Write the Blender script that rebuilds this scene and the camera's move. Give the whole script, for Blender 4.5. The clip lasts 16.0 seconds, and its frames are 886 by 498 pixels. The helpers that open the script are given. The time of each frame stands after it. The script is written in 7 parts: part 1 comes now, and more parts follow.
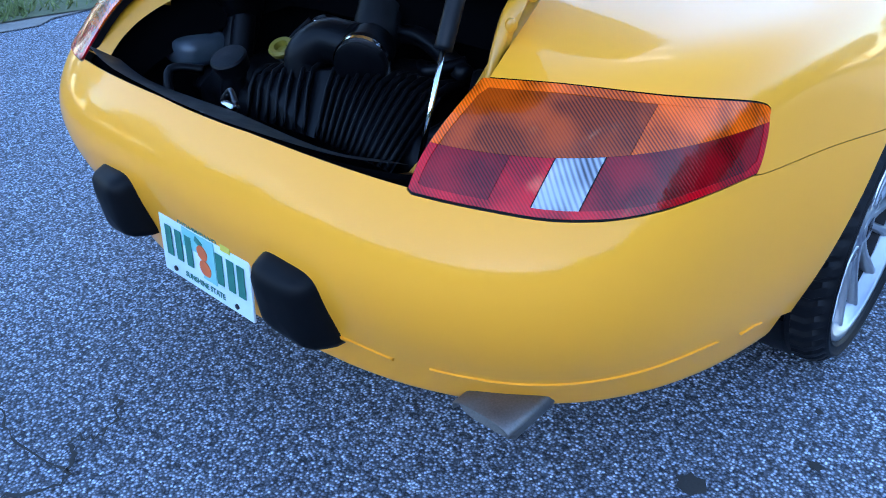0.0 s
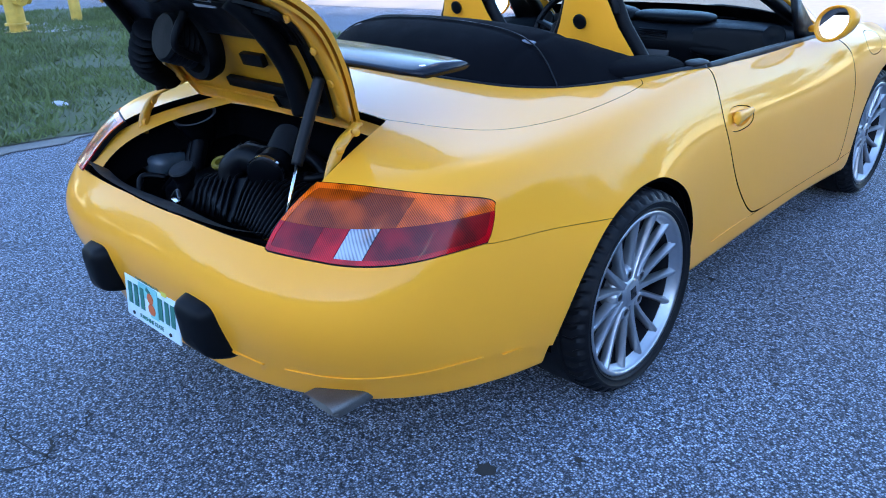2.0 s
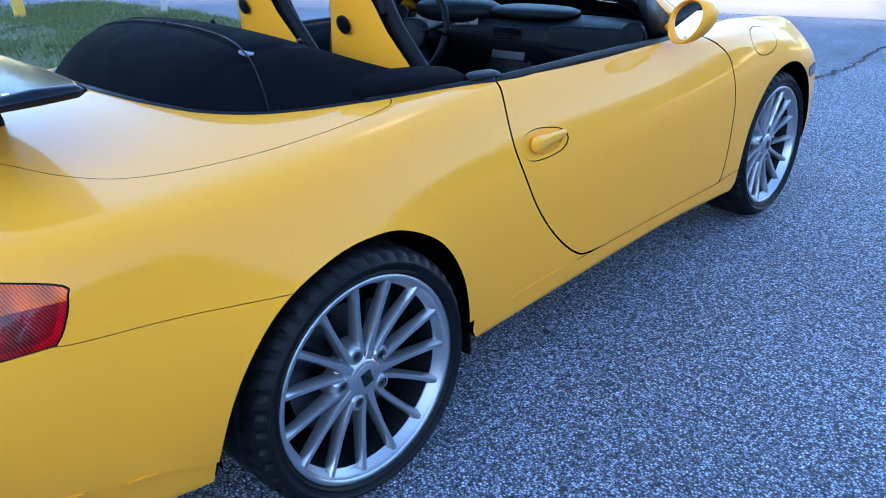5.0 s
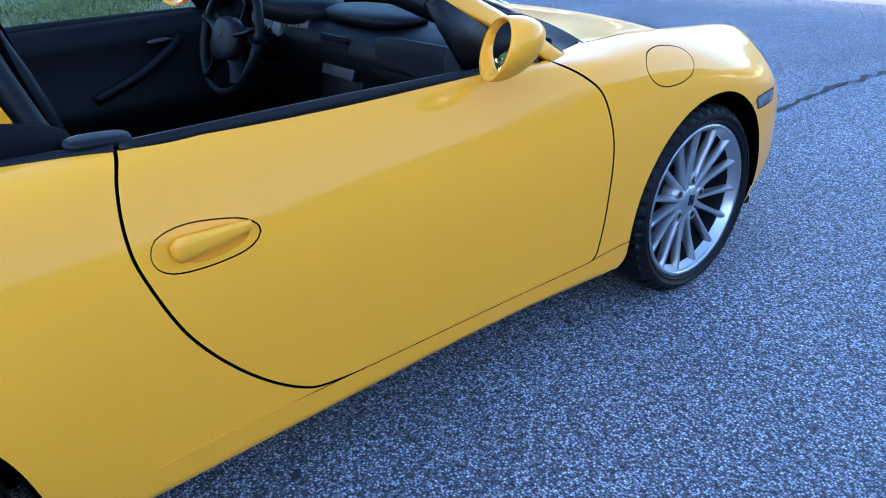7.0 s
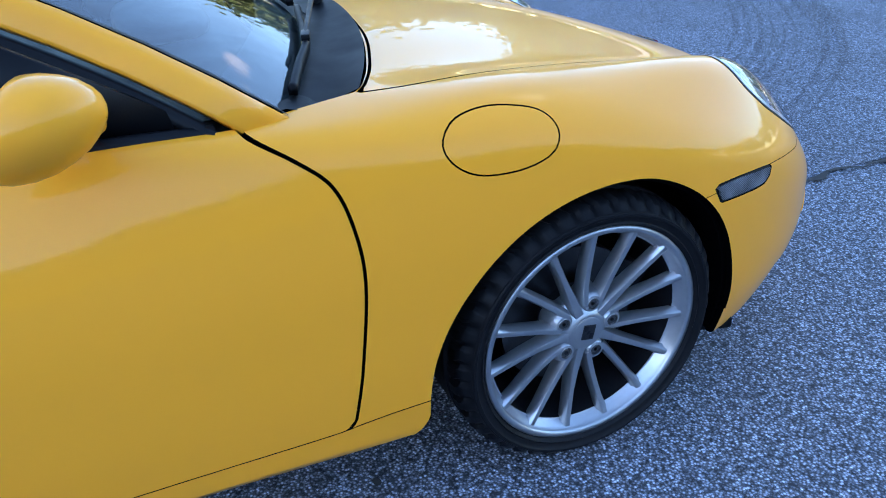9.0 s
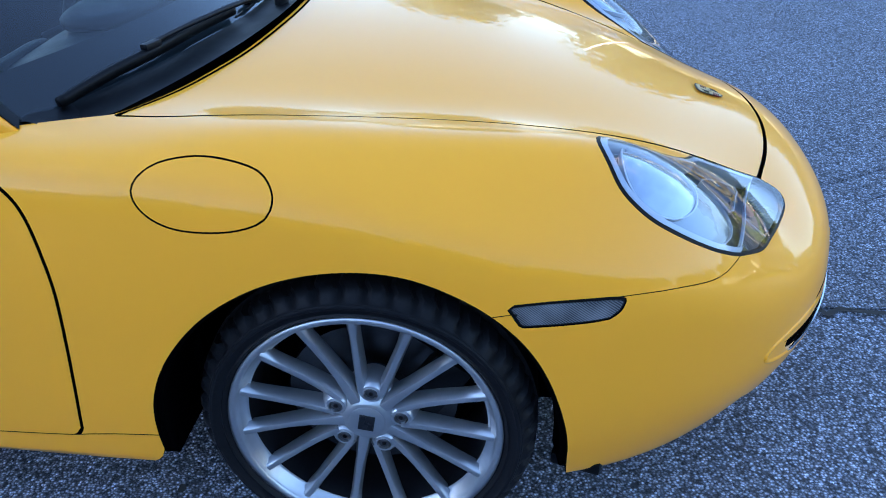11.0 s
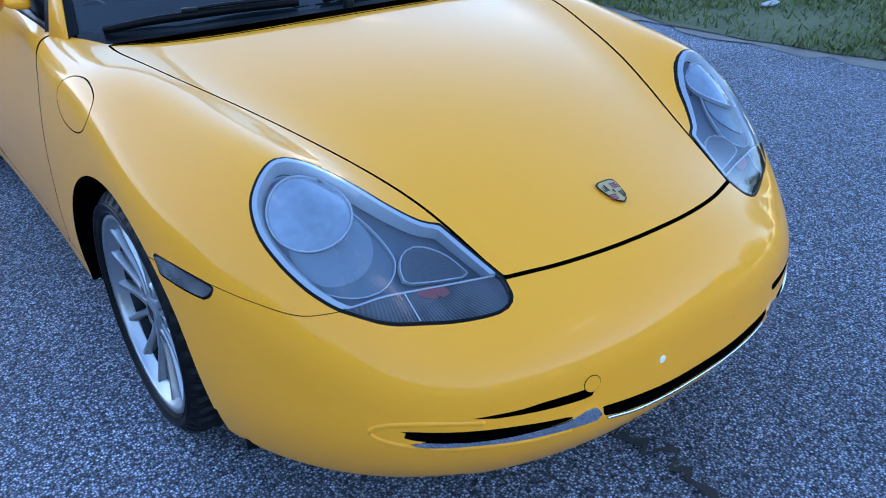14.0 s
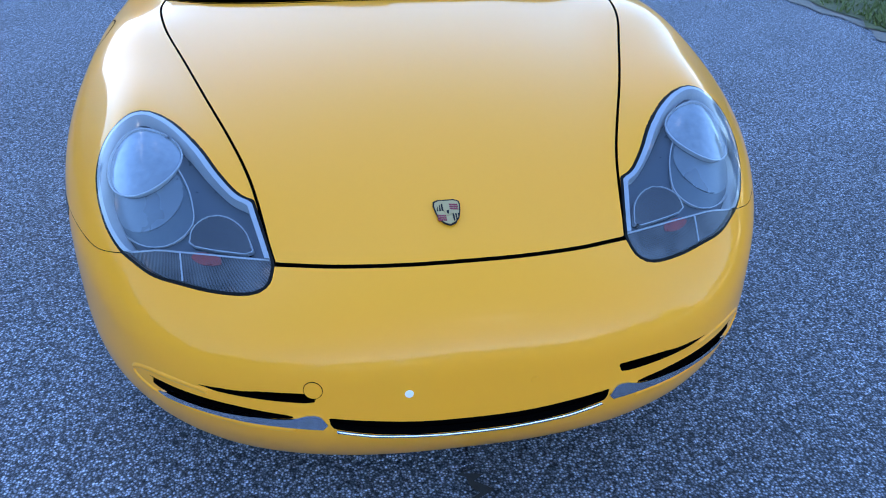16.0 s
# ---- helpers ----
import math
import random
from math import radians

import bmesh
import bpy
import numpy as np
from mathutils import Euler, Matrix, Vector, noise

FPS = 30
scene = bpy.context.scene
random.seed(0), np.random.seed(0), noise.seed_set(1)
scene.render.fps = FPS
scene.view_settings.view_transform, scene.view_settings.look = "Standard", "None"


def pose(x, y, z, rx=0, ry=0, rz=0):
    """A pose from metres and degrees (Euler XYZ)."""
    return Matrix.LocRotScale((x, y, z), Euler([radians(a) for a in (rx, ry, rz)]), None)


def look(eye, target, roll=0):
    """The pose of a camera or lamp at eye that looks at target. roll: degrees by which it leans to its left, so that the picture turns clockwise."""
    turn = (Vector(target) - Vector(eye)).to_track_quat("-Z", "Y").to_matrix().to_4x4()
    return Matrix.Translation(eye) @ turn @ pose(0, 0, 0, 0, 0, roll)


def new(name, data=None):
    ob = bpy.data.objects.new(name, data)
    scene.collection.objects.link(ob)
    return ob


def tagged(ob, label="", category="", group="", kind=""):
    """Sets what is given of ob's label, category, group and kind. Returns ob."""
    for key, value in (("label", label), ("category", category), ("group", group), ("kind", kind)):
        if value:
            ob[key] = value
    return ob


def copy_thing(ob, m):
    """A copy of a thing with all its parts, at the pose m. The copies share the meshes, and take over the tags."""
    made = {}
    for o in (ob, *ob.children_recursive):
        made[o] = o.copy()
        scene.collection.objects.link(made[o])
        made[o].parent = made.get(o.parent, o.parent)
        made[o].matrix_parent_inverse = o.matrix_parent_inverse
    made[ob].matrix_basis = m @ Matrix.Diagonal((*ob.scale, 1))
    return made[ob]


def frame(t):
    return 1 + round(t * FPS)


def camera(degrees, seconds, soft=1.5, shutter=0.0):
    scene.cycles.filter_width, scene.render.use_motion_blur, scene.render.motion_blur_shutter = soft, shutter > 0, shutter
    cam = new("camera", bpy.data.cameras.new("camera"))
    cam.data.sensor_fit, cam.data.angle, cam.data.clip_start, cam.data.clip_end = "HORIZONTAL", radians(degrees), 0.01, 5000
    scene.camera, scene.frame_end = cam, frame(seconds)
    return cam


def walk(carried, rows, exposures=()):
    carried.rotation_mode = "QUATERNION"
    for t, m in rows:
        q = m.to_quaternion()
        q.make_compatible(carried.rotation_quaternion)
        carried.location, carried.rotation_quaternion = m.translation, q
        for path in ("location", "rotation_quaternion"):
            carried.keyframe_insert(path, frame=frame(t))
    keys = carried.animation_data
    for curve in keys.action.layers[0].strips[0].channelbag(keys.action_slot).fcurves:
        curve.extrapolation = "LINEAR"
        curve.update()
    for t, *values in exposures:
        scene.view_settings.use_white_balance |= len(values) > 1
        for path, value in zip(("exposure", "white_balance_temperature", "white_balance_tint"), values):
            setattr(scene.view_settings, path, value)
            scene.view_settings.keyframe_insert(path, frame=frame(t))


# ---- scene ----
cam = camera(59.1, 16.0, 1.0)

PATH = [
    (0, (1.213, -1.701, 1.19), (0.046, -0.452, 0.151), -1.9),
    (0.5, (1.329, -1.784, 1.252), (0.163, -0.486, 0.275), -2.1),
    (1, (1.5, -1.849, 1.313), (0.321, -0.514, 0.403), -1.5),
    (1.5, (1.751, -1.868, 1.35), (0.52, -0.541, 0.501), -1.0),
    (2, (1.96, -1.917, 1.378), (0.676, -0.595, 0.599), -1.6),
    (2.5, (2.108, -1.943, 1.408), (0.807, -0.609, 0.68), -1.6),
    (3, (2.22, -1.832, 1.411), (0.907, -0.498, 0.705), -1.1),
    (3.2, (2.259, -1.76, 1.404), (0.936, -0.434, 0.701), -1.0),
    (5.3, (2.119, -0.817, 1.316), (0.829, 0.471, 0.493), -2.6),
    (5.5, (2.115, -0.712, 1.314), (0.831, 0.571, 0.474), -2.5),
    (6, (2.102, -0.399, 1.314), (0.825, 0.873, 0.448), -2.3),
    (6.5, (2.114, -0.087, 1.302), (0.803, 1.145, 0.429), -1.8),
    (7, (2.12, 0.242, 1.309), (0.731, 1.39, 0.441), -1.8),
    (7.5, (2.067, 0.583, 1.309), (0.637, 1.657, 0.414), -1.7),
    (8, (2.048, 0.907, 1.302), (0.55, 1.884, 0.405), -1.9),
    (8.5, (2.028, 1.252, 1.313), (0.461, 2.086, 0.392), -2.1),
    (9, (1.951, 1.564, 1.285), (0.341, 2.254, 0.319), -2.2),
    (9.5, (1.917, 1.842, 1.278), (0.251, 2.32, 0.279), -3.7),
    (10, (1.928, 2.137, 1.316), (0.219, 2.398, 0.31), -3.7),
    (10.2, (1.924, 2.238, 1.337), (0.207, 2.409, 0.325), -3.4),
    (12.3, (1.687, 3.324, 1.343), (0.178, 2.501, 0.322), -2.9),
    (12.5, (1.639, 3.414, 1.347), (0.182, 2.498, 0.328), -3.2),
    (13, (1.547, 3.689, 1.358), (0.209, 2.59, 0.357), -2.7),
    (13.5, (1.422, 3.911, 1.362), (0.204, 2.667, 0.377), -1.3),
    (14, (1.229, 4.09, 1.376), (0.162, 2.701, 0.411), -0.6),
    (14.5, (1.022, 4.278, 1.377), (0.113, 2.771, 0.426), -0.7),
    (15, (0.798, 4.416, 1.386), (0.064, 2.821, 0.429), -0.5),
    (15.5, (0.529, 4.452, 1.381), (0.008, 2.782, 0.411), -0.1),
    (16, (0.261, 4.488, 1.383), (-0.039, 2.772, 0.399), 0.6),
]
walk(cam, [(t, look(eye, target, roll)) for t, eye, target, roll in PATH], [(0, 3.22, 6000, 19), (1.2, 3.16, 6100, 20), (2.6, 3.03, 6250, 20), (5.5, 3.14, 6150, 20), (7.5, 3.16, 6150, 20), (8.5, 3.0, 6350, 20), (9.5, 2.92, 6600, 20), (10.2, 2.92, 6600, 20), (12.5, 2.84, 6400, 20), (16, 2.80, 6300, 20)])

# ---- world, sun ----
world = bpy.data.worlds.new("sky")
scene.world = world
world.use_nodes = True
wn, wl = world.node_tree.nodes, world.node_tree.links
wn.clear()
sky = wn.new("ShaderNodeTexSky")
sky.sky_type = "NISHITA"
sky.sun_disc = False
sky.dust_density, sky.ozone_density, sky.air_density = 0.15, 3.0, 1.0
SUN_ELEV, SUN_AZ = 11.0, 160.0          # degrees; azimuth clockwise from +y
sky.sun_elevation, sky.sun_rotation = radians(SUN_ELEV), radians(SUN_AZ)
coord = wn.new("ShaderNodeTexCoord")
flat = wn.new("ShaderNodeVectorMath")
flat.operation = "MULTIPLY"
flat.inputs[1].default_value = (1.0, 1.0, 2.6)
puffs = wn.new("ShaderNodeTexNoise")
puffs.inputs["Scale"].default_value = 2.6
puffs.inputs["Detail"].default_value = 7.0
puffs.inputs["Roughness"].default_value = 0.52
ramp = wn.new("ShaderNodeValToRGB")
ramp.color_ramp.elements[0].position, ramp.color_ramp.elements[0].color = 0.64, (0, 0, 0, 1)
ramp.color_ramp.elements[1].position, ramp.color_ramp.elements[1].color = 0.77, (1, 1, 1, 1)
cloud = wn.new("ShaderNodeMix")
cloud.data_type = "RGBA"
cloud.inputs["B"].default_value = (9.0, 8.0, 7.4, 1)
back = wn.new("ShaderNodeBackground")
back.inputs["Strength"].default_value = 0.15
wout = wn.new("ShaderNodeOutputWorld")
wl.new(coord.outputs["Generated"], flat.inputs[0])
wl.new(flat.outputs[0], puffs.inputs["Vector"])
wl.new(puffs.outputs["Fac"], ramp.inputs["Fac"])
wl.new(ramp.outputs["Color"], cloud.inputs["Factor"])
wl.new(sky.outputs["Color"], cloud.inputs["A"])
wl.new(cloud.outputs["Result"], back.inputs["Color"])
wl.new(back.outputs[0], wout.inputs[0])

sun = new("sun", bpy.data.lights.new("sun", "SUN"))
sun.data.energy, sun.data.angle, sun.data.color = 4.2, radians(0.6), (1.0, 0.86, 0.68)
az, el = radians(SUN_AZ), radians(SUN_ELEV)
sun_dir = Vector((math.sin(az) * math.cos(el), math.cos(az) * math.cos(el), math.sin(el)))
sun.matrix_world = look(sun_dir * 50, (0, 0, 0))


# ---- materials ----
def material(name, colour, rough=0.5, metal=0.0, coat=0.0, scale=0.0, vary=0.15, bump=0.0, spec=0.5, fine=0.0, emission=None):
    """A plain or two-scale noisy Principled material; scale is in features per metre."""
    m = bpy.data.materials.new(name)
    m.use_nodes = True
    n, l = m.node_tree.nodes, m.node_tree.links
    b = n["Principled BSDF"]
    b.inputs["Base Color"].default_value = (*colour, 1)
    b.inputs["Roughness"].default_value = rough
    b.inputs["Metallic"].default_value = metal
    b.inputs["Coat Weight"].default_value = coat
    b.inputs["Coat Roughness"].default_value = 0.02
    b.inputs["Specular IOR Level"].default_value = spec
    if scale:
        c = n.new("ShaderNodeTexCoord")
        big, small = n.new("ShaderNodeTexNoise"), n.new("ShaderNodeTexNoise")
        big.inputs["Scale"].default_value, small.inputs["Scale"].default_value = scale, fine or scale * 14
        big.inputs["Detail"].default_value = small.inputs["Detail"].default_value = 5
        l.new(c.outputs["Object"], big.inputs["Vector"])
        l.new(c.outputs["Object"], small.inputs["Vector"])
        add = n.new("ShaderNodeMath")
        add.operation = "MULTIPLY_ADD"
        add.inputs[1].default_value = 0.5
        l.new(small.outputs["Fac"], add.inputs[0])
        half = n.new("ShaderNodeMath")
        half.operation = "MULTIPLY"
        half.inputs[1].default_value = 0.5
        l.new(big.outputs["Fac"], half.inputs[0])
        l.new(half.outputs[0], add.inputs[2])
        r = n.new("ShaderNodeMapRange")
        r.inputs["From Min"].default_value, r.inputs["From Max"].default_value = 0.3, 0.7
        r.inputs["To Min"].default_value, r.inputs["To Max"].default_value = 1 - vary, 1 + vary
        l.new(add.outputs[0], r.inputs["Value"])
        mul = n.new("ShaderNodeMix")
        mul.data_type, mul.blend_type = "RGBA", "MULTIPLY"
        mul.inputs["Factor"].default_value = 1
        mul.inputs["A"].default_value = (*colour, 1)
        l.new(r.outputs[0], mul.inputs["B"])
        l.new(mul.outputs["Result"], b.inputs["Base Color"])
        rr = n.new("ShaderNodeMapRange")
        rr.inputs["From Min"].default_value, rr.inputs["From Max"].default_value = 0.3, 0.7
        rr.inputs["To Min"].default_value, rr.inputs["To Max"].default_value = max(rough - 0.08, 0.02), rough + 0.08
        l.new(big.outputs["Fac"], rr.inputs["Value"])
        l.new(rr.outputs[0], b.inputs["Roughness"])
        if bump:
            bp = n.new("ShaderNodeBump")
            bp.inputs["Strength"].default_value, bp.inputs["Distance"].default_value = bump, 0.002
            l.new(small.outputs["Fac"], bp.inputs["Height"])
            l.new(bp.outputs[0], b.inputs["Normal"])
    if emission:
        b.inputs["Emission Color"].default_value = (*colour, 1)
        b.inputs["Emission Strength"].default_value = emission
    return m


paint = material("yellow_paint", (0.93, 0.352, 0.020), rough=0.35, coat=0.58, spec=0.12)
paint.node_tree.nodes["Principled BSDF"].inputs["Coat IOR"].default_value = 1.38
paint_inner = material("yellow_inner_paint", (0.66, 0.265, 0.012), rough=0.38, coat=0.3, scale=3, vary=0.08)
seal = material("black_rubber", (0.0025, 0.0026, 0.0032), rough=0.5, spec=0.12, scale=8, vary=0.2)
trim_black = material("black_trim", (0.0035, 0.0038, 0.005), rough=0.42, spec=0.18, scale=20, vary=0.15, bump=0.1)
# near-black without gloss: shade of gaps and hollows is put into the colour
dark = material("cavity_shade", (0.0015, 0.0015, 0.0018), rough=0.9, spec=0.0)
plastic = material("engine_plastic", (0.0018, 0.0021, 0.003), rough=0.40, spec=0.11, scale=15, vary=0.3, bump=0.15)
cloth = material("soft_top_cloth", (0.0032, 0.0034, 0.0046), rough=0.85, spec=0.05, scale=12, vary=0.2, bump=0.5, fine=900)
leather = material("black_leather", (0.0026, 0.0029, 0.0040), rough=0.46, spec=0.14, scale=10, vary=0.15, bump=0.3, fine=500)
tyre_mat = material("tyre_rubber", (0.0060, 0.0060, 0.0070), rough=0.5, spec=0.14, scale=10, vary=0.25, bump=0.2)
silver = material("silver_wheel_paint", (0.38, 0.39, 0.405), rough=0.36, metal=0.85, coat=0.4, scale=6, vary=0.06)
steel = material("brake_steel", (0.06, 0.06, 0.064), rough=0.35, metal=1.0, scale=30, vary=0.2)
chrome = material("bright_metal", (0.75, 0.76, 0.78), rough=0.15, metal=1.0)
exhaust_mat = material("dull_exhaust_metal", (0.16, 0.15, 0.14), rough=0.5, metal=0.8, scale=20, vary=0.25)


def asphalt_material(name="asphalt", gain=1.22):
    m = bpy.data.materials.new(name)
    m.use_nodes = True
    n, l = m.node_tree.nodes, m.node_tree.links
    b = n["Principled BSDF"]
    c = n.new("ShaderNodeTexCoord")
    stones = n.new("ShaderNodeTexVoronoi")
    stones.inputs["Scale"].default_value = 150
    grit = n.new("ShaderNodeTexNoise")
    grit.inputs["Scale"].default_value, grit.inputs["Detail"].default_value = 240, 4
    stain = n.new("ShaderNodeTexNoise")
    stain.inputs["Scale"].default_value, stain.inputs["Detail"].default_value = 1.3, 6
    for t in (stones, grit, stain):
        l.new(c.outputs["Object"], t.inputs["Vector"])
    split = n.new("ShaderNodeSeparateColor")
    l.new(stones.outputs["Color"], split.inputs[0])
    ramp = n.new("ShaderNodeValToRGB")
    e = ramp.color_ramp.elements
    e[0].position, e[0].color = 0.0, (0.050, 0.058, 0.076, 1)
    e[1].position, e[1].color = 1.0, (0.50, 0.56, 0.69, 1)
    mid = e.new(0.55)
    mid.color = (0.262, 0.296, 0.362, 1)
    l.new(split.outputs[0], ramp.inputs["Fac"])
    edge = n.new("ShaderNodeMapRange")
    edge.inputs["From Min"].default_value, edge.inputs["From Max"].default_value = 0.2, 0.62
    edge.inputs["To Min"].default_value, edge.inputs["To Max"].default_value = 1.22, 0.2
    l.new(stones.outputs["Distance"], edge.inputs["Value"])
    wear = n.new("ShaderNodeMapRange")
    wear.inputs["From Min"].default_value, wear.inputs["From Max"].default_value = 0.3, 0.7
    wear.inputs["To Min"].default_value, wear.inputs["To Max"].default_value = 0.82 * gain, 1.12 * gain
    l.new(stain.outputs["Fac"], wear.inputs["Value"])
    clump = n.new("ShaderNodeTexNoise")
    clump.inputs["Scale"].default_value, clump.inputs["Detail"].default_value, clump.inputs["Roughness"].default_value = 55, 3, 0.7
    l.new(c.outputs["Object"], clump.inputs["Vector"])
    pits = n.new("ShaderNodeMapRange")
    pits.inputs["From Min"].default_value, pits.inputs["From Max"].default_value = 0.34, 0.58
    pits.inputs["To Min"].default_value, pits.inputs["To Max"].default_value = 0.35, 1.16
    l.new(clump.outputs["Fac"], pits.inputs["Value"])
    worn = n.new("ShaderNodeMath")
    worn.operation = "MULTIPLY"
    l.new(wear.outputs[0], worn.inputs[0])
    l.new(pits.outputs[0], worn.inputs[1])
    prod = n.new("ShaderNodeMath")
    prod.operation = "MULTIPLY"
    l.new(edge.outputs[0], prod.inputs[0])
    l.new(worn.outputs[0], prod.inputs[1])
    mul = n.new("ShaderNodeMix")
    mul.data_type, mul.blend_type = "RGBA", "MULTIPLY"
    mul.inputs["Factor"].default_value = 1
    l.new(ramp.outputs["Color"], mul.inputs["A"])
    l.new(prod.outputs[0], mul.inputs["B"])
    l.new(mul.outputs["Result"], b.inputs["Base Color"])
    b.inputs["Roughness"].default_value = 0.75
    b.inputs["Specular IOR Level"].default_value = 0.4
    height = n.new("ShaderNodeMath")
    height.operation = "MULTIPLY_ADD"
    height.inputs[1].default_value = 0.4
    l.new(grit.outputs["Fac"], height.inputs[0])
    l.new(edge.outputs[0], height.inputs[2])
    bp = n.new("ShaderNodeBump")
    bp.inputs["Strength"].default_value, bp.inputs["Distance"].default_value = 0.8, 0.004
    l.new(height.outputs[0], bp.inputs["Height"])
    l.new(bp.outputs[0], b.inputs["Normal"])
    return m


asphalt = asphalt_material()
asphalt_newer = asphalt_material("newer_asphalt", 1.02)
rubber_mark = asphalt_material("tyre_marked_asphalt", 0.76)


def lens_material(name, colour, pitch, angle=0.0, rough=0.12, trans=0.0, spec=0.5):
    """Coloured lamp plastic with fine moulded ribs."""
    m = bpy.data.materials.new(name)
    m.use_nodes = True
    n, l = m.node_tree.nodes, m.node_tree.links
    b = n["Principled BSDF"]
    b.inputs["Roughness"].default_value = rough
    b.inputs["Transmission Weight"].default_value = trans
    b.inputs["Specular IOR Level"].default_value = spec * 0.3
    b.inputs["Coat Weight"].default_value = 0.45
    b.inputs["Coat Roughness"].default_value = 0.02
    c = n.new("ShaderNodeTexCoord")
    mp = n.new("ShaderNodeMapping")
    mp.inputs["Rotation"].default_value = (0, 0, angle)
    l.new(c.outputs["Object"], mp.inputs["Vector"])
    w = n.new("ShaderNodeTexWave")
    w.bands_direction = "DIAGONAL"
    w.inputs["Scale"].default_value = pitch
    l.new(mp.outputs[0], w.inputs["Vector"])
    # soft noise lightens patches, so an inner glow is painted into the lens colour
    cloudy = n.new("ShaderNodeTexNoise")
    cloudy.inputs["Scale"].default_value, cloudy.inputs["Detail"].default_value = 16, 1.0
    glow = n.new("ShaderNodeMapRange")
    glow.inputs["From Min"].default_value, glow.inputs["From Max"].default_value = 0.38, 0.68
    glow.inputs["To Min"].default_value, glow.inputs["To Max"].default_value = 0.0, 1.0
    l.new(c.outputs["Object"], cloudy.inputs["Vector"])
    sm = n.new("ShaderNodeMath")
    sm.operation = "ADD"
    l.new(w.outputs["Fac"], sm.inputs[0])
    l.new(cloudy.outputs["Fac"], glow.inputs["Value"])
    l.new(glow.outputs[0], sm.inputs[1])
    r = n.new("ShaderNodeMapRange")
    r.inputs["From Max"].default_value = 1.6
    r.inputs["To Min"].default_value, r.inputs["To Max"].default_value = 0.22, 1.75
    l.new(sm.outputs[0], r.inputs["Value"])
    mul = n.new("ShaderNodeMix")
    mul.data_type, mul.blend_type = "RGBA", "MULTIPLY"
    mul.inputs["Factor"].default_value = 1
    mul.inputs["A"].default_value = (*colour, 1)
    l.new(r.outputs[0], mul.inputs["B"])
    l.new(mul.outputs["Result"], b.inputs["Base Color"])
    bp = n.new("ShaderNodeBump")
    bp.inputs["Strength"].default_value, bp.inputs["Distance"].default_value = 0.2, 0.001
    l.new(w.outputs["Fac"], bp.inputs["Height"])
    l.new(bp.outputs[0], b.inputs["Normal"])
    return m


amber = lens_material("amber_lens", (0.62, 0.075, 0.0015), 84)
red = lens_material("red_lens", (0.36, 0.0012, 0.005), 84)
white_lens = lens_material("ribbed_clear_lens", (0.24, 0.25, 0.28), 62, angle=0.6)
smoke_lens = lens_material("smoked_lens", (0.10, 0.10, 0.105), 160)


def glass_material(name, tint, rough=0.0, gloss=0.62, base=0.055):
    """Thin clear plastic or glass: a see-through sheet with a gloss coat."""
    m = bpy.data.materials.new(name)
    m.use_nodes = True
    n, l = m.node_tree.nodes, m.node_tree.links
    n.clear()
    t, g, f, pw, mx, o = (n.new("ShaderNode" + k) for k in ("BsdfTransparent", "BsdfGlossy", "LayerWeight", "Math", "MixShader", "OutputMaterial"))
    t.inputs["Color"].default_value = (*tint, 1)
    g.inputs["Roughness"].default_value = rough
    f.inputs["Blend"].default_value = 0.5
    pw.operation = "POWER"
    pw.inputs[1].default_value = 3.2
    gain = n.new("ShaderNodeMath")
    gain.operation = "MULTIPLY_ADD"
    gain.inputs[1].default_value, gain.inputs[2].default_value = gloss, base
    l.new(f.outputs["Facing"], pw.inputs[0])
    l.new(pw.outputs[0], gain.inputs[0])
    l.new(gain.outputs[0], mx.inputs[0])
    l.new(t.outputs[0], mx.inputs[1])
    l.new(g.outputs[0], mx.inputs[2])
    l.new(mx.outputs[0], o.inputs[0])
    return m


screen_glass = glass_material("windscreen_glass", (0.55, 0.68, 0.72), gloss=0.55, base=0.06)
lamp_glass = glass_material("headlamp_cover", (0.82, 0.86, 0.9), rough=0.03)


# ---- ground ----
def part(name, bm, mat, parent=None, label="", smooth=True):
    """Links a bmesh as one mesh object, under a thing or a part."""
    me = bpy.data.meshes.new(name)
    bm.to_mesh(me)
    bm.free()
    me.materials.append(mat)
    if smooth:
        me.polygons.foreach_set("use_smooth", [True] * len(me.polygons))
    ob = new(name, me)
    ob.parent = parent
    return tagged(ob, label)


def thing(name, label, category, group="", kind="", at=(0, 0, 0)):
    ob = new(name)
    ob.location = at
    ob.empty_display_size = 0.1
    return tagged(ob, label, category, group, kind)


def sheet(name, pts, z, mat, label, category):
    bm = bmesh.new()
    bm.faces.new([bm.verts.new((x, y, z)) for x, y in pts])
    ob = part(name, bm, mat, None, label, smooth=False)
    return tagged(ob, label, category, kind="structure")


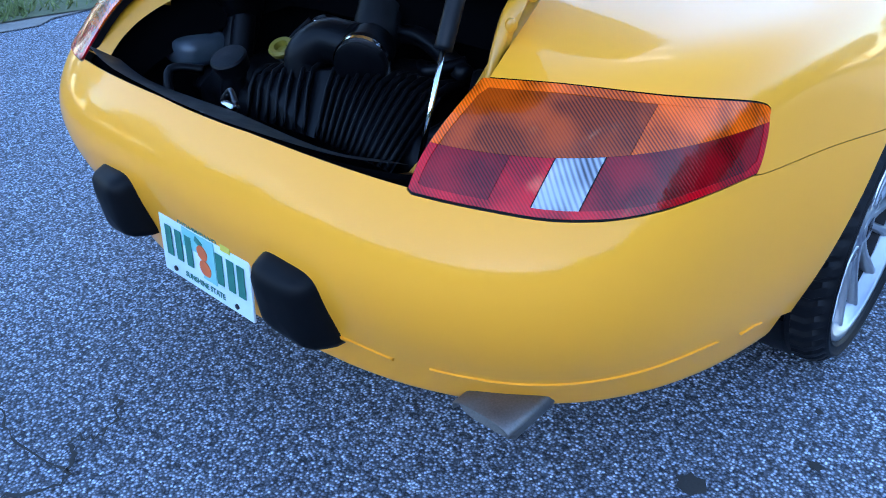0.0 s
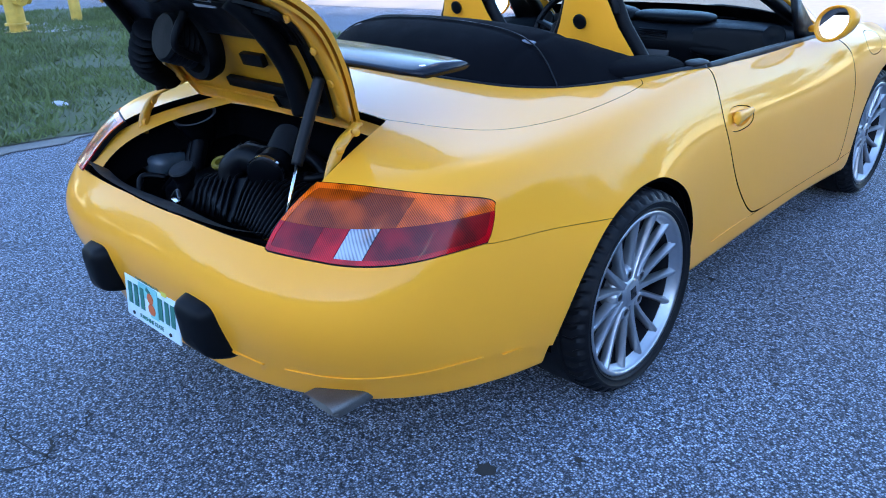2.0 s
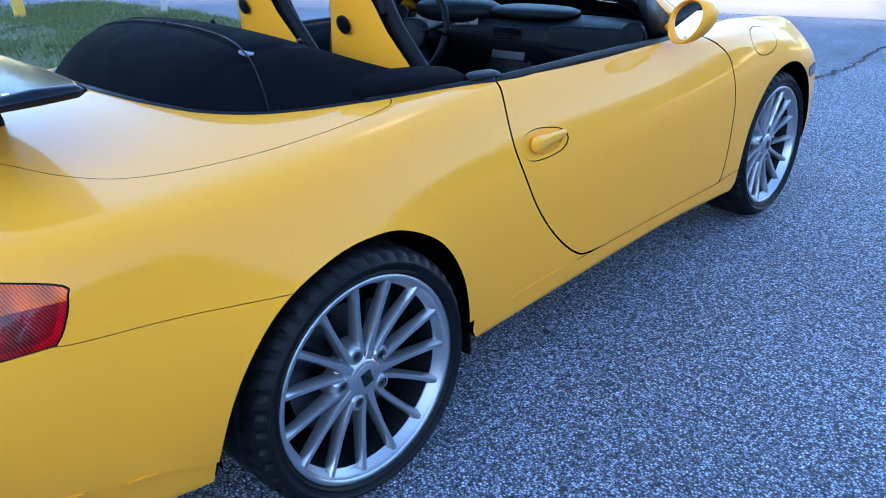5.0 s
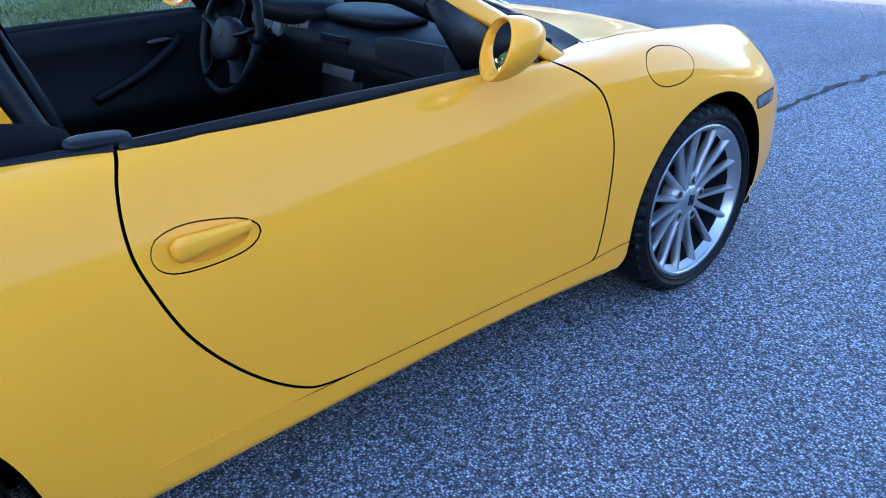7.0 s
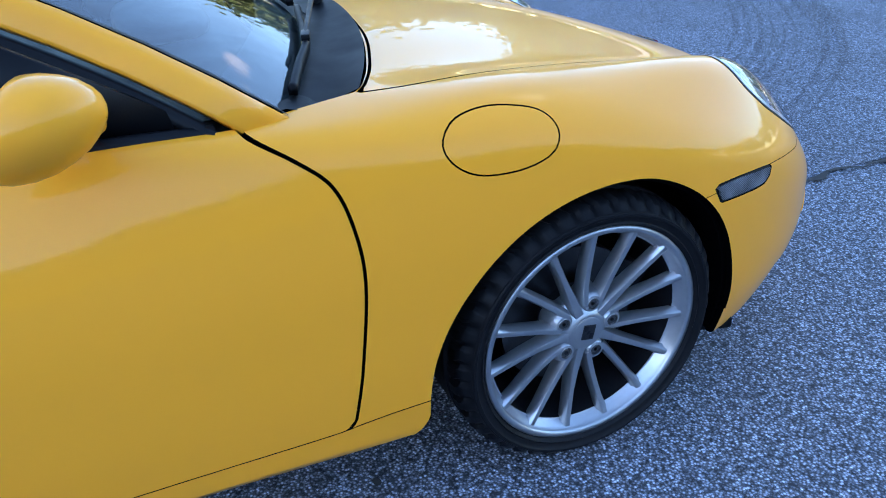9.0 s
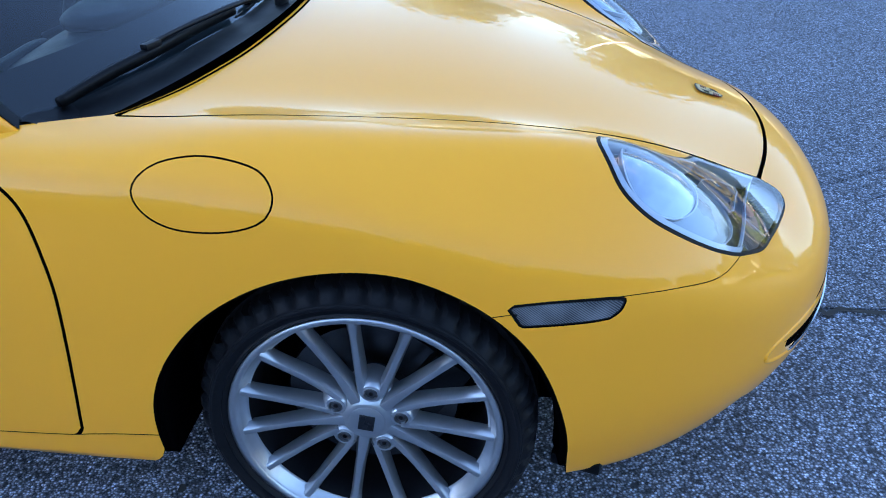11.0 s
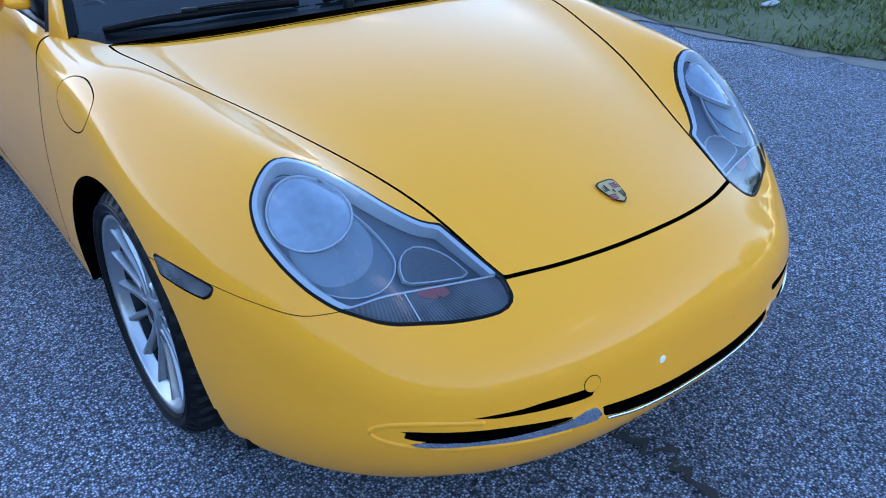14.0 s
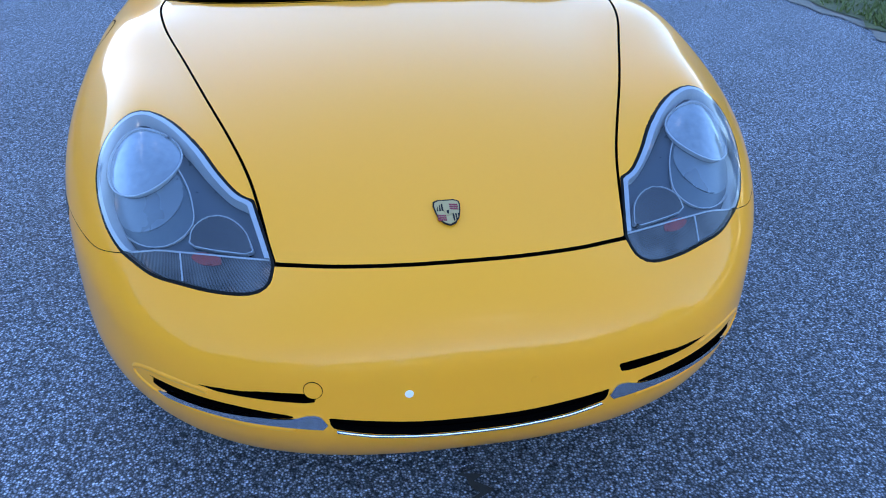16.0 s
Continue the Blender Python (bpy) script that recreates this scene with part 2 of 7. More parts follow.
# ---- curves and the body's shape ----
def curve(*pts):
    """Natural cubic spline through (s, value) pairs, straight beyond its ends."""
    s, v = np.array(pts, float).T
    h = np.diff(s)
    n = len(s)
    a, r = np.eye(n), np.zeros(n)
    for i in range(1, n - 1):
        a[i, i - 1:i + 2] = h[i - 1], 2 * (h[i - 1] + h[i]), h[i]
        r[i] = 6 * ((v[i + 1] - v[i]) / h[i] - (v[i] - v[i - 1]) / h[i - 1])
    m = np.linalg.solve(a, r)

    def at(x):
        x = np.asarray(x, float)
        q = np.clip(x, s[0], s[-1])
        i = np.clip(np.searchsorted(s, q) - 1, 0, n - 2)
        l, u = q - s[i], s[i + 1] - q
        y = (m[i] * u ** 3 + m[i + 1] * l ** 3) / (6 * h[i]) + (v[i] / h[i] - m[i] * h[i] / 6) * u + (v[i + 1] / h[i] - m[i + 1] * h[i] / 6) * l
        k0 = (v[1] - v[0]) / h[0] - h[0] * (2 * m[0] + m[1]) / 6
        k1 = (v[-1] - v[-2]) / h[-1] + h[-1] * (m[-2] + 2 * m[-1]) / 6
        return y + np.minimum(x - s[0], 0) * k0 + np.maximum(x - s[-1], 0) * k1
    return at


# Metres: x to the car's right, y forward from the rear axle, z up.
REAR_Y, FRONT_Y = 0.0, 2.375
WIDTH = curve((-1.0, 0.840), (-0.6, 0.852), (-0.2, 0.878), (0.15, 0.884), (0.6, 0.876), (1.1, 0.868), (1.6, 0.868), (2.0, 0.874), (2.375, 0.868), (2.7, 0.876), (3.2, 0.872))
TUMBLE = curve((-0.9, 0.05), (-0.4, 0.07), (0.2, 0.105), (0.7, 0.125), (1.5, 0.115), (1.9, 0.080), (2.4, 0.055), (3.0, 0.03))
TAIL = curve((0.15, 0.69), (0.25, 0.731), (0.36, 0.752), (0.48, 0.781), (0.57, 0.785), (0.64, 0.768), (0.70, 0.742), (0.76, 0.705), (0.88, 0.62))
TAIL_N = curve((0.15, 2.6), (0.3, 3.0), (0.45, 4.0), (0.57, 4.2), (0.63, 3.9), (0.70, 3.4), (0.78, 3.1), (0.9, 2.9))
NOSE = curve((0.12, 0.87), (0.2, 0.975), (0.28, 1.042), (0.35, 1.070), (0.42, 1.067), (0.52, 1.055), (0.62, 1.004), (0.72, 0.91), (0.85, 0.78))
MIDLINE = curve((-1.10, 0.62), (-1.0, 0.718), (-0.85, 0.806), (-0.6, 0.872), (-0.33, 0.906), (0.0, 0.932), (0.6, 0.948), (1.3, 0.945), (1.75, 0.925), (1.96, 0.905), (2.375, 0.858), (2.8, 0.772), (3.02, 0.700), (3.13, 0.660), (3.3, 0.585), (3.45, 0.47))
CAMBER = curve((-1.1, 0.02), (-0.85, 0.016), (-0.33, 0.05), (0.6, 0.05), (1.6, 0.05), (1.96, 0.048), (2.375, 0.06), (2.8, 0.085), (3.02, 0.125), (3.16, 0.18), (3.4, 0.2))
CROWN = curve((1.6, 0.0), (1.95, 0.012), (2.2, 0.044), (2.5, 0.064), (2.72, 0.092), (2.84, 0.102), (2.95, 0.084), (3.07, 0.040), (3.2, 0.0), (3.4, 0.0))
CROWN_X = curve((1.6, 0.72), (2.2, 0.735), (2.5, 0.695), (2.8, 0.645), (3.05, 0.60), (3.4, 0.56))
BOTTOM = curve((-1.2, 0.262), (-1.0, 0.257), (-0.7, 0.240), (-0.35, 0.22), (0.3, 0.225), (0.6, 0.225), (1.9, 0.225), (2.7, 0.175), (3.3, 0.175))
TAIL_Y, NOSE_Y = -0.30, 2.30


def smooth_max(a, b, k):
    h = np.maximum(k - np.abs(a - b), 0) / k
    return np.maximum(a, b) + h * h * h * k / 6


def shape(p):
    """Below zero inside the car's painted skin."""
    x, y, z = np.abs(p[:, 0]), p[:, 1], p[:, 2]
    up, low = np.maximum(z - 0.52, 0) / 0.38, np.maximum(0.45 - z, 0) / 0.28
    a = WIDTH(y) * (1 - TUMBLE(y) * up ** 2.3 - 0.035 * low ** 2) + 0.070 * np.exp(-((y + 0.10) / 0.40) ** 2 - ((z - 0.49) / 0.22) ** 2)
    tail, nose = np.maximum(TAIL_Y - y, 0) / TAIL(z), np.maximum(y - NOSE_Y, 0) / NOSE(z)
    n = np.where(y < 1, np.clip(TAIL_N(z), 2.5, 4.6), 2.6)
    plan = ((x / a) ** n + np.maximum(tail + nose, 0) ** n) ** (1 / n)
    side = (plan - 1) * 0.86
    top = MIDLINE(y) - CAMBER(y) * (x / 0.7) ** 2 + CROWN(y) * np.exp(-((x - CROWN_X(y)) / 0.13) ** 2)
    roof = z - top
    blend = np.interp(y, [-1.1, -0.6, 0.4, 0.8, 1.7, 2.2, 2.8, 3.3], [0.145, 0.11, 0.08, 0.05, 0.05, 0.09, 0.10, 0.10])
    return smooth_max(smooth_max(side, roof, blend), BOTTOM(y) - z, 0.03)


def normals(p, e=2e-3):
    g = np.stack([shape(p + e * d) - shape(p - e * d) for d in np.eye(3)], 1)
    return g / np.maximum(np.linalg.norm(g, axis=1, keepdims=True), 1e-9)


def settle(p):
    """Moves points on to the skin."""
    for _ in range(3):
        g = np.stack([shape(p + 1e-3 * d) - shape(p - 1e-3 * d) for d in np.eye(3)], 1) / 2e-3
        p = p - g * (shape(p) / np.maximum((g * g).sum(1), 1e-6))[:, None]
    return p


def skin():
    """The whole skin as vertices and triangles, from rays out of a spine."""
    ys = np.linspace(-0.55, 2.75, 230)
    rows = [((0, -0.55, 0.45), a) for a in np.linspace(-90, 0, 60, endpoint=False)]
    rows += [((0, y, 0.45), 0.0) for y in ys]
    rows += [((0, 2.75, 0.45), a) for a in np.linspace(0, 90, 71)[1:]]
    q = np.linspace(0, 1, 130)
    phi = np.radians(-38 + 128 * (q + 0.06 * np.sin(2 * np.pi * q)))
    o = np.repeat(np.array([r[0] for r in rows], float), len(phi), 0)
    az = np.radians(np.repeat([r[1] for r in rows], len(phi)))
    ph = np.tile(phi, len(rows))
    d = np.stack([np.cos(az) * np.cos(ph), np.sin(az) * np.cos(ph), np.sin(ph)], 1)
    near, far = np.zeros(len(d)), np.full(len(d), 2.2)
    for _ in range(36):
        mid = (near + far) / 2
        out = shape(o + d * mid[:, None]) > 0
        far, near = np.where(out, mid, far), np.where(out, near, mid)
    v = o + d * near[:, None]
    i = np.arange(len(rows) * len(phi)).reshape(len(rows), len(phi))
    a, b, c, e = i[:-1, :-1].ravel(), i[1:, :-1].ravel(), i[1:, 1:].ravel(), i[:-1, 1:].ravel()
    f = np.concatenate([np.stack([a, b, c], 1), np.stack([a, c, e], 1)])
    m = v * (-1, 1, 1)
    v, f = np.concatenate([v, m]), np.concatenate([f, f[:, ::-1] + len(v)])
    _, first, back = np.unique(np.round(v, 5) + 0.0, axis=0, return_index=True, return_inverse=True)
    f = back.ravel()[f]
    good = (f[:, 0] != f[:, 1]) & (f[:, 1] != f[:, 2]) & (f[:, 0] != f[:, 2])
    return v[first], f[good]


def main_piece(f, count, share=0.12):
    """Drops stray slivers: keeps the islands with a fair share of the largest one's faces."""
    root = np.arange(count)
    while True:
        low = root[f].min(1)
        new_root = root.copy()
        for k in range(3):
            np.minimum.at(new_root, f[:, k], low)
        new_root = new_root[new_root]
        if (new_root == root).all():
            break
        root = new_root
    ids, num = np.unique(root[f[:, 0]], return_counts=True)
    keep = ids[num >= share * num.max()]
    return f[np.isin(root[f[:, 0]], keep)]


def clip(mesh, field, back=True):
    """Keeps the part of a triangle mesh where field(points) > 0, cut along the field's zero line."""
    v, f = mesh
    g = field(v)
    g = np.where(np.abs(g) < 1e-7, 1e-7, g)
    keep = g[f] > 0
    cnt = keep.sum(1)
    out = [f[cnt == 3]]
    pts, memo = list(), dict()

    def cross(a, b):
        k = (a, b) if a < b else (b, a)
        if k not in memo:
            t = g[a] / (g[a] - g[b])
            memo[k] = len(v) + len(pts)
            pts.append(v[a] + t * (v[b] - v[a]))
        return memo[k]

    more = []
    for tri, kp in zip(f[(cnt == 1) | (cnt == 2)], keep[(cnt == 1) | (cnt == 2)]):
        n_in = kp.sum()
        j = int(np.argmax(kp)) if n_in == 1 else int(np.argmin(kp))
        a, b, c = int(tri[j]), int(tri[(j + 1) % 3]), int(tri[(j + 2) % 3])
        if n_in == 1:
            more.append((a, cross(a, b), cross(a, c)))
        else:
            ab, ac = cross(a, b), cross(a, c)
            more += [(ab, b, c), (ab, c, ac)]
    if more:
        out.append(np.array(more))
    f = np.concatenate(out) if out else np.zeros((0, 3), int)
    v = np.concatenate([v, np.array(pts)]) if pts else v
    used = np.unique(f)
    remap = np.full(len(v), -1)
    remap[used] = np.arange(len(used))
    return v[used], remap[f]


def outline(pts, per=10, corners=()):
    """A closed smooth line through 2D points; the ones listed in corners stay sharp."""
    p = np.array(pts, float)
    n = len(p)
    line = []
    for i in range(n):
        p0, p1, p2, p3 = p[i - 1], p[i], p[(i + 1) % n], p[(i + 2) % n]
        m1 = (p2 - p0) / 2 if i not in corners else (p2 - p1)
        m2 = (p3 - p1) / 2 if (i + 1) % n not in corners else (p2 - p1)
        for t in np.arange(per) / per:
            line.append((2 * t ** 3 - 3 * t ** 2 + 1) * p1 + (t ** 3 - 2 * t ** 2 + t) * m1 + (3 * t ** 2 - 2 * t ** 3) * p2 + (t ** 3 - t ** 2) * m2)
    return np.array(line)


def inside(line, uv):
    """Signed distance to a closed 2D line, positive inside."""
    a, b = line, np.roll(line, -1, 0)
    d2 = np.full(len(uv), 1e9)
    odd = np.zeros(len(uv), bool)
    for p, q in zip(a, b):
        e = q - p
        w = uv - p
        t = np.clip((w @ e) / max(e @ e, 1e-12), 0, 1)
        r = w - t[:, None] * e
        d2 = np.minimum(d2, (r * r).sum(1))
        hit = ((p[1] > uv[:, 1]) != (q[1] > uv[:, 1]))
        if hit.any():
            xs = p[0] + (uv[:, 1] - p[1]) * (e[0] / (e[1] if abs(e[1]) > 1e-12 else 1e-12))
            odd ^= hit & (uv[:, 0] < xs)
    return np.sqrt(d2) * np.where(odd, 1, -1)


def from_side(line, gap=0.0):
    """A field from a line in the side view (y, z)."""
    return lambda p: inside(line, p[:, 1:3]) - gap


def from_top(line, gap=0.0):
    return lambda p: inside(line, p[:, :2]) - gap


def along(axis, line, gap=0.0):
    """A field from a closed line of 3D points, seen along the given direction."""
    w = Vector(axis).normalized()
    u = w.cross(Vector((0, 0, 1))).normalized()
    t = u.cross(w)
    m = np.array([u, t]).T
    flat = outline([(np.array(q) @ m) for q in line[0]], 10, line[1])
    return lambda p: inside(flat, p @ m) - gap


def less(field, gap):
    """Everything but the field, kept off its edge by gap."""
    return lambda p: -field(p) - gap


def panel(name, mesh, fields, mat, parent, label="", lift=0.0, rim=0.014, side=0, rim_mat=None, category="", group="", kind=""):
    """A piece of the skin within all the fields, with its edges turned in."""
    # turned-in edges of painted panels go black, painting shade into the gaps
    if mat is paint and rim_mat is None:
        rim_mat = dark
    for f in fields:
        mesh = clip(mesh, f)
    if side:
        mesh = clip(mesh, lambda p: p[:, 0] * side)
    v, f = mesh
    if len(f) == 0:
        raise ValueError("empty panel " + name)
    f = main_piece(f, len(v))
    used = np.unique(f)
    back = np.full(len(v), -1)
    back[used] = np.arange(len(used))
    v, f = v[used], back[f]
    n = normals(v)
    v = settle(v) + n * lift
    edges = np.concatenate([f[:, [0, 1]], f[:, [1, 2]], f[:, [2, 0]]])
    key = np.sort(edges, 1)
    _, inv, num = np.unique(key[:, 0].astype(np.int64) * (len(v) + 1) + key[:, 1], return_inverse=True, return_counts=True)
    border = edges[num[inv] == 1]
    border = border[~((np.abs(v[border[:, 0], 0]) < 1e-6) & (np.abs(v[border[:, 1], 0]) < 1e-6))]
    me = bpy.data.meshes.new(name)
    if rim > 0 and len(border):
        ids = np.unique(border)
        k = len(ids)
        where = np.full(len(v), -1)
        where[ids] = np.arange(k)
        top, low = v[ids], v[ids] - n[ids] * rim
        a, b = where[border[:, 0]], where[border[:, 1]]
        base = len(v)
        wall = np.concatenate([np.stack([base + b, base + a, base + k + a], 1), np.stack([base + b, base + k + a, base + k + b], 1)])
        tang = np.zeros((k, 3))
        side_n = np.cross(v[border[:, 1]] - v[border[:, 0]], n[border[:, 0]])
        np.add.at(tang, a, side_n)
        np.add.at(tang, b, side_n)
        tang /= np.maximum(np.linalg.norm(tang, axis=1, keepdims=True), 1e-9)
        vv = np.concatenate([v, top, low])
        nn = np.concatenate([n, tang, tang])
        ff = np.concatenate([f, wall])
    else:
        vv, nn, ff = v, n, f
        wall = []
    me.from_pydata(vv.tolist(), [], ff.tolist())
    me.materials.append(mat)
    if rim_mat is not None:
        me.materials.append(rim_mat)
        idx = np.zeros(len(ff), int)
        idx[len(f):] = 1
        me.polygons.foreach_set("material_index", idx)
    me.polygons.foreach_set("use_smooth", [True] * len(ff))
    me.normals_split_custom_set_from_vertices(nn.tolist())
    ob = new(name, me)
    ob.parent = parent
    return tagged(ob, label, category, group, kind)


# ---- the car: painted panels ----
car = thing("car", "yellow two-door convertible with its rear engine lid raised", "car")
SKIN = skin()

# lines in the side view (y, z)
DOOR = outline([(0.655, 1.2), (0.645, 0.90), (0.614, 0.841), (0.600, 0.76), (0.611, 0.684), (0.664, 0.554), (0.761, 0.429), (0.875, 0.335), (0.97, 0.306), (1.212, 0.298), (1.82, 0.299),
                (1.842, 0.315), (1.864, 0.437), (1.884, 0.603), (1.878, 0.70), (1.854, 0.778), (1.804, 0.825), (1.740, 0.865), (1.65, 0.95), (1.64, 1.2)], 10, (0, 1, 10, 11, 17, 18, 19))
ARCH_R = outline([(0.385, 0.1), (0.38, 0.25), (0.357, 0.38), (0.32, 0.49), (0.249, 0.59), (0.137, 0.654), (0.029, 0.670), (-0.076, 0.660), (-0.195, 0.620), (-0.285, 0.55), (-0.352, 0.44), (-0.388, 0.283), (-0.395, 0.1)], 10, (0, 12))
ARCH_F = outline([(2.0, 0.1), (1.992, 0.32), (2.022, 0.450), (2.101, 0.561), (2.206, 0.636), (2.329, 0.674), (2.456, 0.674), (2.563, 0.632), (2.648, 0.562), (2.707, 0.467), (2.745, 0.333), (2.752, 0.19), (2.755, 0.1)], 10, (0, 12))
SILL = outline([(0.2, 0.0), (0.2, 0.306), (0.6, 0.306), (1.2, 0.2995), (1.75, 0.3005), (1.86, 0.307), (1.95, 0.312), (2.2, 0.313), (2.2, 0.0)], 6, (0, 1, 7, 8))
REAR_BUMPER = outline([(-2, -0.5), (-2, 0.682), (-1.006, 0.684), (-0.90, 0.676), (-0.75, 0.670), (-0.63, 0.672), (-0.60, 0.661), (-0.40, 0.648), (-0.18, 0.622), (0.0, 0.60), (0.0, -0.5)], 8, (0, 1, 2, 9, 10))
FRONT_BUMPER = outline([(4, -0.5), (4, 0.66), (3.2, 0.64), (3.08, 0.612), (3.03, 0.597), (2.99, 0.592), (2.91, 0.602), (2.80, 0.610), (2.66, 0.60), (2.5, 0.58), (2.5, -0.5)], 8, (0, 1, 9, 10))
REAR_LIP = outline([(-2, 0), (-2, 0.372), (-1.06, 0.372), (-1.0, 0.371), (-0.93, 0.368), (-0.8, 0.364), (-0.66, 0.360), (-0.5, 0.336), (-0.37, 0.297), (-0.33, 0.285), (-0.33, 0)], 8, (0, 1, 9, 10))
FRONT_LIP = outline([(2.5, 0), (2.5, 0.25), (2.70, 0.262), (2.80, 0.281), (2.90, 0.299), (2.98, 0.303), (3.05, 0.293), (3.12, 0.268), (3.2, 0.23), (3.2, 0)], 8, (0, 1, 8, 9))
# lines in the plan (x, y)


def mirrored(pts):
    """A closed plan line from its right half, front to back."""
    return pts + [(-x, y) for x, y in reversed(pts) if abs(x) > 1e-6]


HOOD = outline(mirrored([(0, 3.218), (0.12, 3.211), (0.24, 3.187), (0.360, 3.146), (0.391, 2.995), (0.416, 2.905), (0.454, 2.80), (0.507, 2.66), (0.569, 2.48), (0.638, 2.27), (0.674, 2.08), (0.676, 1.960), (0.63, 1.99), (0.50, 2.045), (0.3, 2.10), (0, 2.125)]), 10, (3, 11, 19, 27))
BAY = outline(mirrored([(0, -0.500), (0.25, -0.503), (0.392, -0.508), (0.46, -0.68), (0.508, -0.836), (0.513, -0.92), (0.500, -0.982), (0.35, -1.008), (0.15, -1.020), (0, -1.023)]), 8, (2, 6, 12, 16))
COCKPIT = outline(mirrored([(0, 2.115), (0.3, 2.092), (0.50, 2.038), (0.63, 1.985), (0.672, 1.955), (0.715, 1.83), (0.757, 1.72), (0.762, 1.47), (0.763, 1.1), (0.761, 0.85), (0.752, 0.64), (0.657, 0.253), (0.567, 0.031), (0.427, -0.085), (0.22, -0.138), (0, -0.150)]), 8, (4, 26))
CLAM = outline(mirrored([(0, 0.33), (0.5, 0.34), (0.69, 0.315), (0.718, 0.262), (0.733, 0.08), (0.722, -0.145), (0.668, -0.345), (0.565, -0.443), (0.392, -0.503), (0.2, -0.499), (0, -0.497)]), 8, (2, 8, 12, 18))


def both(field):
    """The field of a right-hand piece, for either side."""
    return lambda p: field(p * (np.sign(p[:, :1] + 1e-12) * (1, 0, 0) + (0, 1, 1)))


def disc(axis, centre, radius, squash=1.0):
    """A round field seen along a direction; squash flattens it upwards."""
    w = Vector(axis).normalized()
    u = w.cross(Vector((0, 0, 1))).normalized()
    t = u.cross(w)
    m = np.array([u, t]).T
    c = np.array(centre) @ m
    return lambda p: radius - np.hypot((p @ m - c)[:, 0], (p @ m - c)[:, 1] / squash)


def above(field, level):
    """The field, only over a height."""
    return lambda p: np.where(p[:, 2] > level, field(p), -0.2)


LAMP_AXIS = (-0.35, -0.62, -0.70)
TAIL_LAMP = both(along((-0.66, 0.72, -0.2), ([(0.490, -1.002, 0.677), (0.600, -0.952, 0.670), (0.682, -0.888, 0.659), (0.756, -0.790, 0.655), (0.826, -0.594, 0.661), (0.825, -0.577, 0.690), (0.817, -0.559, 0.732), (0.805, -0.572, 0.761), (0.710, -0.727, 0.797), (0.613, -0.796, 0.808), (0.501, -0.844, 0.806), (0.493, -0.915, 0.762), (0.487, -0.965, 0.720)], (0, 4, 10))))
HEAD_LAMP = both(along(LAMP_AXIS, ([(0.358, 3.148, 0.609), (0.393, 2.990, 0.670), (0.427, 2.972, 0.683), (0.466, 2.925, 0.711), (0.506, 2.868, 0.748), (0.550, 2.812, 0.776), (0.596, 2.785, 0.798), (0.640, 2.785, 0.806), (0.681, 2.800, 0.782), (0.711, 2.824, 0.747), (0.723, 2.870, 0.705), (0.716, 2.929, 0.668), (0.699, 2.984, 0.637), (0.678, 3.016, 0.613), (0.658, 3.036, 0.594), (0.600, 3.097, 0.575), (0.543, 3.131, 0.569), (0.476, 3.166, 0.566), (0.407, 3.194, 0.572), (0.371, 3.188, 0.587)], (0, 1, 14))))
HEAD_LAMP = above(HEAD_LAMP, 0.5)
TAIL_LAMP = above(TAIL_LAMP, 0.6)
MARKER = from_side(outline([(2.635, 0.616), (2.66, 0.573), (2.79, 0.572), (2.818, 0.580), (2.828, 0.594), (2.822, 0.610), (2.72, 0.618)], 8, (0, 1)))
CAP = both(along((-1, 0, -0.45), ([(0.823, 2.050, 0.806), (0.804, 2.080, 0.836), (0.792, 2.137, 0.846), (0.793, 2.195, 0.841), (0.807, 2.250, 0.826), (0.830, 2.272, 0.795), (0.845, 2.255, 0.762), (0.848, 2.195, 0.744), (0.844, 2.115, 0.746), (0.835, 2.066, 0.770)], ())))
HANDLE = from_side(outline([(0.630, 0.722), (0.650, 0.748), (0.71, 0.757), (0.80, 0.742), (0.838, 0.722), (0.843, 0.700), (0.81, 0.678), (0.74, 0.671), (0.67, 0.676), (0.637, 0.694)], 8))
BOWL_LINE = outline([(0.676, 0.712), (0.70, 0.732), (0.75, 0.736), (0.80, 0.728), (0.822, 0.714), (0.806, 0.696), (0.755, 0.684), (0.70, 0.688)], 8)
BOWL = from_side(BOWL_LINE)
SLOT_UP = along((0, -1, 0), ([(0.290, 3.3, 0.436), (0.342, 3.3, 0.435), (0.419, 3.3, 0.429), (0.494, 3.3, 0.419), (0.556, 3.3, 0.412), (0.494, 3.3, 0.412), (0.420, 3.3, 0.413), (0.351, 3.3, 0.414), (0.302, 3.3, 0.415)], (0, 4, 8)))
SLOT_LOW = along((0, -1, 0), ([(0.642, 3.3, 0.384), (0.612, 3.3, 0.387), (0.545, 3.3, 0.388), (0.474, 3.3, 0.389), (0.415, 3.3, 0.389), (0.325, 3.3, 0.387), (0.351, 3.3, 0.376), (0.415, 3.3, 0.371), (0.480, 3.3, 0.366), (0.545, 3.3, 0.364), (0.605, 3.3, 0.366)], (0, 5)))
SLOT_MID = along((0, -1, 0), ([(0.282, 3.3, 0.384), (0.194, 3.3, 0.377), (0.077, 3.3, 0.369), (-0.077, 3.3, 0.369), (-0.194, 3.3, 0.377), (-0.282, 3.3, 0.384), (-0.268, 3.3, 0.357), (-0.190, 3.3, 0.342), (-0.070, 3.3, 0.332), (0.070, 3.3, 0.332), (0.190, 3.3, 0.342), (0.268, 3.3, 0.357)], (0, 5, 6, 11)))
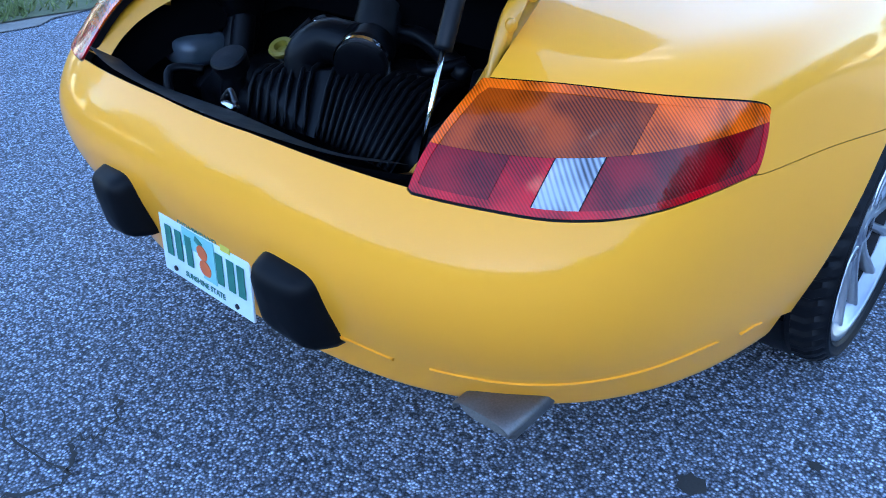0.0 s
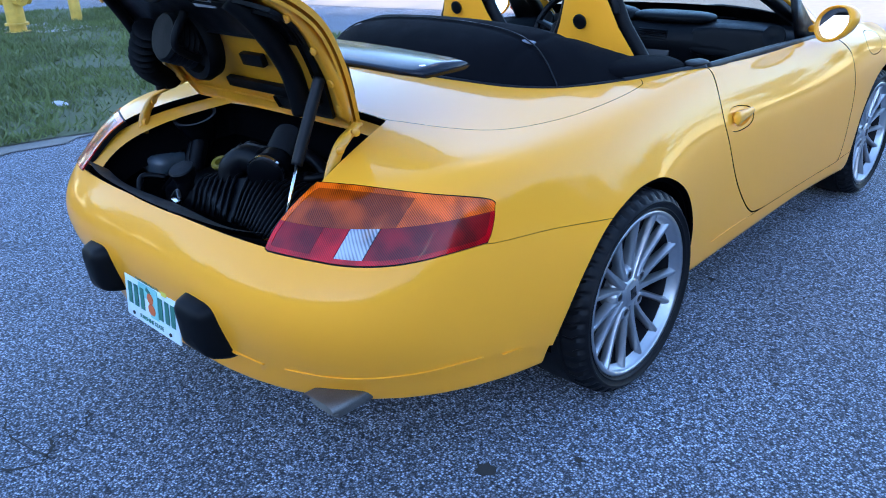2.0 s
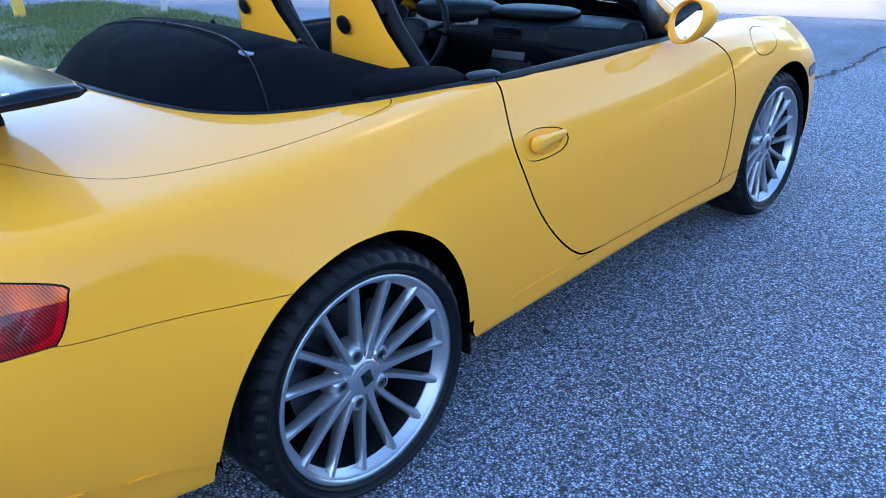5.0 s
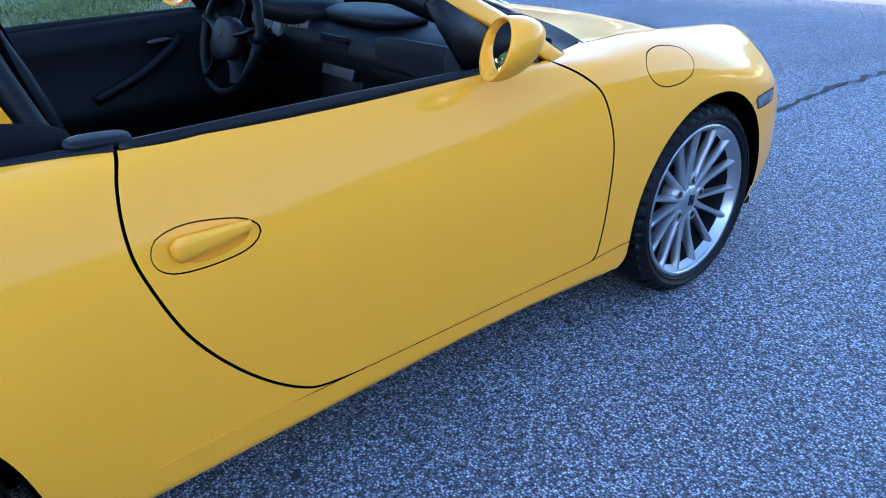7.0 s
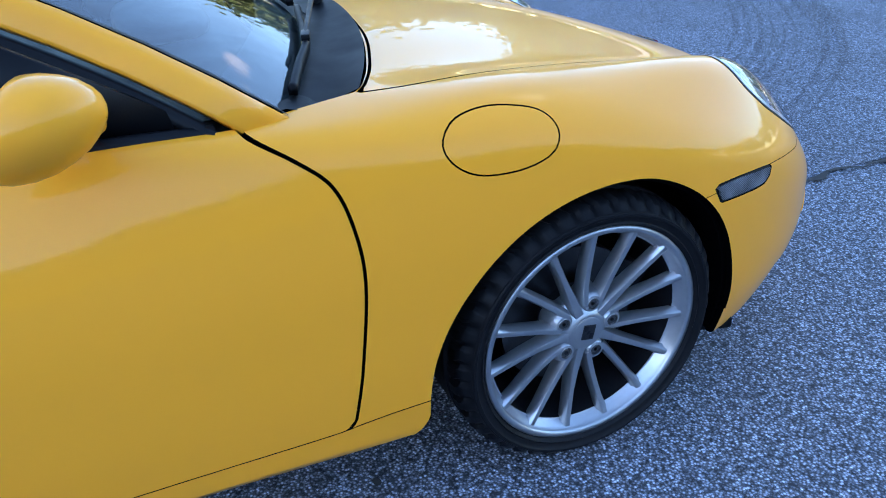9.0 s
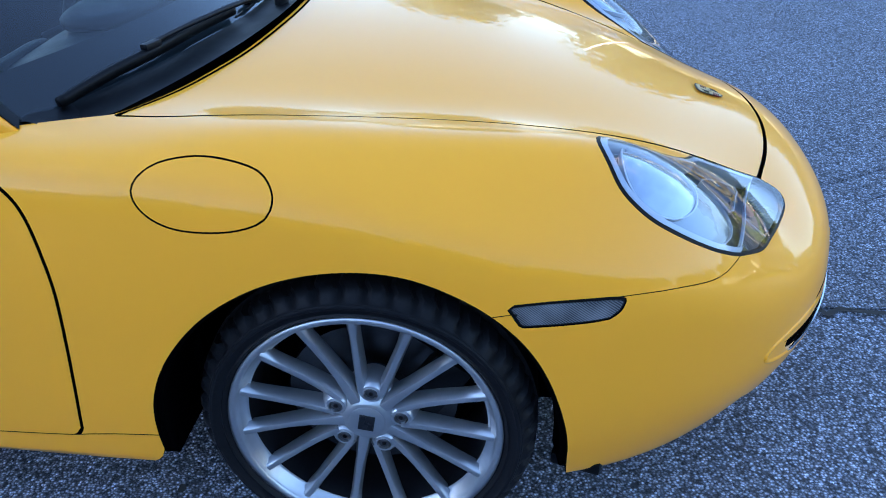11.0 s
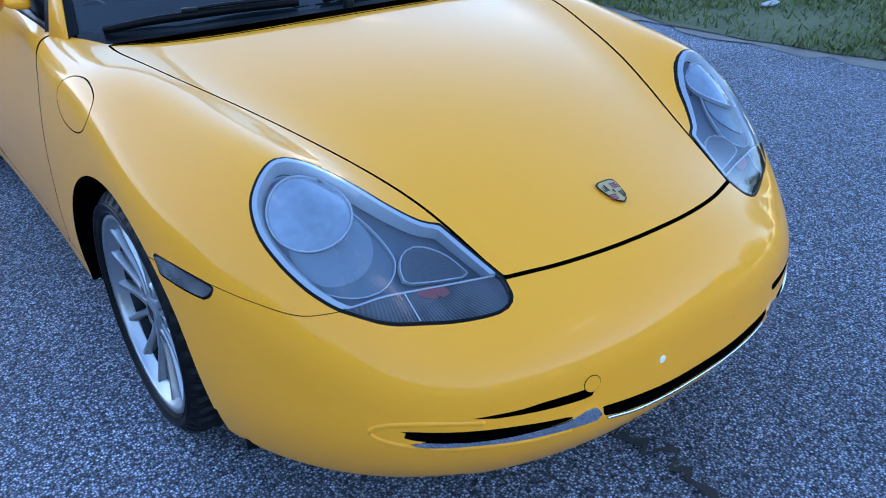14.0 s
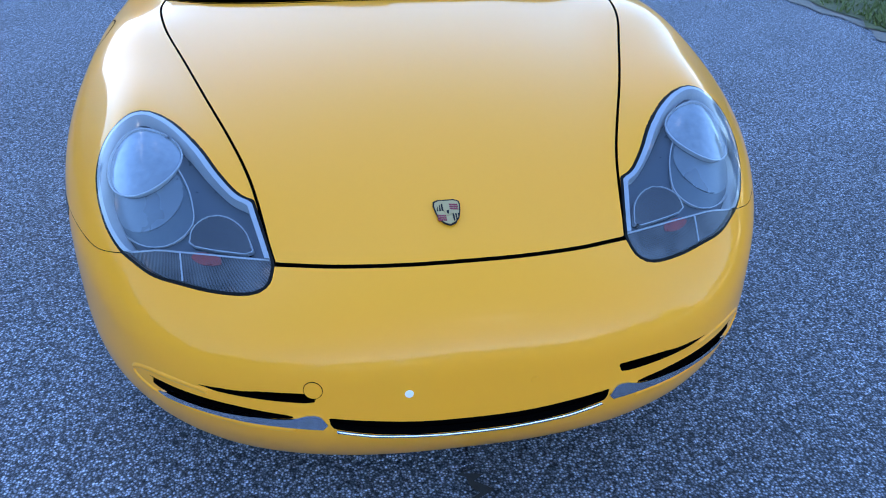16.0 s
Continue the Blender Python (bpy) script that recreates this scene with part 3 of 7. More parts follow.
BLADE = along((0, -1, 0), ([(0.648, 3.3, 0.384), (0.605, 3.3, 0.366), (0.545, 3.3, 0.364), (0.480, 3.3, 0.366), (0.415, 3.3, 0.371), (0.351, 3.3, 0.376), (0.312, 3.3, 0.389), (0.290, 3.3, 0.388), (0.270, 3.3, 0.355), (0.356, 3.3, 0.356), (0.442, 3.3, 0.354), (0.520, 3.3, 0.352), (0.598, 3.3, 0.352)], (0, 7, 8)))
SLOT_UP, SLOT_LOW, BLADE = both(SLOT_UP), both(SLOT_LOW), both(BLADE)
front_only = lambda f: (lambda p: np.where(p[:, 1] > 2.9, f(p), -0.2))
SLOT_UP, SLOT_LOW, SLOT_MID, BLADE = (front_only(f) for f in (SLOT_UP, SLOT_LOW, SLOT_MID, BLADE))
G = 0.0032
upper = lambda f: (lambda p: np.where(p[:, 2] > 0.56, f(p), -0.2))
door_f, arch_r, arch_f = from_side(DOOR), from_side(ARCH_R), from_side(ARCH_F)
chin_f = from_side(FRONT_LIP)
sill_f, rb_f, fb_f, lip_f = from_side(SILL), from_side(REAR_BUMPER), from_side(FRONT_BUMPER), from_side(REAR_LIP)
hood_f, bay_f, pit_f, clam_f = (upper(from_top(k)) for k in (HOOD, BAY, COCKPIT, CLAM))
sill_gap = lambda p: -sill_f(p) - 0.0024 * np.clip((p[:, 1] - 0.86) / 0.06, 0, 1)

for s in (1, -1):
    half = clip(SKIN, lambda p: p[:, 0] * s)
    hf, hr = clip(half, lambda p: p[:, 1] - 0.3), clip(half, lambda p: 1.1 - p[:, 1])
    nose = clip(half, lambda p: p[:, 1] - 2.2)
    door = panel("door", hf, [lambda p: door_f(p) - G, less(pit_f, 0.0), sill_gap, less(HANDLE, 0.0)], paint, car, "yellow painted door skin")
    panel("handle_recess", hf, [lambda p: HANDLE(p) - 0.0026, less(BOWL, 0)], paint, door, lift=-0.002, rim=0.004, rim_mat=paint)
    panel("sill", clip(half, lambda p: 0.4 - p[:, 2]), [sill_f, less(arch_r, 0), less(arch_f, 0), lambda p: 0.060 - np.hypot(np.maximum(p[:, 1] - 1.932, 0), np.maximum(0.285 - p[:, 2], 0)), lambda p: 0.060 - np.hypot(np.maximum(0.452 - p[:, 1], 0), np.maximum(0.285 - p[:, 2], 0))], paint, car, "yellow sill panel", lift=0.0, rim=0.02)
    panel("sill_crease", clip(half, lambda p: 0.4 - p[:, 2]), [lambda p: 0.0022 - np.abs(p[:, 2] - 0.3065) - 0.002 * np.clip(np.abs(p[:, 1] - 0.70) / 0.17, 0, 2) ** 4], paint, car, lift=0.0022, rim=0.004, rim_mat=paint)
    panel("front_wing", clip(half, lambda p: p[:, 1] - 1.5), [less(door_f, G), less(arch_f, 0), less(fb_f, 0.0016), less(hood_f, G), less(HEAD_LAMP, 0.001), sill_gap, less(pit_f, 0.0), less(CAP, G), less(MARKER, 0.001)], paint, car, "yellow front wing")
    panel("rear_wing", hr, [less(door_f, G), less(arch_r, 0), less(rb_f, 0.0016), less(clam_f, 0.0022), less(pit_f, 0), less(bay_f, 0), less(TAIL_LAMP, 0.001), sill_gap], paint, car, "yellow rear wing")
    if s > 0:
        panel("fuel_flap", hf, [lambda p: CAP(p)], paint, car, "oval yellow fuel flap")
    else:
        panel("wing_patch", hf, [lambda p: CAP(p) + 2 * G], paint, car, "plain yellow wing skin")
    marker = panel("side_marker", nose, [MARKER], seal, car, "smoked side marker lamp in a black frame", lift=-0.002)
    panel("lens", nose, [lambda p: MARKER(p) - 0.005], smoke_lens, marker, lift=0.0015, rim=0.006)
panel("front_bumper", clip(SKIN, lambda p: p[:, 1] - 2.3), [fb_f, less(chin_f, 0), less(arch_f, 0), less(hood_f, 0.0055), less(HEAD_LAMP, 0.001), less(MARKER, 0.001), less(SLOT_UP, 0), less(SLOT_LOW, 0), less(SLOT_MID, 0)], paint, car, "yellow front bumper with three low air slots", rim=0.016)
for s in (1, -1):
    flank = clip(SKIN, lambda p: np.minimum(p[:, 1] - 2.3, p[:, 0] * s))
    panel("bumper_lip", flank, [lambda p: chin_f(p) + 0.001, less(arch_f, 0)], paint, car, "yellow lower lip of the bumper", lift=-0.0035, rim=0.014)
    panel("intake_trim", clip(SKIN, lambda p: p[:, 1] - 2.3), [BLADE], chrome, car, "bright grey intake trim", lift=0.003, rim=0.01, side=s)
panel("bonnet", clip(SKIN, lambda p: p[:, 1] - 1.6), [lambda p: hood_f(p) - G, less(HEAD_LAMP, 0.003)], paint, car, "yellow bonnet", rim_mat=dark)
panel("rear_bumper", clip(SKIN, lambda p: 0.05 - p[:, 1]), [rb_f, less(lip_f, 0.0), less(arch_r, 0), less(bay_f, 0), less(TAIL_LAMP, 0.001)], paint, car, "yellow rear bumper", rim_mat=paint)
panel("rear_valance", clip(SKIN, lambda p: 0.05 - p[:, 1]), [lip_f, less(arch_r, 0)], paint, car, "yellow lower rear valance", lift=-0.010, rim=0.02, rim_mat=paint)
for s in (1, -1):
    panel("valance_crease", clip(SKIN, lambda p: -0.37 - p[:, 1]), [lambda p: 0.0046 - np.abs(lip_f(p)) - 0.004 * np.clip((p[:, 1] + 0.44) / 0.06, 0, 1) - 0.004 * np.clip((0.34 - np.abs(p[:, 0])) / 0.04, 0, 1)], paint, car, lift=0.0035, rim=0.012, rim_mat=paint, side=s)
panel("tonneau_lid", clip(SKIN, lambda p: 0.7 - p[:, 1]), [clam_f, less(pit_f, 0), less(bay_f, 0)], paint, car, "yellow tonneau lid behind the folded roof")
# sunken black copy of the skin, added so that panel gaps read as shade
panel("dark_backing", SKIN, [less(arch_r, -0.01), less(arch_f, -0.01), less(pit_f, 0.0), less(bay_f, 0.0), less(HEAD_LAMP, -0.004), less(SLOT_UP, 0.004), less(SLOT_LOW, 0.004), less(SLOT_MID, 0.004)], dark, car, "black backing added under the skin to darken the panel gaps", lift=-0.02, rim=0.05)

# ---- lamps ----
lamp_shell = material("lamp_housing", (0.075, 0.10, 0.13), rough=0.35, metal=0.3, scale=20, vary=0.1)
lamp_bezel = material("lamp_bezel", (0.40, 0.43, 0.47), rough=0.35, metal=0.2)
lamp_bright = material("lamp_reflector", (0.10, 0.135, 0.165), rough=0.35, metal=0.4, scale=10, vary=0.12)
lamp_dark = material("lamp_dark_lens", (0.02, 0.025, 0.032), rough=0.08, coat=1)
lamp_disc = material("lower_reflector_disc", (0.19, 0.23, 0.265), rough=0.3, metal=0.5, scale=8, vary=0.1)
lamp_white = material("clear_round_lens", (0.30, 0.35, 0.40), rough=0.12, metal=0.5, coat=1.0, scale=14, vary=0.25, fine=60, bump=0.3)
band_lens = lens_material("signal_lens", (0.045, 0.048, 0.052), 160)
amber_dark = lens_material("smoky_amber_lens", (0.26, 0.030, 0.0012), 84)
red_dark = lens_material("smoky_red_lens", (0.17, 0.0008, 0.003), 84)
red_spot = material("red_reflector", (0.20, 0.018, 0.014), rough=0.35, coat=0.6, scale=60, vary=0.5)
BOWL, PROJ = both(along(LAMP_AXIS, ([(0.664, 2.783, 0.746), (0.692, 2.814, 0.707), (0.704, 2.859, 0.668), (0.696, 2.924, 0.627), (0.662, 2.987, 0.607), (0.617, 3.033, 0.605), (0.566, 3.053, 0.619), (0.526, 3.039, 0.646), (0.515, 3.004, 0.675), (0.535, 2.93, 0.725), (0.60, 2.81, 0.775)], ()))), both(disc(LAMP_AXIS, (0.620, 2.886, 0.727), 0.083, 1.0))
LOW_DISC = both(disc(LAMP_AXIS, (0.617, 2.955, 0.690), 0.086, 1.0))
FOG = both(along(LAMP_AXIS, ([(0.514, 3.038, 0.654), (0.485, 3.020, 0.670), (0.452, 3.025, 0.667), (0.422, 3.056, 0.651), (0.407, 3.100, 0.628), (0.414, 3.105, 0.624), (0.514, 3.072, 0.627), (0.523, 3.059, 0.635)], (4, 5))))
BAND = both(along(LAMP_AXIS, ([(0.75, 2.955, 0.575), (0.653, 3.032, 0.593), (0.582, 3.065, 0.612), (0.548, 3.081, 0.618), (0.459, 3.110, 0.621), (0.34, 3.15, 0.622), (0.30, 3.25, 0.55), (0.5, 3.4, 0.45), (0.8, 3.1, 0.45)], (0, 5, 6, 7, 8))))
SPOT = both(disc(LAMP_AXIS, (0.494, 3.106, 0.613), 0.032, 0.42))
CELL = lambda p: np.abs(p[:, 0]) - 0.542 + (p[:, 1] - 3.105) * 0.08
for s in (1, -1):
    half = clip(SKIN, lambda p: p[:, 0] * s)
    nose, tail = clip(half, lambda p: p[:, 1] - 2.5), clip(half, lambda p: -0.4 - p[:, 1])
    head = panel("headlamp", nose, [lambda p: HEAD_LAMP(p) - 0.002], lamp_shell, car, "clear headlamp with a round lens over a smaller one", lift=-0.034, rim=0)
    panel("gasket", nose, [HEAD_LAMP, less(HEAD_LAMP, -0.0055)], seal, head, lift=0.001, rim=0.03)
    panel("bezel", nose, [lambda p: HEAD_LAMP(p) - 0.0055, less(HEAD_LAMP, -0.015), less(BAND, 0)], lamp_bezel, head, lift=0.0015, rim=0.03)
    panel("lamp_bowl", nose, [BOWL, lambda p: HEAD_LAMP(p) - 0.010, less(BAND, 0.001)], lamp_bright, head, lift=-0.028, rim=0.006)
    panel("main_lens", nose, [PROJ, lambda p: HEAD_LAMP(p) - 0.012], lamp_white, head, lift=-0.016, rim=0.012)
    panel("lamp_ring", nose, [lambda p: PROJ(p) + 0.003, less(PROJ, 0.0), lambda p: HEAD_LAMP(p) - 0.012], lamp_bezel, head, lift=-0.012, rim=0.012)
    panel("lower_disc", nose, [LOW_DISC, lambda p: BOWL(p) - 0.004, lambda p: HEAD_LAMP(p) - 0.014, less(PROJ, 0.004), less(BAND, 0.002)], lamp_disc, head, lift=-0.025, rim=0.004)
    panel("bowl_ring", nose, [lambda p: BOWL(p) + 0.0022, less(BOWL, 0.0), lambda p: HEAD_LAMP(p) - 0.014, less(BAND, 0.001)], lamp_bezel, head, lift=-0.022, rim=0.008)
    panel("fog_frame", nose, [lambda p: FOG(p) + 0.0022, less(FOG, 0.0), less(BAND, 0.0)], lamp_bezel, head, lift=-0.016, rim=0.012)
    panel("fog_lens", nose, [FOG], lamp_dark, head, lift=-0.018, rim=0.02)
    panel("turn_signal", nose, [lambda p: BAND(p) - 0.0015, lambda p: HEAD_LAMP(p) - 0.008], band_lens, head, "ribbed smoky turn signal", lift=-0.007, rim=0.008)
    panel("divider", nose, [lambda p: CELL(p) + 0.0014, lambda p: 0.0014 - CELL(p), lambda p: p[:, 1] - 3.0, lambda p: BAND(p) - 0.003, lambda p: HEAD_LAMP(p) - 0.009], lamp_bezel, head, lift=-0.005, rim=0.008)
    panel("band_line", nose, [lambda p: BAND(p) + 0.001, less(BAND, -0.0022), lambda p: HEAD_LAMP(p) - 0.008], lamp_bezel, head, lift=-0.005, rim=0.006)
    panel("red_reflector", nose, [SPOT, lambda p: HEAD_LAMP(p) - 0.012], red_spot, head, lift=-0.0055, rim=0.002)
    cover = panel("cover", nose, [lambda p: HEAD_LAMP(p) - 0.005], lamp_glass, head, lift=0.003, rim=0)
    cover.visible_shadow = False
    high, low = (lambda p: p[:, 2] - 0.7353), (lambda p: 0.7350 - p[:, 2])
    ax = lambda a, b: (lambda p: np.minimum(np.abs(p[:, 0]) - a, b - np.abs(p[:, 0])))
    edge_in, edge_out = (lambda p: TAIL_LAMP(p) - 0.013), less(TAIL_LAMP, -0.013)
    lamp = panel("tail_lamp", tail, [TAIL_LAMP], seal, car, "wraparound tail lamp, amber over red with a clear reversing lens", lift=-0.001)
    live = lambda p: TAIL_LAMP(p) - 0.0025
    for nm, m, fl in (("amber_rim", amber, [live, edge_out, high]), ("red_rim", red, [live, edge_out, low]),
                      ("amber_lens", amber_dark, [edge_in, high, ax(0.4, 0.735)]), ("amber_flasher", amber, [edge_in, high, ax(0.7355, 0.9)]),
                      ("red_lens", red_dark, [edge_in, low, ax(0.4, 0.608)]), ("red_reflector", red, [edge_in, low, ax(0.6085, 0.661)]),
                      ("reversing_lens", white_lens, [edge_in, low, ax(0.6625, 0.713)]), ("red_stop_lens", red_dark, [edge_in, low, ax(0.7145, 0.9)])):
        panel(nm, tail, fl, m, lamp, lift=0.0035 if "rim" in nm else 0.0025, rim=0.004)


def tube_rings(rings, seg):
    """A lathe about the x axis from (x, radius) rings."""
    bm = bmesh.new()
    loops = []
    for x, r in rings:
        loops.append([bm.verts.new((x, r * math.sin(2 * math.pi * i / seg), r * math.cos(2 * math.pi * i / seg))) for i in range(seg)])
    for a, b in zip(loops, loops[1:]):
        for i in range(seg):
            bm.faces.new((a[i], a[(i + 1) % seg], b[(i + 1) % seg], b[i]))
    return bm


# ---- small mesh tools ----
def box(name, size, at, mat, parent=None, rot=(0, 0, 0), bevel=0.004, label="", seg=2):
    bm = bmesh.new()
    bmesh.ops.create_cube(bm, size=1, matrix=pose(*at, *rot) @ Matrix.Diagonal((*size, 1)))
    if bevel:
        bmesh.ops.bevel(bm, geom=bm.edges[:], offset=min(bevel, min(size) * 0.45), segments=seg, affect="EDGES", profile=0.6)
    ob = part(name, bm, mat, parent, label)
    ob.data.set_sharp_from_angle(angle=radians(40))
    return ob


def ring_loft(rings, cap=True, loop=True):
    """A skin over rings of points."""
    bm = bmesh.new()
    rows = [[bm.verts.new(p) for p in r] for r in rings]
    n = len(rows[0])
    for a, b in zip(rows, rows[1:]):
        for i in range(n if loop else n - 1):
            bm.faces.new((a[i], a[(i + 1) % n], b[(i + 1) % n], b[i]))
    if cap and loop:
        bm.faces.new(rows[0][::-1])
        bm.faces.new(rows[-1])
    bmesh.ops.recalc_face_normals(bm, faces=bm.faces[:])
    return bm


def smooth_path(pts, per=8):
    p = [Vector(q) for q in pts]
    if len(p) < 3:
        return p
    out = []
    for i in range(len(p) - 1):
        p0, p1, p2, p3 = p[max(i - 1, 0)], p[i], p[i + 1], p[min(i + 2, len(p) - 1)]
        for k in range(per):
            t = k / per
            out.append(0.5 * (2 * p1 + (p2 - p0) * t + (2 * p0 - 5 * p1 + 4 * p2 - p3) * t * t + (3 * p1 - p0 - 3 * p2 + p3) * t ** 3))
    return out + [p[-1]]


def sweep(pts, section, per=8, closed=False, up=(0, 0, 1)):
    """Sweeps a 2D section (list of (across, up), or a function of 0..1) along a smooth path."""
    path = smooth_path(pts, per)
    rings = []
    for i, p in enumerate(path):
        d = (path[min(i + 1, len(path) - 1)] - path[max(i - 1, 0)]).normalized()
        side = d.cross(Vector(up)).normalized()
        top = side.cross(d)
        sec = section(i / (len(path) - 1)) if callable(section) else section
        rings.append([p + side * a + top * b for a, b in sec])
    return ring_loft(rings)


def round_section(r, seg=10, flat=1.0):
    return [(r * math.cos(2 * math.pi * i / seg), r * flat * math.sin(2 * math.pi * i / seg)) for i in range(seg)]


def tube(name, pts, r, mat, parent=None, per=8, seg=10, label="", up=(0, 0, 1)):
    sec = (lambda t: round_section(r(t), seg)) if callable(r) else round_section(r, seg)
    return part(name, sweep(pts, sec, per, up=up), mat, parent, label)


def lathe(name, rings, mat, parent=None, at=(0, 0, 0), axis=(0, 0, 1), seg=32, label=""):
    """Turned from (along, radius) rings about an axis."""
    turn = Vector(axis).normalized().to_track_quat("Z", "Y").to_matrix().to_4x4()
    m = Matrix.Translation(at) @ turn
    bm = ring_loft([[m @ Vector((r * math.cos(2 * math.pi * i / seg), r * math.sin(2 * math.pi * i / seg), h)) for i in range(seg)] for h, r in rings])
    ob = part(name, bm, mat, parent, label)
    ob.data.set_sharp_from_angle(angle=radians(38))
    return ob


def pillow(name, centre, size, mat, parent=None, rot=(0, 0, 0), power=4.0, seg=(24, 14), label=""):
    """A rounded block (superellipsoid)."""
    bm = bmesh.new()
    bmesh.ops.create_uvsphere(bm, u_segments=seg[0], v_segments=seg[1], radius=1)
    m = pose(*centre, *rot)
    for v in bm.verts:
        k = (abs(v.co.x) ** power + abs(v.co.y) ** power + abs(v.co.z) ** power) ** (1 / power)
        v.co = m @ Vector((v.co.x / k * size[0] / 2, v.co.y / k * size[1] / 2, v.co.z / k * size[2] / 2))
    return part(name, bm, mat, parent, label)


def on_skin(y, z, side=1, off=0.0):
    """The skin's point at (y, z) on one flank, with its outward direction."""
    lo, hi = 0.0, 1.2
    for _ in range(40):
        mid = (lo + hi) / 2
        lo, hi = (mid, hi) if shape(np.array([[mid, y, z]]))[0] < 0 else (lo, mid)
    p = np.array([[lo, y, z]])
    n = normals(p)[0]
    return Vector(((lo + off * n[0]) * side, y + off * n[1], z + off * n[2])), Vector((n[0] * side, n[1], n[2]))


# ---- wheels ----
# near-black instead of silver: the dimness behind the spokes is painted into it
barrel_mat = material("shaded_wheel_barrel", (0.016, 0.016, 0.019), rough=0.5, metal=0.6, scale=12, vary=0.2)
bolt_mat = material("dark_bolt_steel", (0.10, 0.10, 0.105), rough=0.4, metal=0.9)


def tyre_part(parent, w, radius, g):
    """A low tyre: grooved tread, notched shoulder blocks and ridged sidewalls."""
    tread = [(-w + 0.022, radius - 0.006), (-0.55 * w, radius - 0.002), (-0.52 * w, radius - 0.010), (-0.44 * w, radius - 0.010), (-0.41 * w, radius - 0.001), (0.41 * w, radius - 0.001), (0.44 * w, radius - 0.010), (0.52 * w, radius - 0.010),
             (0.55 * w, radius - 0.002), (w - 0.030, radius - 0.004), (w - 0.016, radius - 0.009), (w - 0.006, radius - 0.018), (w + 0.001, radius - 0.028)]
    side = [(w + 0.0045, radius - 0.030), (w + 0.0055, radius - 0.034), (w + 0.0035, radius - 0.037), (w + 0.0055, g + 0.032), (w + 0.0085, g + 0.030), (w + 0.0085, g + 0.025), (w + 0.003, g + 0.020), (w + 0.001, g + 0.011), (w + 0.0035, g + 0.008), (w - 0.001, g + 0.004), (w - 0.009, g - 0.002), (w - 0.014, g - 0.014)]
    prof = [(-w, g - 0.006), (-w - 0.004, g + 0.028), (-w + 0.004, radius - 0.022)] + tread + side
    bm = bmesh.new()
    seg = 264
    rows = []
    for k, (x, r) in enumerate(prof):
        row = []
        for i in range(seg):
            a = 2 * math.pi * (i + (1.2 if k > 12 else 0.0)) / seg
            notch = 0.0075 if 11 <= k <= 14 and i % 6 in (0, 1) else 0.003 if k == 12 and i % 6 == 4 else 0.0
            row.append(bm.verts.new((x - 0.5 * notch, (r - notch) * math.sin(a), (r - notch) * math.cos(a))))
        rows.append(row)
    for a, b in zip(rows, rows[1:]):
        for i in range(seg):
            bm.faces.new((a[i], a[(i + 1) % seg], b[(i + 1) % seg], b[i]))
    ob = part("tyre", bm, tyre_mat, parent, "black low-profile tyre")
    ob.data.set_sharp_from_angle(angle=radians(38))
    return ob


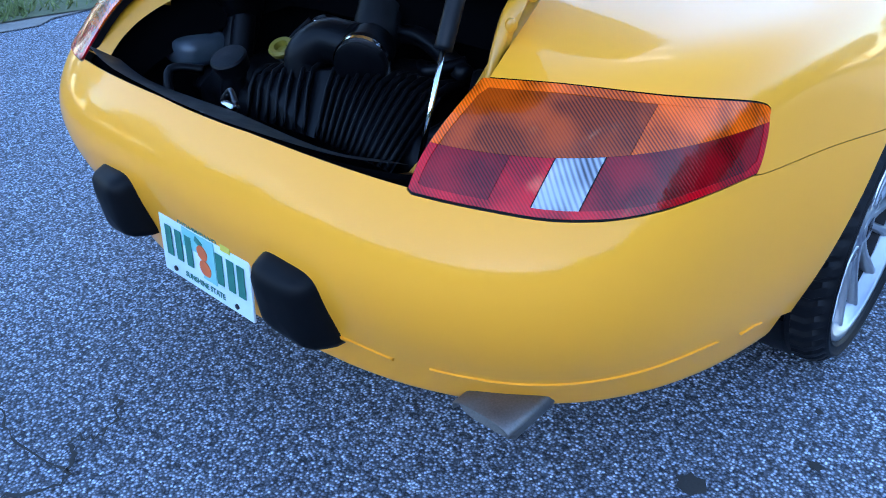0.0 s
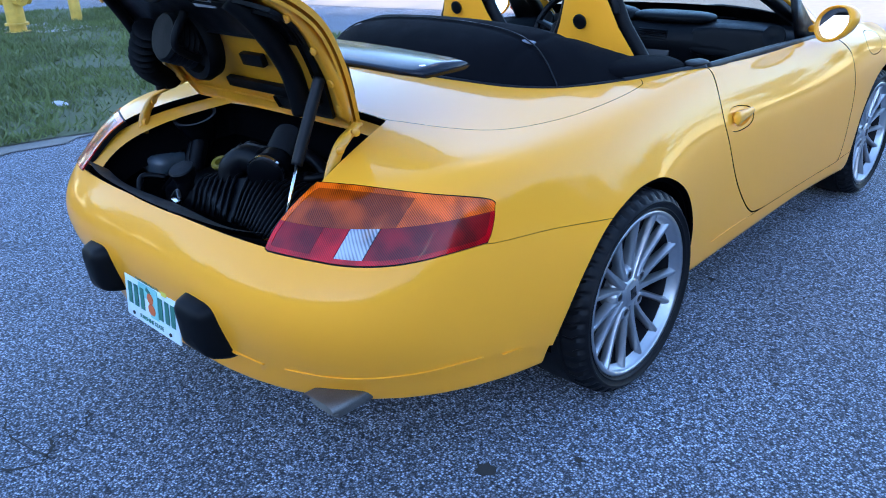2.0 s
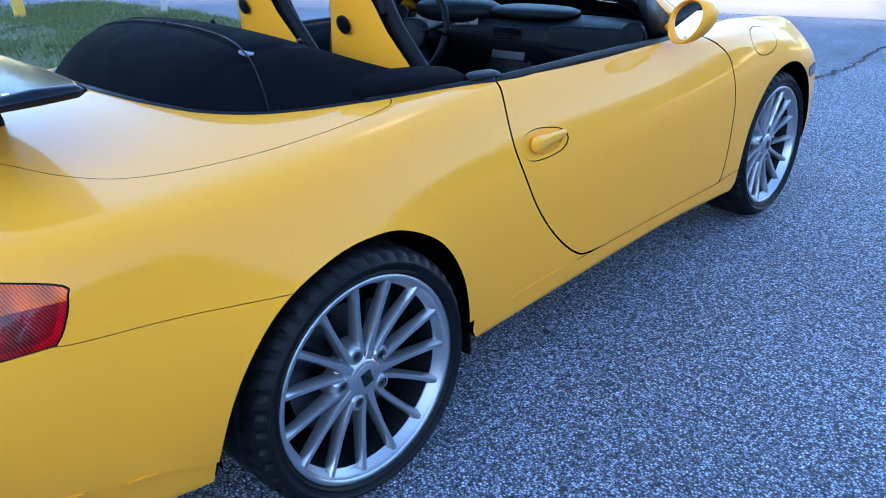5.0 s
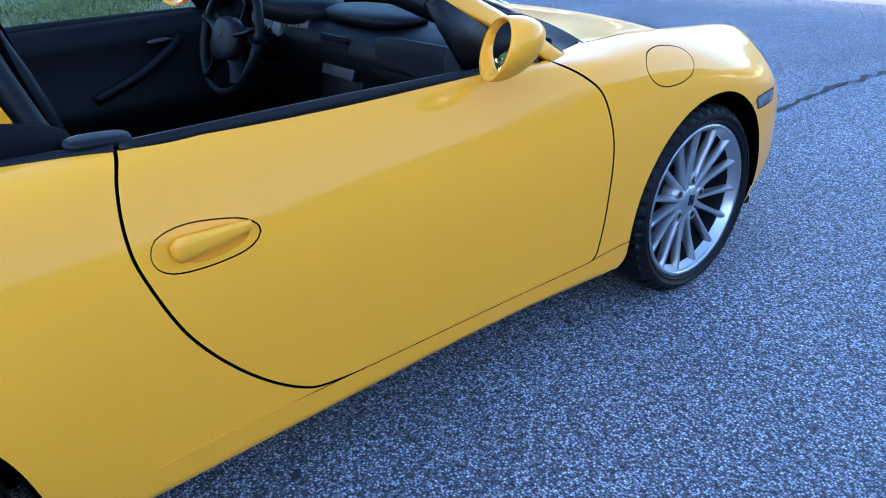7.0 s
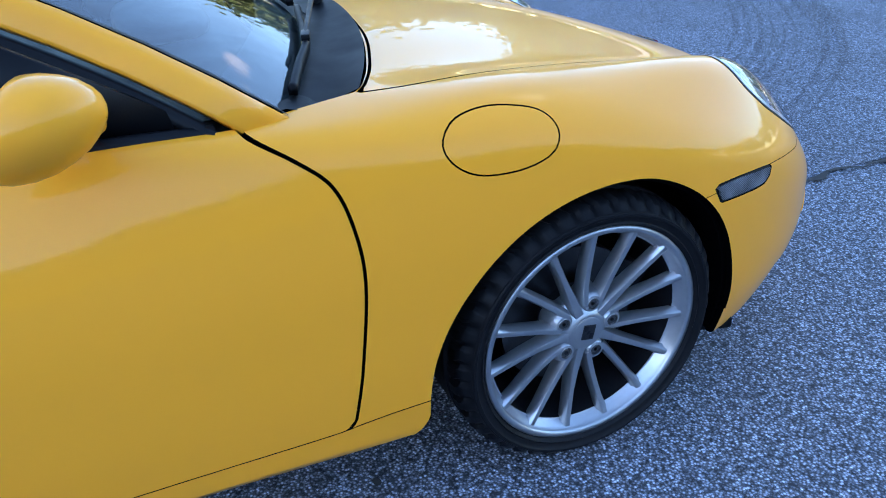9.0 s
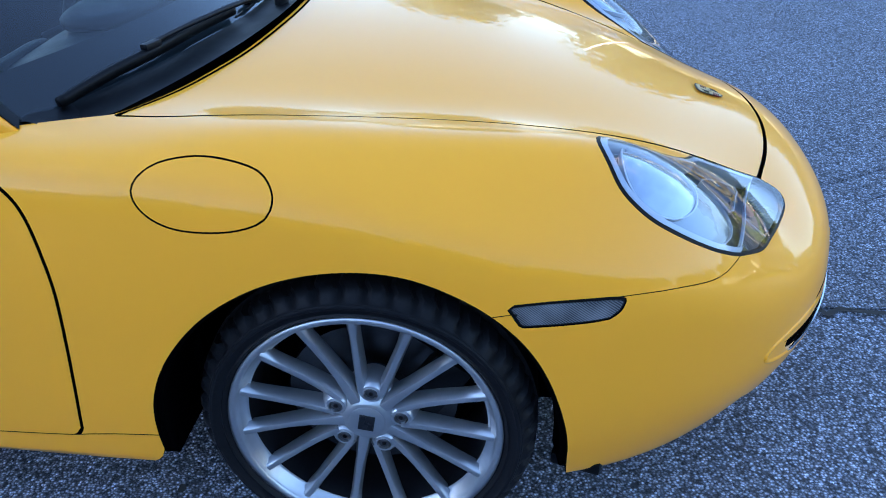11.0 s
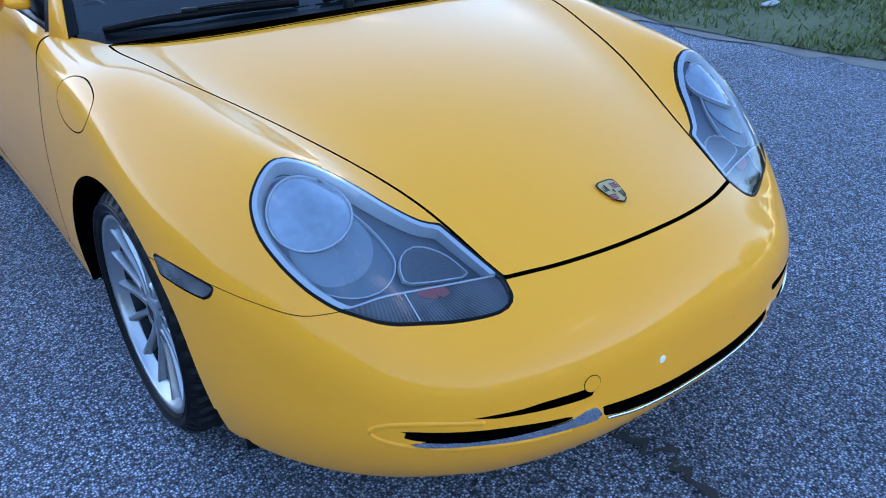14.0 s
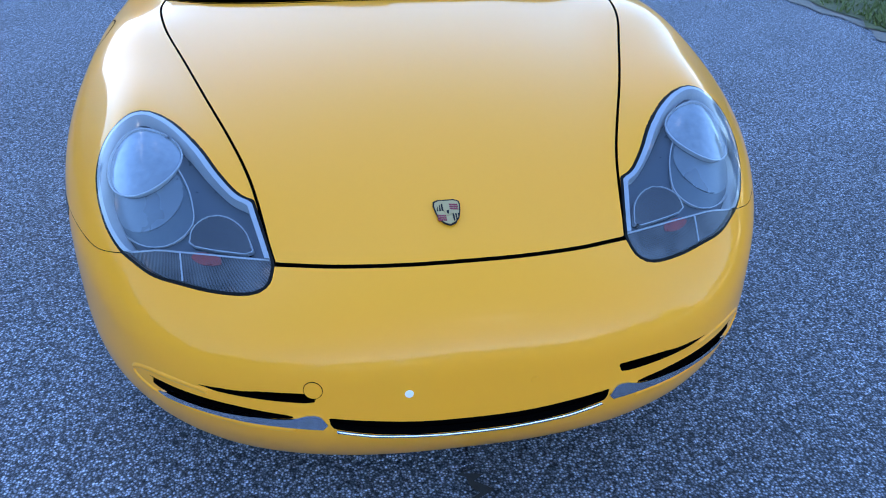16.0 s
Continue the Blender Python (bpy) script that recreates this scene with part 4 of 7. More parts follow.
def wheel(at, side, radius, width, turn, g):
    """An alloy wheel with its tyre; g is the rim's outer radius."""
    hub = new("wheel")
    hub.parent = car
    hub.matrix_local = pose(*at, 0, 0, 0 if side > 0 else 180) @ pose(0, 0, 0, turn, 0, 0)
    tagged(hub, "silver many-spoked alloy wheel with a low-profile tyre")
    w = width / 2
    tyre_part(hub, w, radius, g)
    part("rim", tube_rings([(w - 0.018, g - 0.013), (w - 0.008, g), (w - 0.002, g - 0.001), (w - 0.002, g - 0.012), (w - 0.008, g - 0.015), (w - 0.020, g - 0.018), (w - 0.023, g - 0.023), (w - 0.034, g - 0.025), (w - 0.036, g - 0.030)], 96), silver, hub)
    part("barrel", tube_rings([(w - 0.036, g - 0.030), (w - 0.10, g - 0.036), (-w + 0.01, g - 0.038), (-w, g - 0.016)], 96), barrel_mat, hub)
    face = w - 0.020
    at_angle = lambda a, r, side=0.0: Vector((0, r * math.sin(a) + side * math.cos(a), r * math.cos(a) - side * math.sin(a)))
    for group in range(5):
        bolt_a = radians(72 * group)
        # two spokes fork from each bolt boss, one broad spoke runs from the hub between the bolts
        for off, root, fat in ((-12, at_angle(bolt_a, 0.062, -0.017), 0.0095), (12, at_angle(bolt_a, 0.062, 0.017), 0.0095), (36, at_angle(bolt_a + radians(36), 0.040), 0.0155)):
            tip = at_angle(bolt_a + radians(off), g - 0.012)
            bend = at_angle(bolt_a + radians(off), 0.45 * g, 0.004 if off == 36 else 0.006 * (1 if off > 0 else -1))
            rings = []
            for t in (0.0, 0.12, 0.26, 0.42, 0.6, 0.8, 0.93, 1.0):
                c = root * (1 - t) ** 2 + bend * 2 * t * (1 - t) + tip * t * t
                d = ((bend - root) * (1 - t) + (tip - bend) * t).normalized()
                et = Vector((0, d.z, -d.y))
                wide = (fat + 0.002 - (fat - 0.0085) * min(1, t * 2.2)) + 0.004 * max(0, t - 0.85) / 0.15
                ridge = 0.0056 + (fat - 0.009) * 0.7 * (1 - min(1, t * 1.8))
                out = face - 0.012 + 0.0175 * t - 0.007 * math.sin(math.pi * t)
                deep = 0.038 - 0.012 * t
                rings.append([c + et * p + Vector((out + q, 0, 0)) for p, q in ((-wide, -0.013), (-ridge, -0.0008), (-ridge * 0.6, 0), (ridge * 0.6, 0), (ridge, -0.0008), (wide, -0.013), (wide * 0.85, -deep), (-wide * 0.85, -deep))])
            sp = part("spoke", ring_loft(rings), silver, hub)
            sp.data.set_sharp_from_angle(angle=radians(42))
        lathe("bolt_boss", [(face - 0.060, 0.034), (face - 0.026, 0.027), (face - 0.0155, 0.0215), (face - 0.0125, 0.0185), (face - 0.0125, 0.0155), (face - 0.029, 0.0145)], silver, hub, at=at_angle(bolt_a, 0.065), axis=(1, 0, 0), seg=24)
    lathe("hub_disc", [(face - 0.07, 0.078), (face - 0.040, 0.080), (face - 0.030, 0.074), (face - 0.022, 0.060), (face - 0.015, 0.048), (face - 0.010, 0.042), (face - 0.008, 0.036)], silver, hub, axis=(1, 0, 0), seg=60)
    cap = lathe("centre_cap", [(face - 0.012, 0.0355), (face - 0.007, 0.0345), (face - 0.005, 0.030), (face - 0.0045, 0.0)], silver, hub, axis=(1, 0, 0), seg=40)
    for dy, dz, sy, sz in ((0, 0.0, 0.030, 0.036),):
        box("cap_crest", (0.0015, sy, sz), (face - 0.0042, dy, dz), steel, cap, bevel=0.0006)
    for dy, dz, sy, sz in ((-0.008, 0.009, 0.010, 0.013), (0.008, -0.008, 0.010, 0.013), (0.0, 0.0, 0.007, 0.009)):
        box("cap_field", (0.0012, sy, sz), (face - 0.0034, dy, dz), barrel_mat, cap, bevel=0.0004)
    for i in range(5):
        a = radians(72 * i)
        y, z = 0.065 * math.sin(a), 0.065 * math.cos(a)
        lathe("bolt_well", [(face - 0.030, 0.0165), (face - 0.012, 0.0160), (face - 0.011, 0.0135), (face - 0.028, 0.0125)], silver, hub, at=(0, y, z), axis=(1, 0, 0), seg=20)
        lathe("wheel_bolt", [(face - 0.030, 0.0115), (face - 0.015, 0.0115), (face - 0.013, 0.0095), (face - 0.013, 0.0048), (face - 0.021, 0.004)], bolt_mat, hub, at=(0, y, z), axis=(1, 0, 0), seg=12)
    lathe("brake_disc", [(face - 0.115, 0.165), (face - 0.085, 0.165), (face - 0.085, 0.08), (face - 0.06, 0.078)], steel, hub, axis=(1, 0, 0), seg=60)
    # black disc added across the back, standing for shade inside the wheel
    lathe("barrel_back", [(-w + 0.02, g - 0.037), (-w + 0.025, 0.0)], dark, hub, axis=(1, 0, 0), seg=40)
    if side > 0:
        box("brake_caliper", (0.07, 0.09, 0.16), (face - 0.10, 0.11, 0.05), trim_black, hub, rot=(-25, 0, 0), bevel=0.02)
    return hub


for s in (1, -1):
    wheel((0.789 * s, REAR_Y, 0.322), s, 0.322, 0.262, 15, 0.260)
    wheel((0.732 * s, FRONT_Y + 0.002, 0.320), s, 0.320, 0.225, -11, 0.2565)
    for y0, r in ((REAR_Y, 0.375), (FRONT_Y, 0.375)):
        bm = bmesh.new()
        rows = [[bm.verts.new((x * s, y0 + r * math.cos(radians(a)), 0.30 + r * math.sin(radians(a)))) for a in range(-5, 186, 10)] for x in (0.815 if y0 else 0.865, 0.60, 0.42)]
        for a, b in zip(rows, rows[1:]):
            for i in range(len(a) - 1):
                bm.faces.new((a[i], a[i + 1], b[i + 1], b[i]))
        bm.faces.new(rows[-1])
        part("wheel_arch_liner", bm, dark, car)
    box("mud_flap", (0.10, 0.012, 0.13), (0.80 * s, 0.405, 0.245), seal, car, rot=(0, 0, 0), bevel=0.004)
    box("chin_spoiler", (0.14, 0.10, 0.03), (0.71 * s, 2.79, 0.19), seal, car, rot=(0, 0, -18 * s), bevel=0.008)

# floor pan, and tubs in near-black with the hollows' shade in the colour
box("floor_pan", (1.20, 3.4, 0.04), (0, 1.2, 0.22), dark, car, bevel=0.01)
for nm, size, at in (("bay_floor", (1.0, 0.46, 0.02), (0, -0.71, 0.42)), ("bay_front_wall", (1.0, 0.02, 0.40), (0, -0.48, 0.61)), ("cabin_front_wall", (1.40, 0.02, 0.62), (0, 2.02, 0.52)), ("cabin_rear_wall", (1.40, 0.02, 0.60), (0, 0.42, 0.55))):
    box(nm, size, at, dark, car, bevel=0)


# ---- rear details ----
def guard(s):
    """A thick black rubber bumper guard."""
    rings = []
    for g, out in ((-0.008, -0.045), (-0.005, 0.010), (0.0, 0.030), (0.006, 0.048), (0.016, 0.060), (0.034, 0.066), (0.06, 0.068)):
        ring = []
        for i in range(48):
            a = 2 * math.pi * i / 48
            cx, cz = math.cos(a), math.sin(a)
            n = 5.0 if cz > 0 else 9.0
            q = (abs(cx) ** n + abs(cz) ** n) ** (1 / n)
            x = 0.283 + max(0.067 - g, 0.01) * cx / q
            z = 0.442 + max(0.072 - g, 0.006) * cz / q - 0.05 * (x - 0.283) - (0.014 * (x - 0.216) / 0.134 if cz < 0 else 0)
            y = -1.062 + 0.30 * max(x - 0.15, 0) ** 2 - 0.10 * (z - 0.444)
            ring.append((x * s, y - out, z))
        rings.append(ring)
    ob = part("bumper_guard", ring_loft(rings), seal, car, "thick black rubber bumper guard")
    return ob


for s in (1, -1):
    guard(s)

plate = box("number_plate", (0.305, 0.006, 0.152), (0.004, -1.078, 0.406), material("plate_white", (0.62, 0.72, 0.74), rough=0.35, scale=20, vary=0.05), car, rot=(-5, 0, 0), bevel=0.003, label="white number plate with green characters and an orange")
plate_green = material("plate_green", (0.02, 0.16, 0.11), rough=0.4)
plate_pale = material("plate_pale_green", (0.20, 0.50, 0.46), rough=0.4)
orange_mat = material("plate_orange", (0.72, 0.13, 0.03), rough=0.4)
sticker = material("plate_sticker", (0.70, 0.55, 0.06), rough=0.4)
PL = Matrix.Translation((0.004, -1.0825, 0.406)) @ pose(0, 0, 0, -5, 0, 0)


def on_plate(name, x, z, w, h, mat, lift=0.0, tilt=0):
    bm = bmesh.new()
    bmesh.ops.create_cube(bm, size=1, matrix=PL @ pose(x, -lift, z, 0, tilt, 0) @ Matrix.Diagonal((w, 0.0012, h, 1)))
    return part(name, bm, mat, plate, smooth=False)


def words(name, text, size, m, mat, parent, wide=1.0):
    """Flat lettering in the built-in font, as a mesh."""
    cu = bpy.data.curves.new(name, "FONT")
    cu.body, cu.size, cu.align_x, cu.align_y, cu.extrude = text, size, "CENTER", "CENTER", 0.0006
    tmp = bpy.data.objects.new(name, cu)
    scene.collection.objects.link(tmp)
    me = bpy.data.meshes.new_from_object(tmp.evaluated_get(bpy.context.evaluated_depsgraph_get()))
    bpy.data.objects.remove(tmp)
    bpy.data.curves.remove(cu)
    me.transform(m @ Matrix.Diagonal((wide, 1, 1, 1)))
    me.materials.clear()
    me.materials.append(mat)
    ob = new(name, me)
    ob.parent = parent
    return ob


upright = pose(0, 0, 0, 90, 0, 0)
for x in (-0.118, -0.082, -0.046, 0.058, 0.094, 0.126):
    on_plate("character_bar", x, 0.002, 0.022, 0.066, plate_green, 0.0008)
for x, z, w, h in ((-0.02, 0.03, 0.09, 0.04), (0.02, 0.005, 0.045, 0.09)):
    on_plate("state_shape", x, z, w, h, plate_pale, 0.0)
for x, z, r in ((0.002, 0.016, 0.017), (0.008, -0.016, 0.019)):
    lathe("orange_print", [(0, r), (0.0014, r * 0.98), (0.0016, 0.0)], orange_mat, plate, at=PL @ Vector((x, -0.0006, z)), axis=(0, -1, 0), seg=24)
on_plate("leaf_print", -0.008, 0.036, 0.024, 0.012, plate_green, 0.0012, 25)
on_plate("sticker", 0.083, 0.058, 0.030, 0.020, sticker, 0.0008)
words("slogan", "SUNSHINE STATE", 0.0175, PL @ Matrix.Translation((0.0, -0.0012, -0.055)) @ upright, plate_green, plate)
words("web_name", "MYFLORIDA.COM", 0.0165, PL @ Matrix.Translation((-0.01, -0.0012, 0.060)) @ upright, plate_green, plate)
for x in (-0.105, 0.105):
    lathe("plate_screw", [(0, 0.006), (0.003, 0.0055), (0.004, 0.0)], steel, plate, at=PL @ Vector((x, 0, -0.058)), axis=(0, -1, 0), seg=12)

for s in (1, -1):
    rings = []
    for y, k in ((-0.80, 0.9), (-0.88, 1.0), (-0.962, 1.0), (-0.964, 0.93), (-0.88, 0.90)):
        ring = []
        for a in [2 * math.pi * i / 32 for i in range(32)]:
            q = (abs(math.cos(a)) ** 4 + abs(math.sin(a)) ** 4) ** 0.25
            ring.append(((0.610 + 0.060 * k * math.cos(a) / q) * s, y - (0.02 if math.sin(a) > 0 else 0), 0.286 + 0.022 * k * math.sin(a) / q))
        rings.append(ring)
    part("exhaust_tip", ring_loft(rings, cap=False), exhaust_mat, car, "dull grey oval exhaust tip")
    lathe("exhaust_pipe", [(0, 0.025), (0.2, 0.025)], dark, car, at=(0.59 * s, -0.76, 0.315), axis=(0, 1, 0))

# engine bay: painted flanges, seals, and the machinery
bay_line = [(x, y) for x, y in BAY]


def bay_band(name, inner, top, low, mat, part_filter=None, label=""):
    """A strip inside the edge of the bay opening."""
    pts = np.array(bay_line)
    c = np.array([0, -0.77])
    bm = bmesh.new()
    rows = []
    for d, dz in ((0.0, top), (inner, low)):
        row = []
        for q in pts:
            v = c - q
            v = v / np.linalg.norm(v)
            x, y = q + v * d
            z = float(MIDLINE(q[1]) - CAMBER(q[1]) * (q[0] / 0.7) ** 2) + dz
            row.append(bm.verts.new((x, y, z)))
        rows.append(row)
    n = len(pts)
    for i in range(n):
        if part_filter is None or part_filter(pts[i], pts[(i + 1) % n]):
            bm.faces.new((rows[0][i], rows[0][(i + 1) % n], rows[1][(i + 1) % n], rows[1][i]))
    bmesh.ops.delete(bm, geom=[v for v in bm.verts if not v.link_faces], context="VERTS")
    return part(name, bm, mat, car, label)


not_rear = lambda a, b: a[1] > -0.985 or b[1] > -0.985
at_rear = lambda a, b: not not_rear(a, b)
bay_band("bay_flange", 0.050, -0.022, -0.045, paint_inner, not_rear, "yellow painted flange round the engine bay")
# walls below the flange are flat black, the bay's shade painted in
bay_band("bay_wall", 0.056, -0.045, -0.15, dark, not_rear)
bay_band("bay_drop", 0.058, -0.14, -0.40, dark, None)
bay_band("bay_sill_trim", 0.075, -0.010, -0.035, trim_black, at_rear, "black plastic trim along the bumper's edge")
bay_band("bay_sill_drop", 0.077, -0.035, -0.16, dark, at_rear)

engine = new("engine")
engine.parent = car
tagged(engine, "black plastic air box and intake hoses of the engine")
air_box = new("air_box")
air_box.parent = engine
deck = [(-0.16, -0.80, 0.662), (0.0, -0.748, 0.690), (0.03, -0.742, 0.695), (0.29, -0.705, 0.685)]
foot = [(-0.155, -0.835, 0.585), (0.07, -0.845, 0.60), (0.085, -0.845, 0.60), (0.31, -0.86, 0.60)]
rear = [(-0.15, -0.66, 0.655), (0.0, -0.62, 0.685), (0.05, -0.60, 0.69), (0.27, -0.60, 0.68)]
part("air_box_lid", ring_loft([rear, deck, foot, [(x, y + 0.06, 0.45) for x, y, z in foot]], cap=False, loop=False), plastic, air_box, smooth=False)
for (a, b), (c, d), count in (((deck[0], deck[1]), (foot[0], foot[1]), 7), ((deck[2], deck[3]), (foot[2], foot[3]), 13)):
    for i in range(count):
        t = (i + 0.5) / count
        top, low = Vector(a).lerp(Vector(b), t), Vector(c).lerp(Vector(d), t)
        back_end = top + Vector((0.0, 0.075, -0.002))
        part("air_box_rib", sweep([back_end, top, low], [(-0.0035, -0.004), (-0.0025, 0.011), (0.0025, 0.011), (0.0035, -0.004)], 3), plastic, air_box)
tube("intake_elbow", [(-0.06, -0.74, 0.65), (-0.062, -0.728, 0.705), (-0.02, -0.70, 0.735), (0.04, -0.685, 0.73)], lambda t: 0.040 + 0.008 * t, plastic, engine, seg=18)
lathe("intake_collar", [(0, 0.0), (0.0, 0.044), (0.004, 0.052), (0.04, 0.056), (0.045, 0.050), (0.09, 0.049)], plastic, engine, at=(0.105, -0.735, 0.712), axis=(-0.45, 0.85, 0.2))
lathe("hose_clamp", [(0, 0.0575), (0.010, 0.0575)], chrome, engine, at=(0.099, -0.722, 0.715), axis=(-0.45, 0.85, 0.2))
for i in range(7):
    lathe("bellows_ring", [(0, 0.044), (0.008, 0.052), (0.016, 0.044)], plastic, engine, at=(0.05 - 0.013 * i, -0.64 + 0.016 * i, 0.727 + 0.005 * i), axis=(-0.5, 0.8, 0.2))
lathe("reservoir_cap", [(0, 0.036), (0.03, 0.040), (0.034, 0.036), (0.036, 0.0)], plastic, engine, at=(-0.205, -0.812, 0.670), axis=(0.1, -0.35, 0.9))
tube("reservoir_neck", [(-0.38, -0.65, 0.72), (-0.33, -0.72, 0.62), (-0.25, -0.80, 0.58), (-0.205, -0.812, 0.668)], 0.027, plastic, engine, seg=14)
lathe("filler_ring", [(0, 0.026), (0.012, 0.030), (0.018, 0.026), (0.016, 0.016), (0.004, 0.014)], material("yellow_plastic", (0.16, 0.12, 0.008), rough=0.5), engine, at=(-0.177, -0.70, 0.685), axis=(0.1, -0.4, 0.9))
lathe("air_funnel", [(0, 0.045), (0.04, 0.055), (0.075, 0.070), (0.082, 0.072), (0.082, 0.062), (0.02, 0.045), (0.018, 0.0)], plastic, engine, at=(-0.40, -0.63, 0.725), axis=(0.1, -0.25, 0.95))
tube("funnel_hose", [(-0.40, -0.63, 0.73), (-0.40, -0.68, 0.64), (-0.42, -0.76, 0.55)], 0.040, plastic, engine, seg=14)
pillow("coolant_tank", (-0.455, -0.745, 0.655), (0.13, 0.13, 0.07), material("milky_tank", (0.03, 0.04, 0.05), rough=0.4, scale=15, vary=0.15), engine)
lathe("blue_cap", [(0, 0.03), (0.03, 0.03), (0.035, 0.0)], material("blue_plastic", (0.02, 0.10, 0.30), rough=0.4), engine, at=(-0.46, -0.70, 0.69))
box("maker_label", (0.035, 0.028, 0.002), (-0.115, -0.63, 0.74), material("white_label", (0.7, 0.7, 0.7), rough=0.5), engine, rot=(-30, 0, 10), bevel=0)
for a, b, c, r in (((0.02, -0.60, 0.72), (0.12, -0.58, 0.74), (0.28, -0.62, 0.70), 0.02), ((-0.20, -0.60, 0.70), (-0.12, -0.62, 0.74), (-0.02, -0.60, 0.72), 0.016), ((-0.16, -0.62, 0.73), (-0.18, -0.68, 0.68), (-0.15, -0.73, 0.60), 0.018),
                   ((0.30, -0.60, 0.70), (0.34, -0.68, 0.66), (0.30, -0.76, 0.62), 0.02), ((-0.28, -0.93, 0.62), (-0.31, -0.90, 0.67), (-0.28, -0.84, 0.66), 0.010), ((0.16, -0.62, 0.70), (0.22, -0.66, 0.71), (0.26, -0.60, 0.72), 0.012)):
    tube("hose", [a, b, c], r, plastic, engine, seg=10)
box("throttle_body", (0.12, 0.10, 0.09), (0.16, -0.64, 0.66), plastic, engine, rot=(0, 0, 20), bevel=0.02)
pillow("engine_block", (0.0, -0.66, 0.52), (0.85, 0.34, 0.26), plastic, engine, power=5)
box("lid_latch", (0.05, 0.02, 0.012), (-0.06, -0.925, 0.655), chrome, engine, rot=(10, 0, -10), bevel=0.003)
tube("latch_hook", [(-0.10, -0.915, 0.655), (-0.075, -0.91, 0.678), (-0.04, -0.925, 0.665)], 0.006, steel, engine)

# ---- raised engine lid ----
lid_plastic = material("dull_black_plastic", (0.0022, 0.0024, 0.003), rough=0.55, spec=0.10, scale=15, vary=0.3, bump=0.2)
LID_M = Matrix.Translation((0, -0.03, 0.05)) @ Matrix.Translation((0, -0.57, 0.895)) @ Matrix.Rotation(radians(-70), 4, "X") @ Matrix.Translation((0, 0.57, -0.895))
tail = clip(SKIN, lambda p: -0.4 - p[:, 1])
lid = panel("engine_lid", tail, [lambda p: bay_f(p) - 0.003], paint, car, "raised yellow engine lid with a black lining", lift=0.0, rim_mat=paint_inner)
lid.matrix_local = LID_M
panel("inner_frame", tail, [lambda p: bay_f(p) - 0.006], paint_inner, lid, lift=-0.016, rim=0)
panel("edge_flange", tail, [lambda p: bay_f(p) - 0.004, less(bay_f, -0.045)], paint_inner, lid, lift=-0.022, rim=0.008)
lining = (lambda p: np.minimum(np.minimum(bay_f(p) - 0.075, -0.80 - p[:, 1]), p[:, 1] + 0.985))
panel("lining", tail, [lining], trim_black, lid, "black lining panel", lift=-0.034, rim=0.01)
panel("side_strap", tail, [lambda p: np.minimum(np.minimum(bay_f(p) - 0.05, 0.09 - bay_f(p)), p[:, 0] - 0.1)], trim_black, lid, lift=-0.040, rim=0.01)


def lid_z(x, y, d):
    return float(MIDLINE(y) - CAMBER(y) * (x / 0.7) ** 2) - d


tube("lid_seal", [(-0.40, -0.995, lid_z(-0.4, -0.995, 0.045)), (-0.2, -1.018, lid_z(-0.2, -1.018, 0.045)), (0, -1.022, lid_z(0, -1.022, 0.045)), (0.2, -1.018, lid_z(0.2, -1.018, 0.045)), (0.36, -1.0, lid_z(0.36, -1.0, 0.045))], 0.013, seal, lid, seg=10)
for dx in (-0.03, 0.03):
    tube("lid_striker", [(dx - 0.05, -0.955, lid_z(0, -0.955, 0.03)), (dx - 0.05, -0.95, lid_z(0, -0.95, 0.075)), (dx - 0.02, -0.94, lid_z(0, -0.94, 0.08)), (dx - 0.02, -0.93, lid_z(0, -0.93, 0.03))], 0.006, trim_black, lid)
lathe("fan_housing", [(0, 0.105), (0.03, 0.11), (0.05, 0.10), (0.05, 0.08), (0.02, 0.07)], lid_plastic, lid, at=(-0.12, -0.74, lid_z(-0.12, -0.74, 0.03)), axis=(0, -0.15, -1), seg=40)
lathe("fan_hub", [(0, 0.035), (0.06, 0.035), (0.07, 0.02)], lid_plastic, lid, at=(-0.12, -0.74, lid_z(-0.12, -0.74, 0.03)), axis=(0, -0.15, -1))
for i in range(6):
    lathe("duct_ring", [(0, 0.060), (0.008, 0.068), (0.016, 0.060)], lid_plastic, lid, at=(-0.12 + 0.004 * i, -0.74 - 0.012 * i, lid_z(-0.12, -0.74, 0.06) - 0.014 * i), axis=(0, -0.6, -0.8))
for i in range(11):
    t = i / 10
    x, y = -0.27 - 0.15 * t, -0.80 + 0.20 * t
    lathe("bellows_ring", [(0, 0.034), (0.008, 0.046), (0.016, 0.034)], lid_plastic, lid, at=(x, y, lid_z(x, y, 0.075 + 0.05 * math.sin(math.pi * t))), axis=(-0.55, 0.75, -0.1), seg=20)
tube("cable_loom", [(-0.40, -0.90, lid_z(-0.4, -0.9, 0.05)), (-0.42, -0.80, lid_z(-0.42, -0.8, 0.06)), (-0.42, -0.68, lid_z(-0.42, -0.68, 0.08)), (-0.40, -0.58, lid_z(-0.4, -0.58, 0.12))], 0.016, lid_plastic, lid, seg=10)
tube("striker_frame", [(-0.07, -0.97, lid_z(0, -0.97, 0.04)), (-0.05, -0.93, lid_z(0, -0.93, 0.085)), (0.02, -0.93, lid_z(0, -0.93, 0.085)), (0.04, -0.97, lid_z(0, -0.97, 0.04))], 0.007, lid_plastic, lid)
tube("duct_stay", [(-0.02, -0.86, lid_z(0, -0.86, 0.05)), (-0.02, -0.80, lid_z(0, -0.8, 0.14)), (-0.06, -0.72, lid_z(0, -0.72, 0.10))], 0.012, lid_plastic, lid)
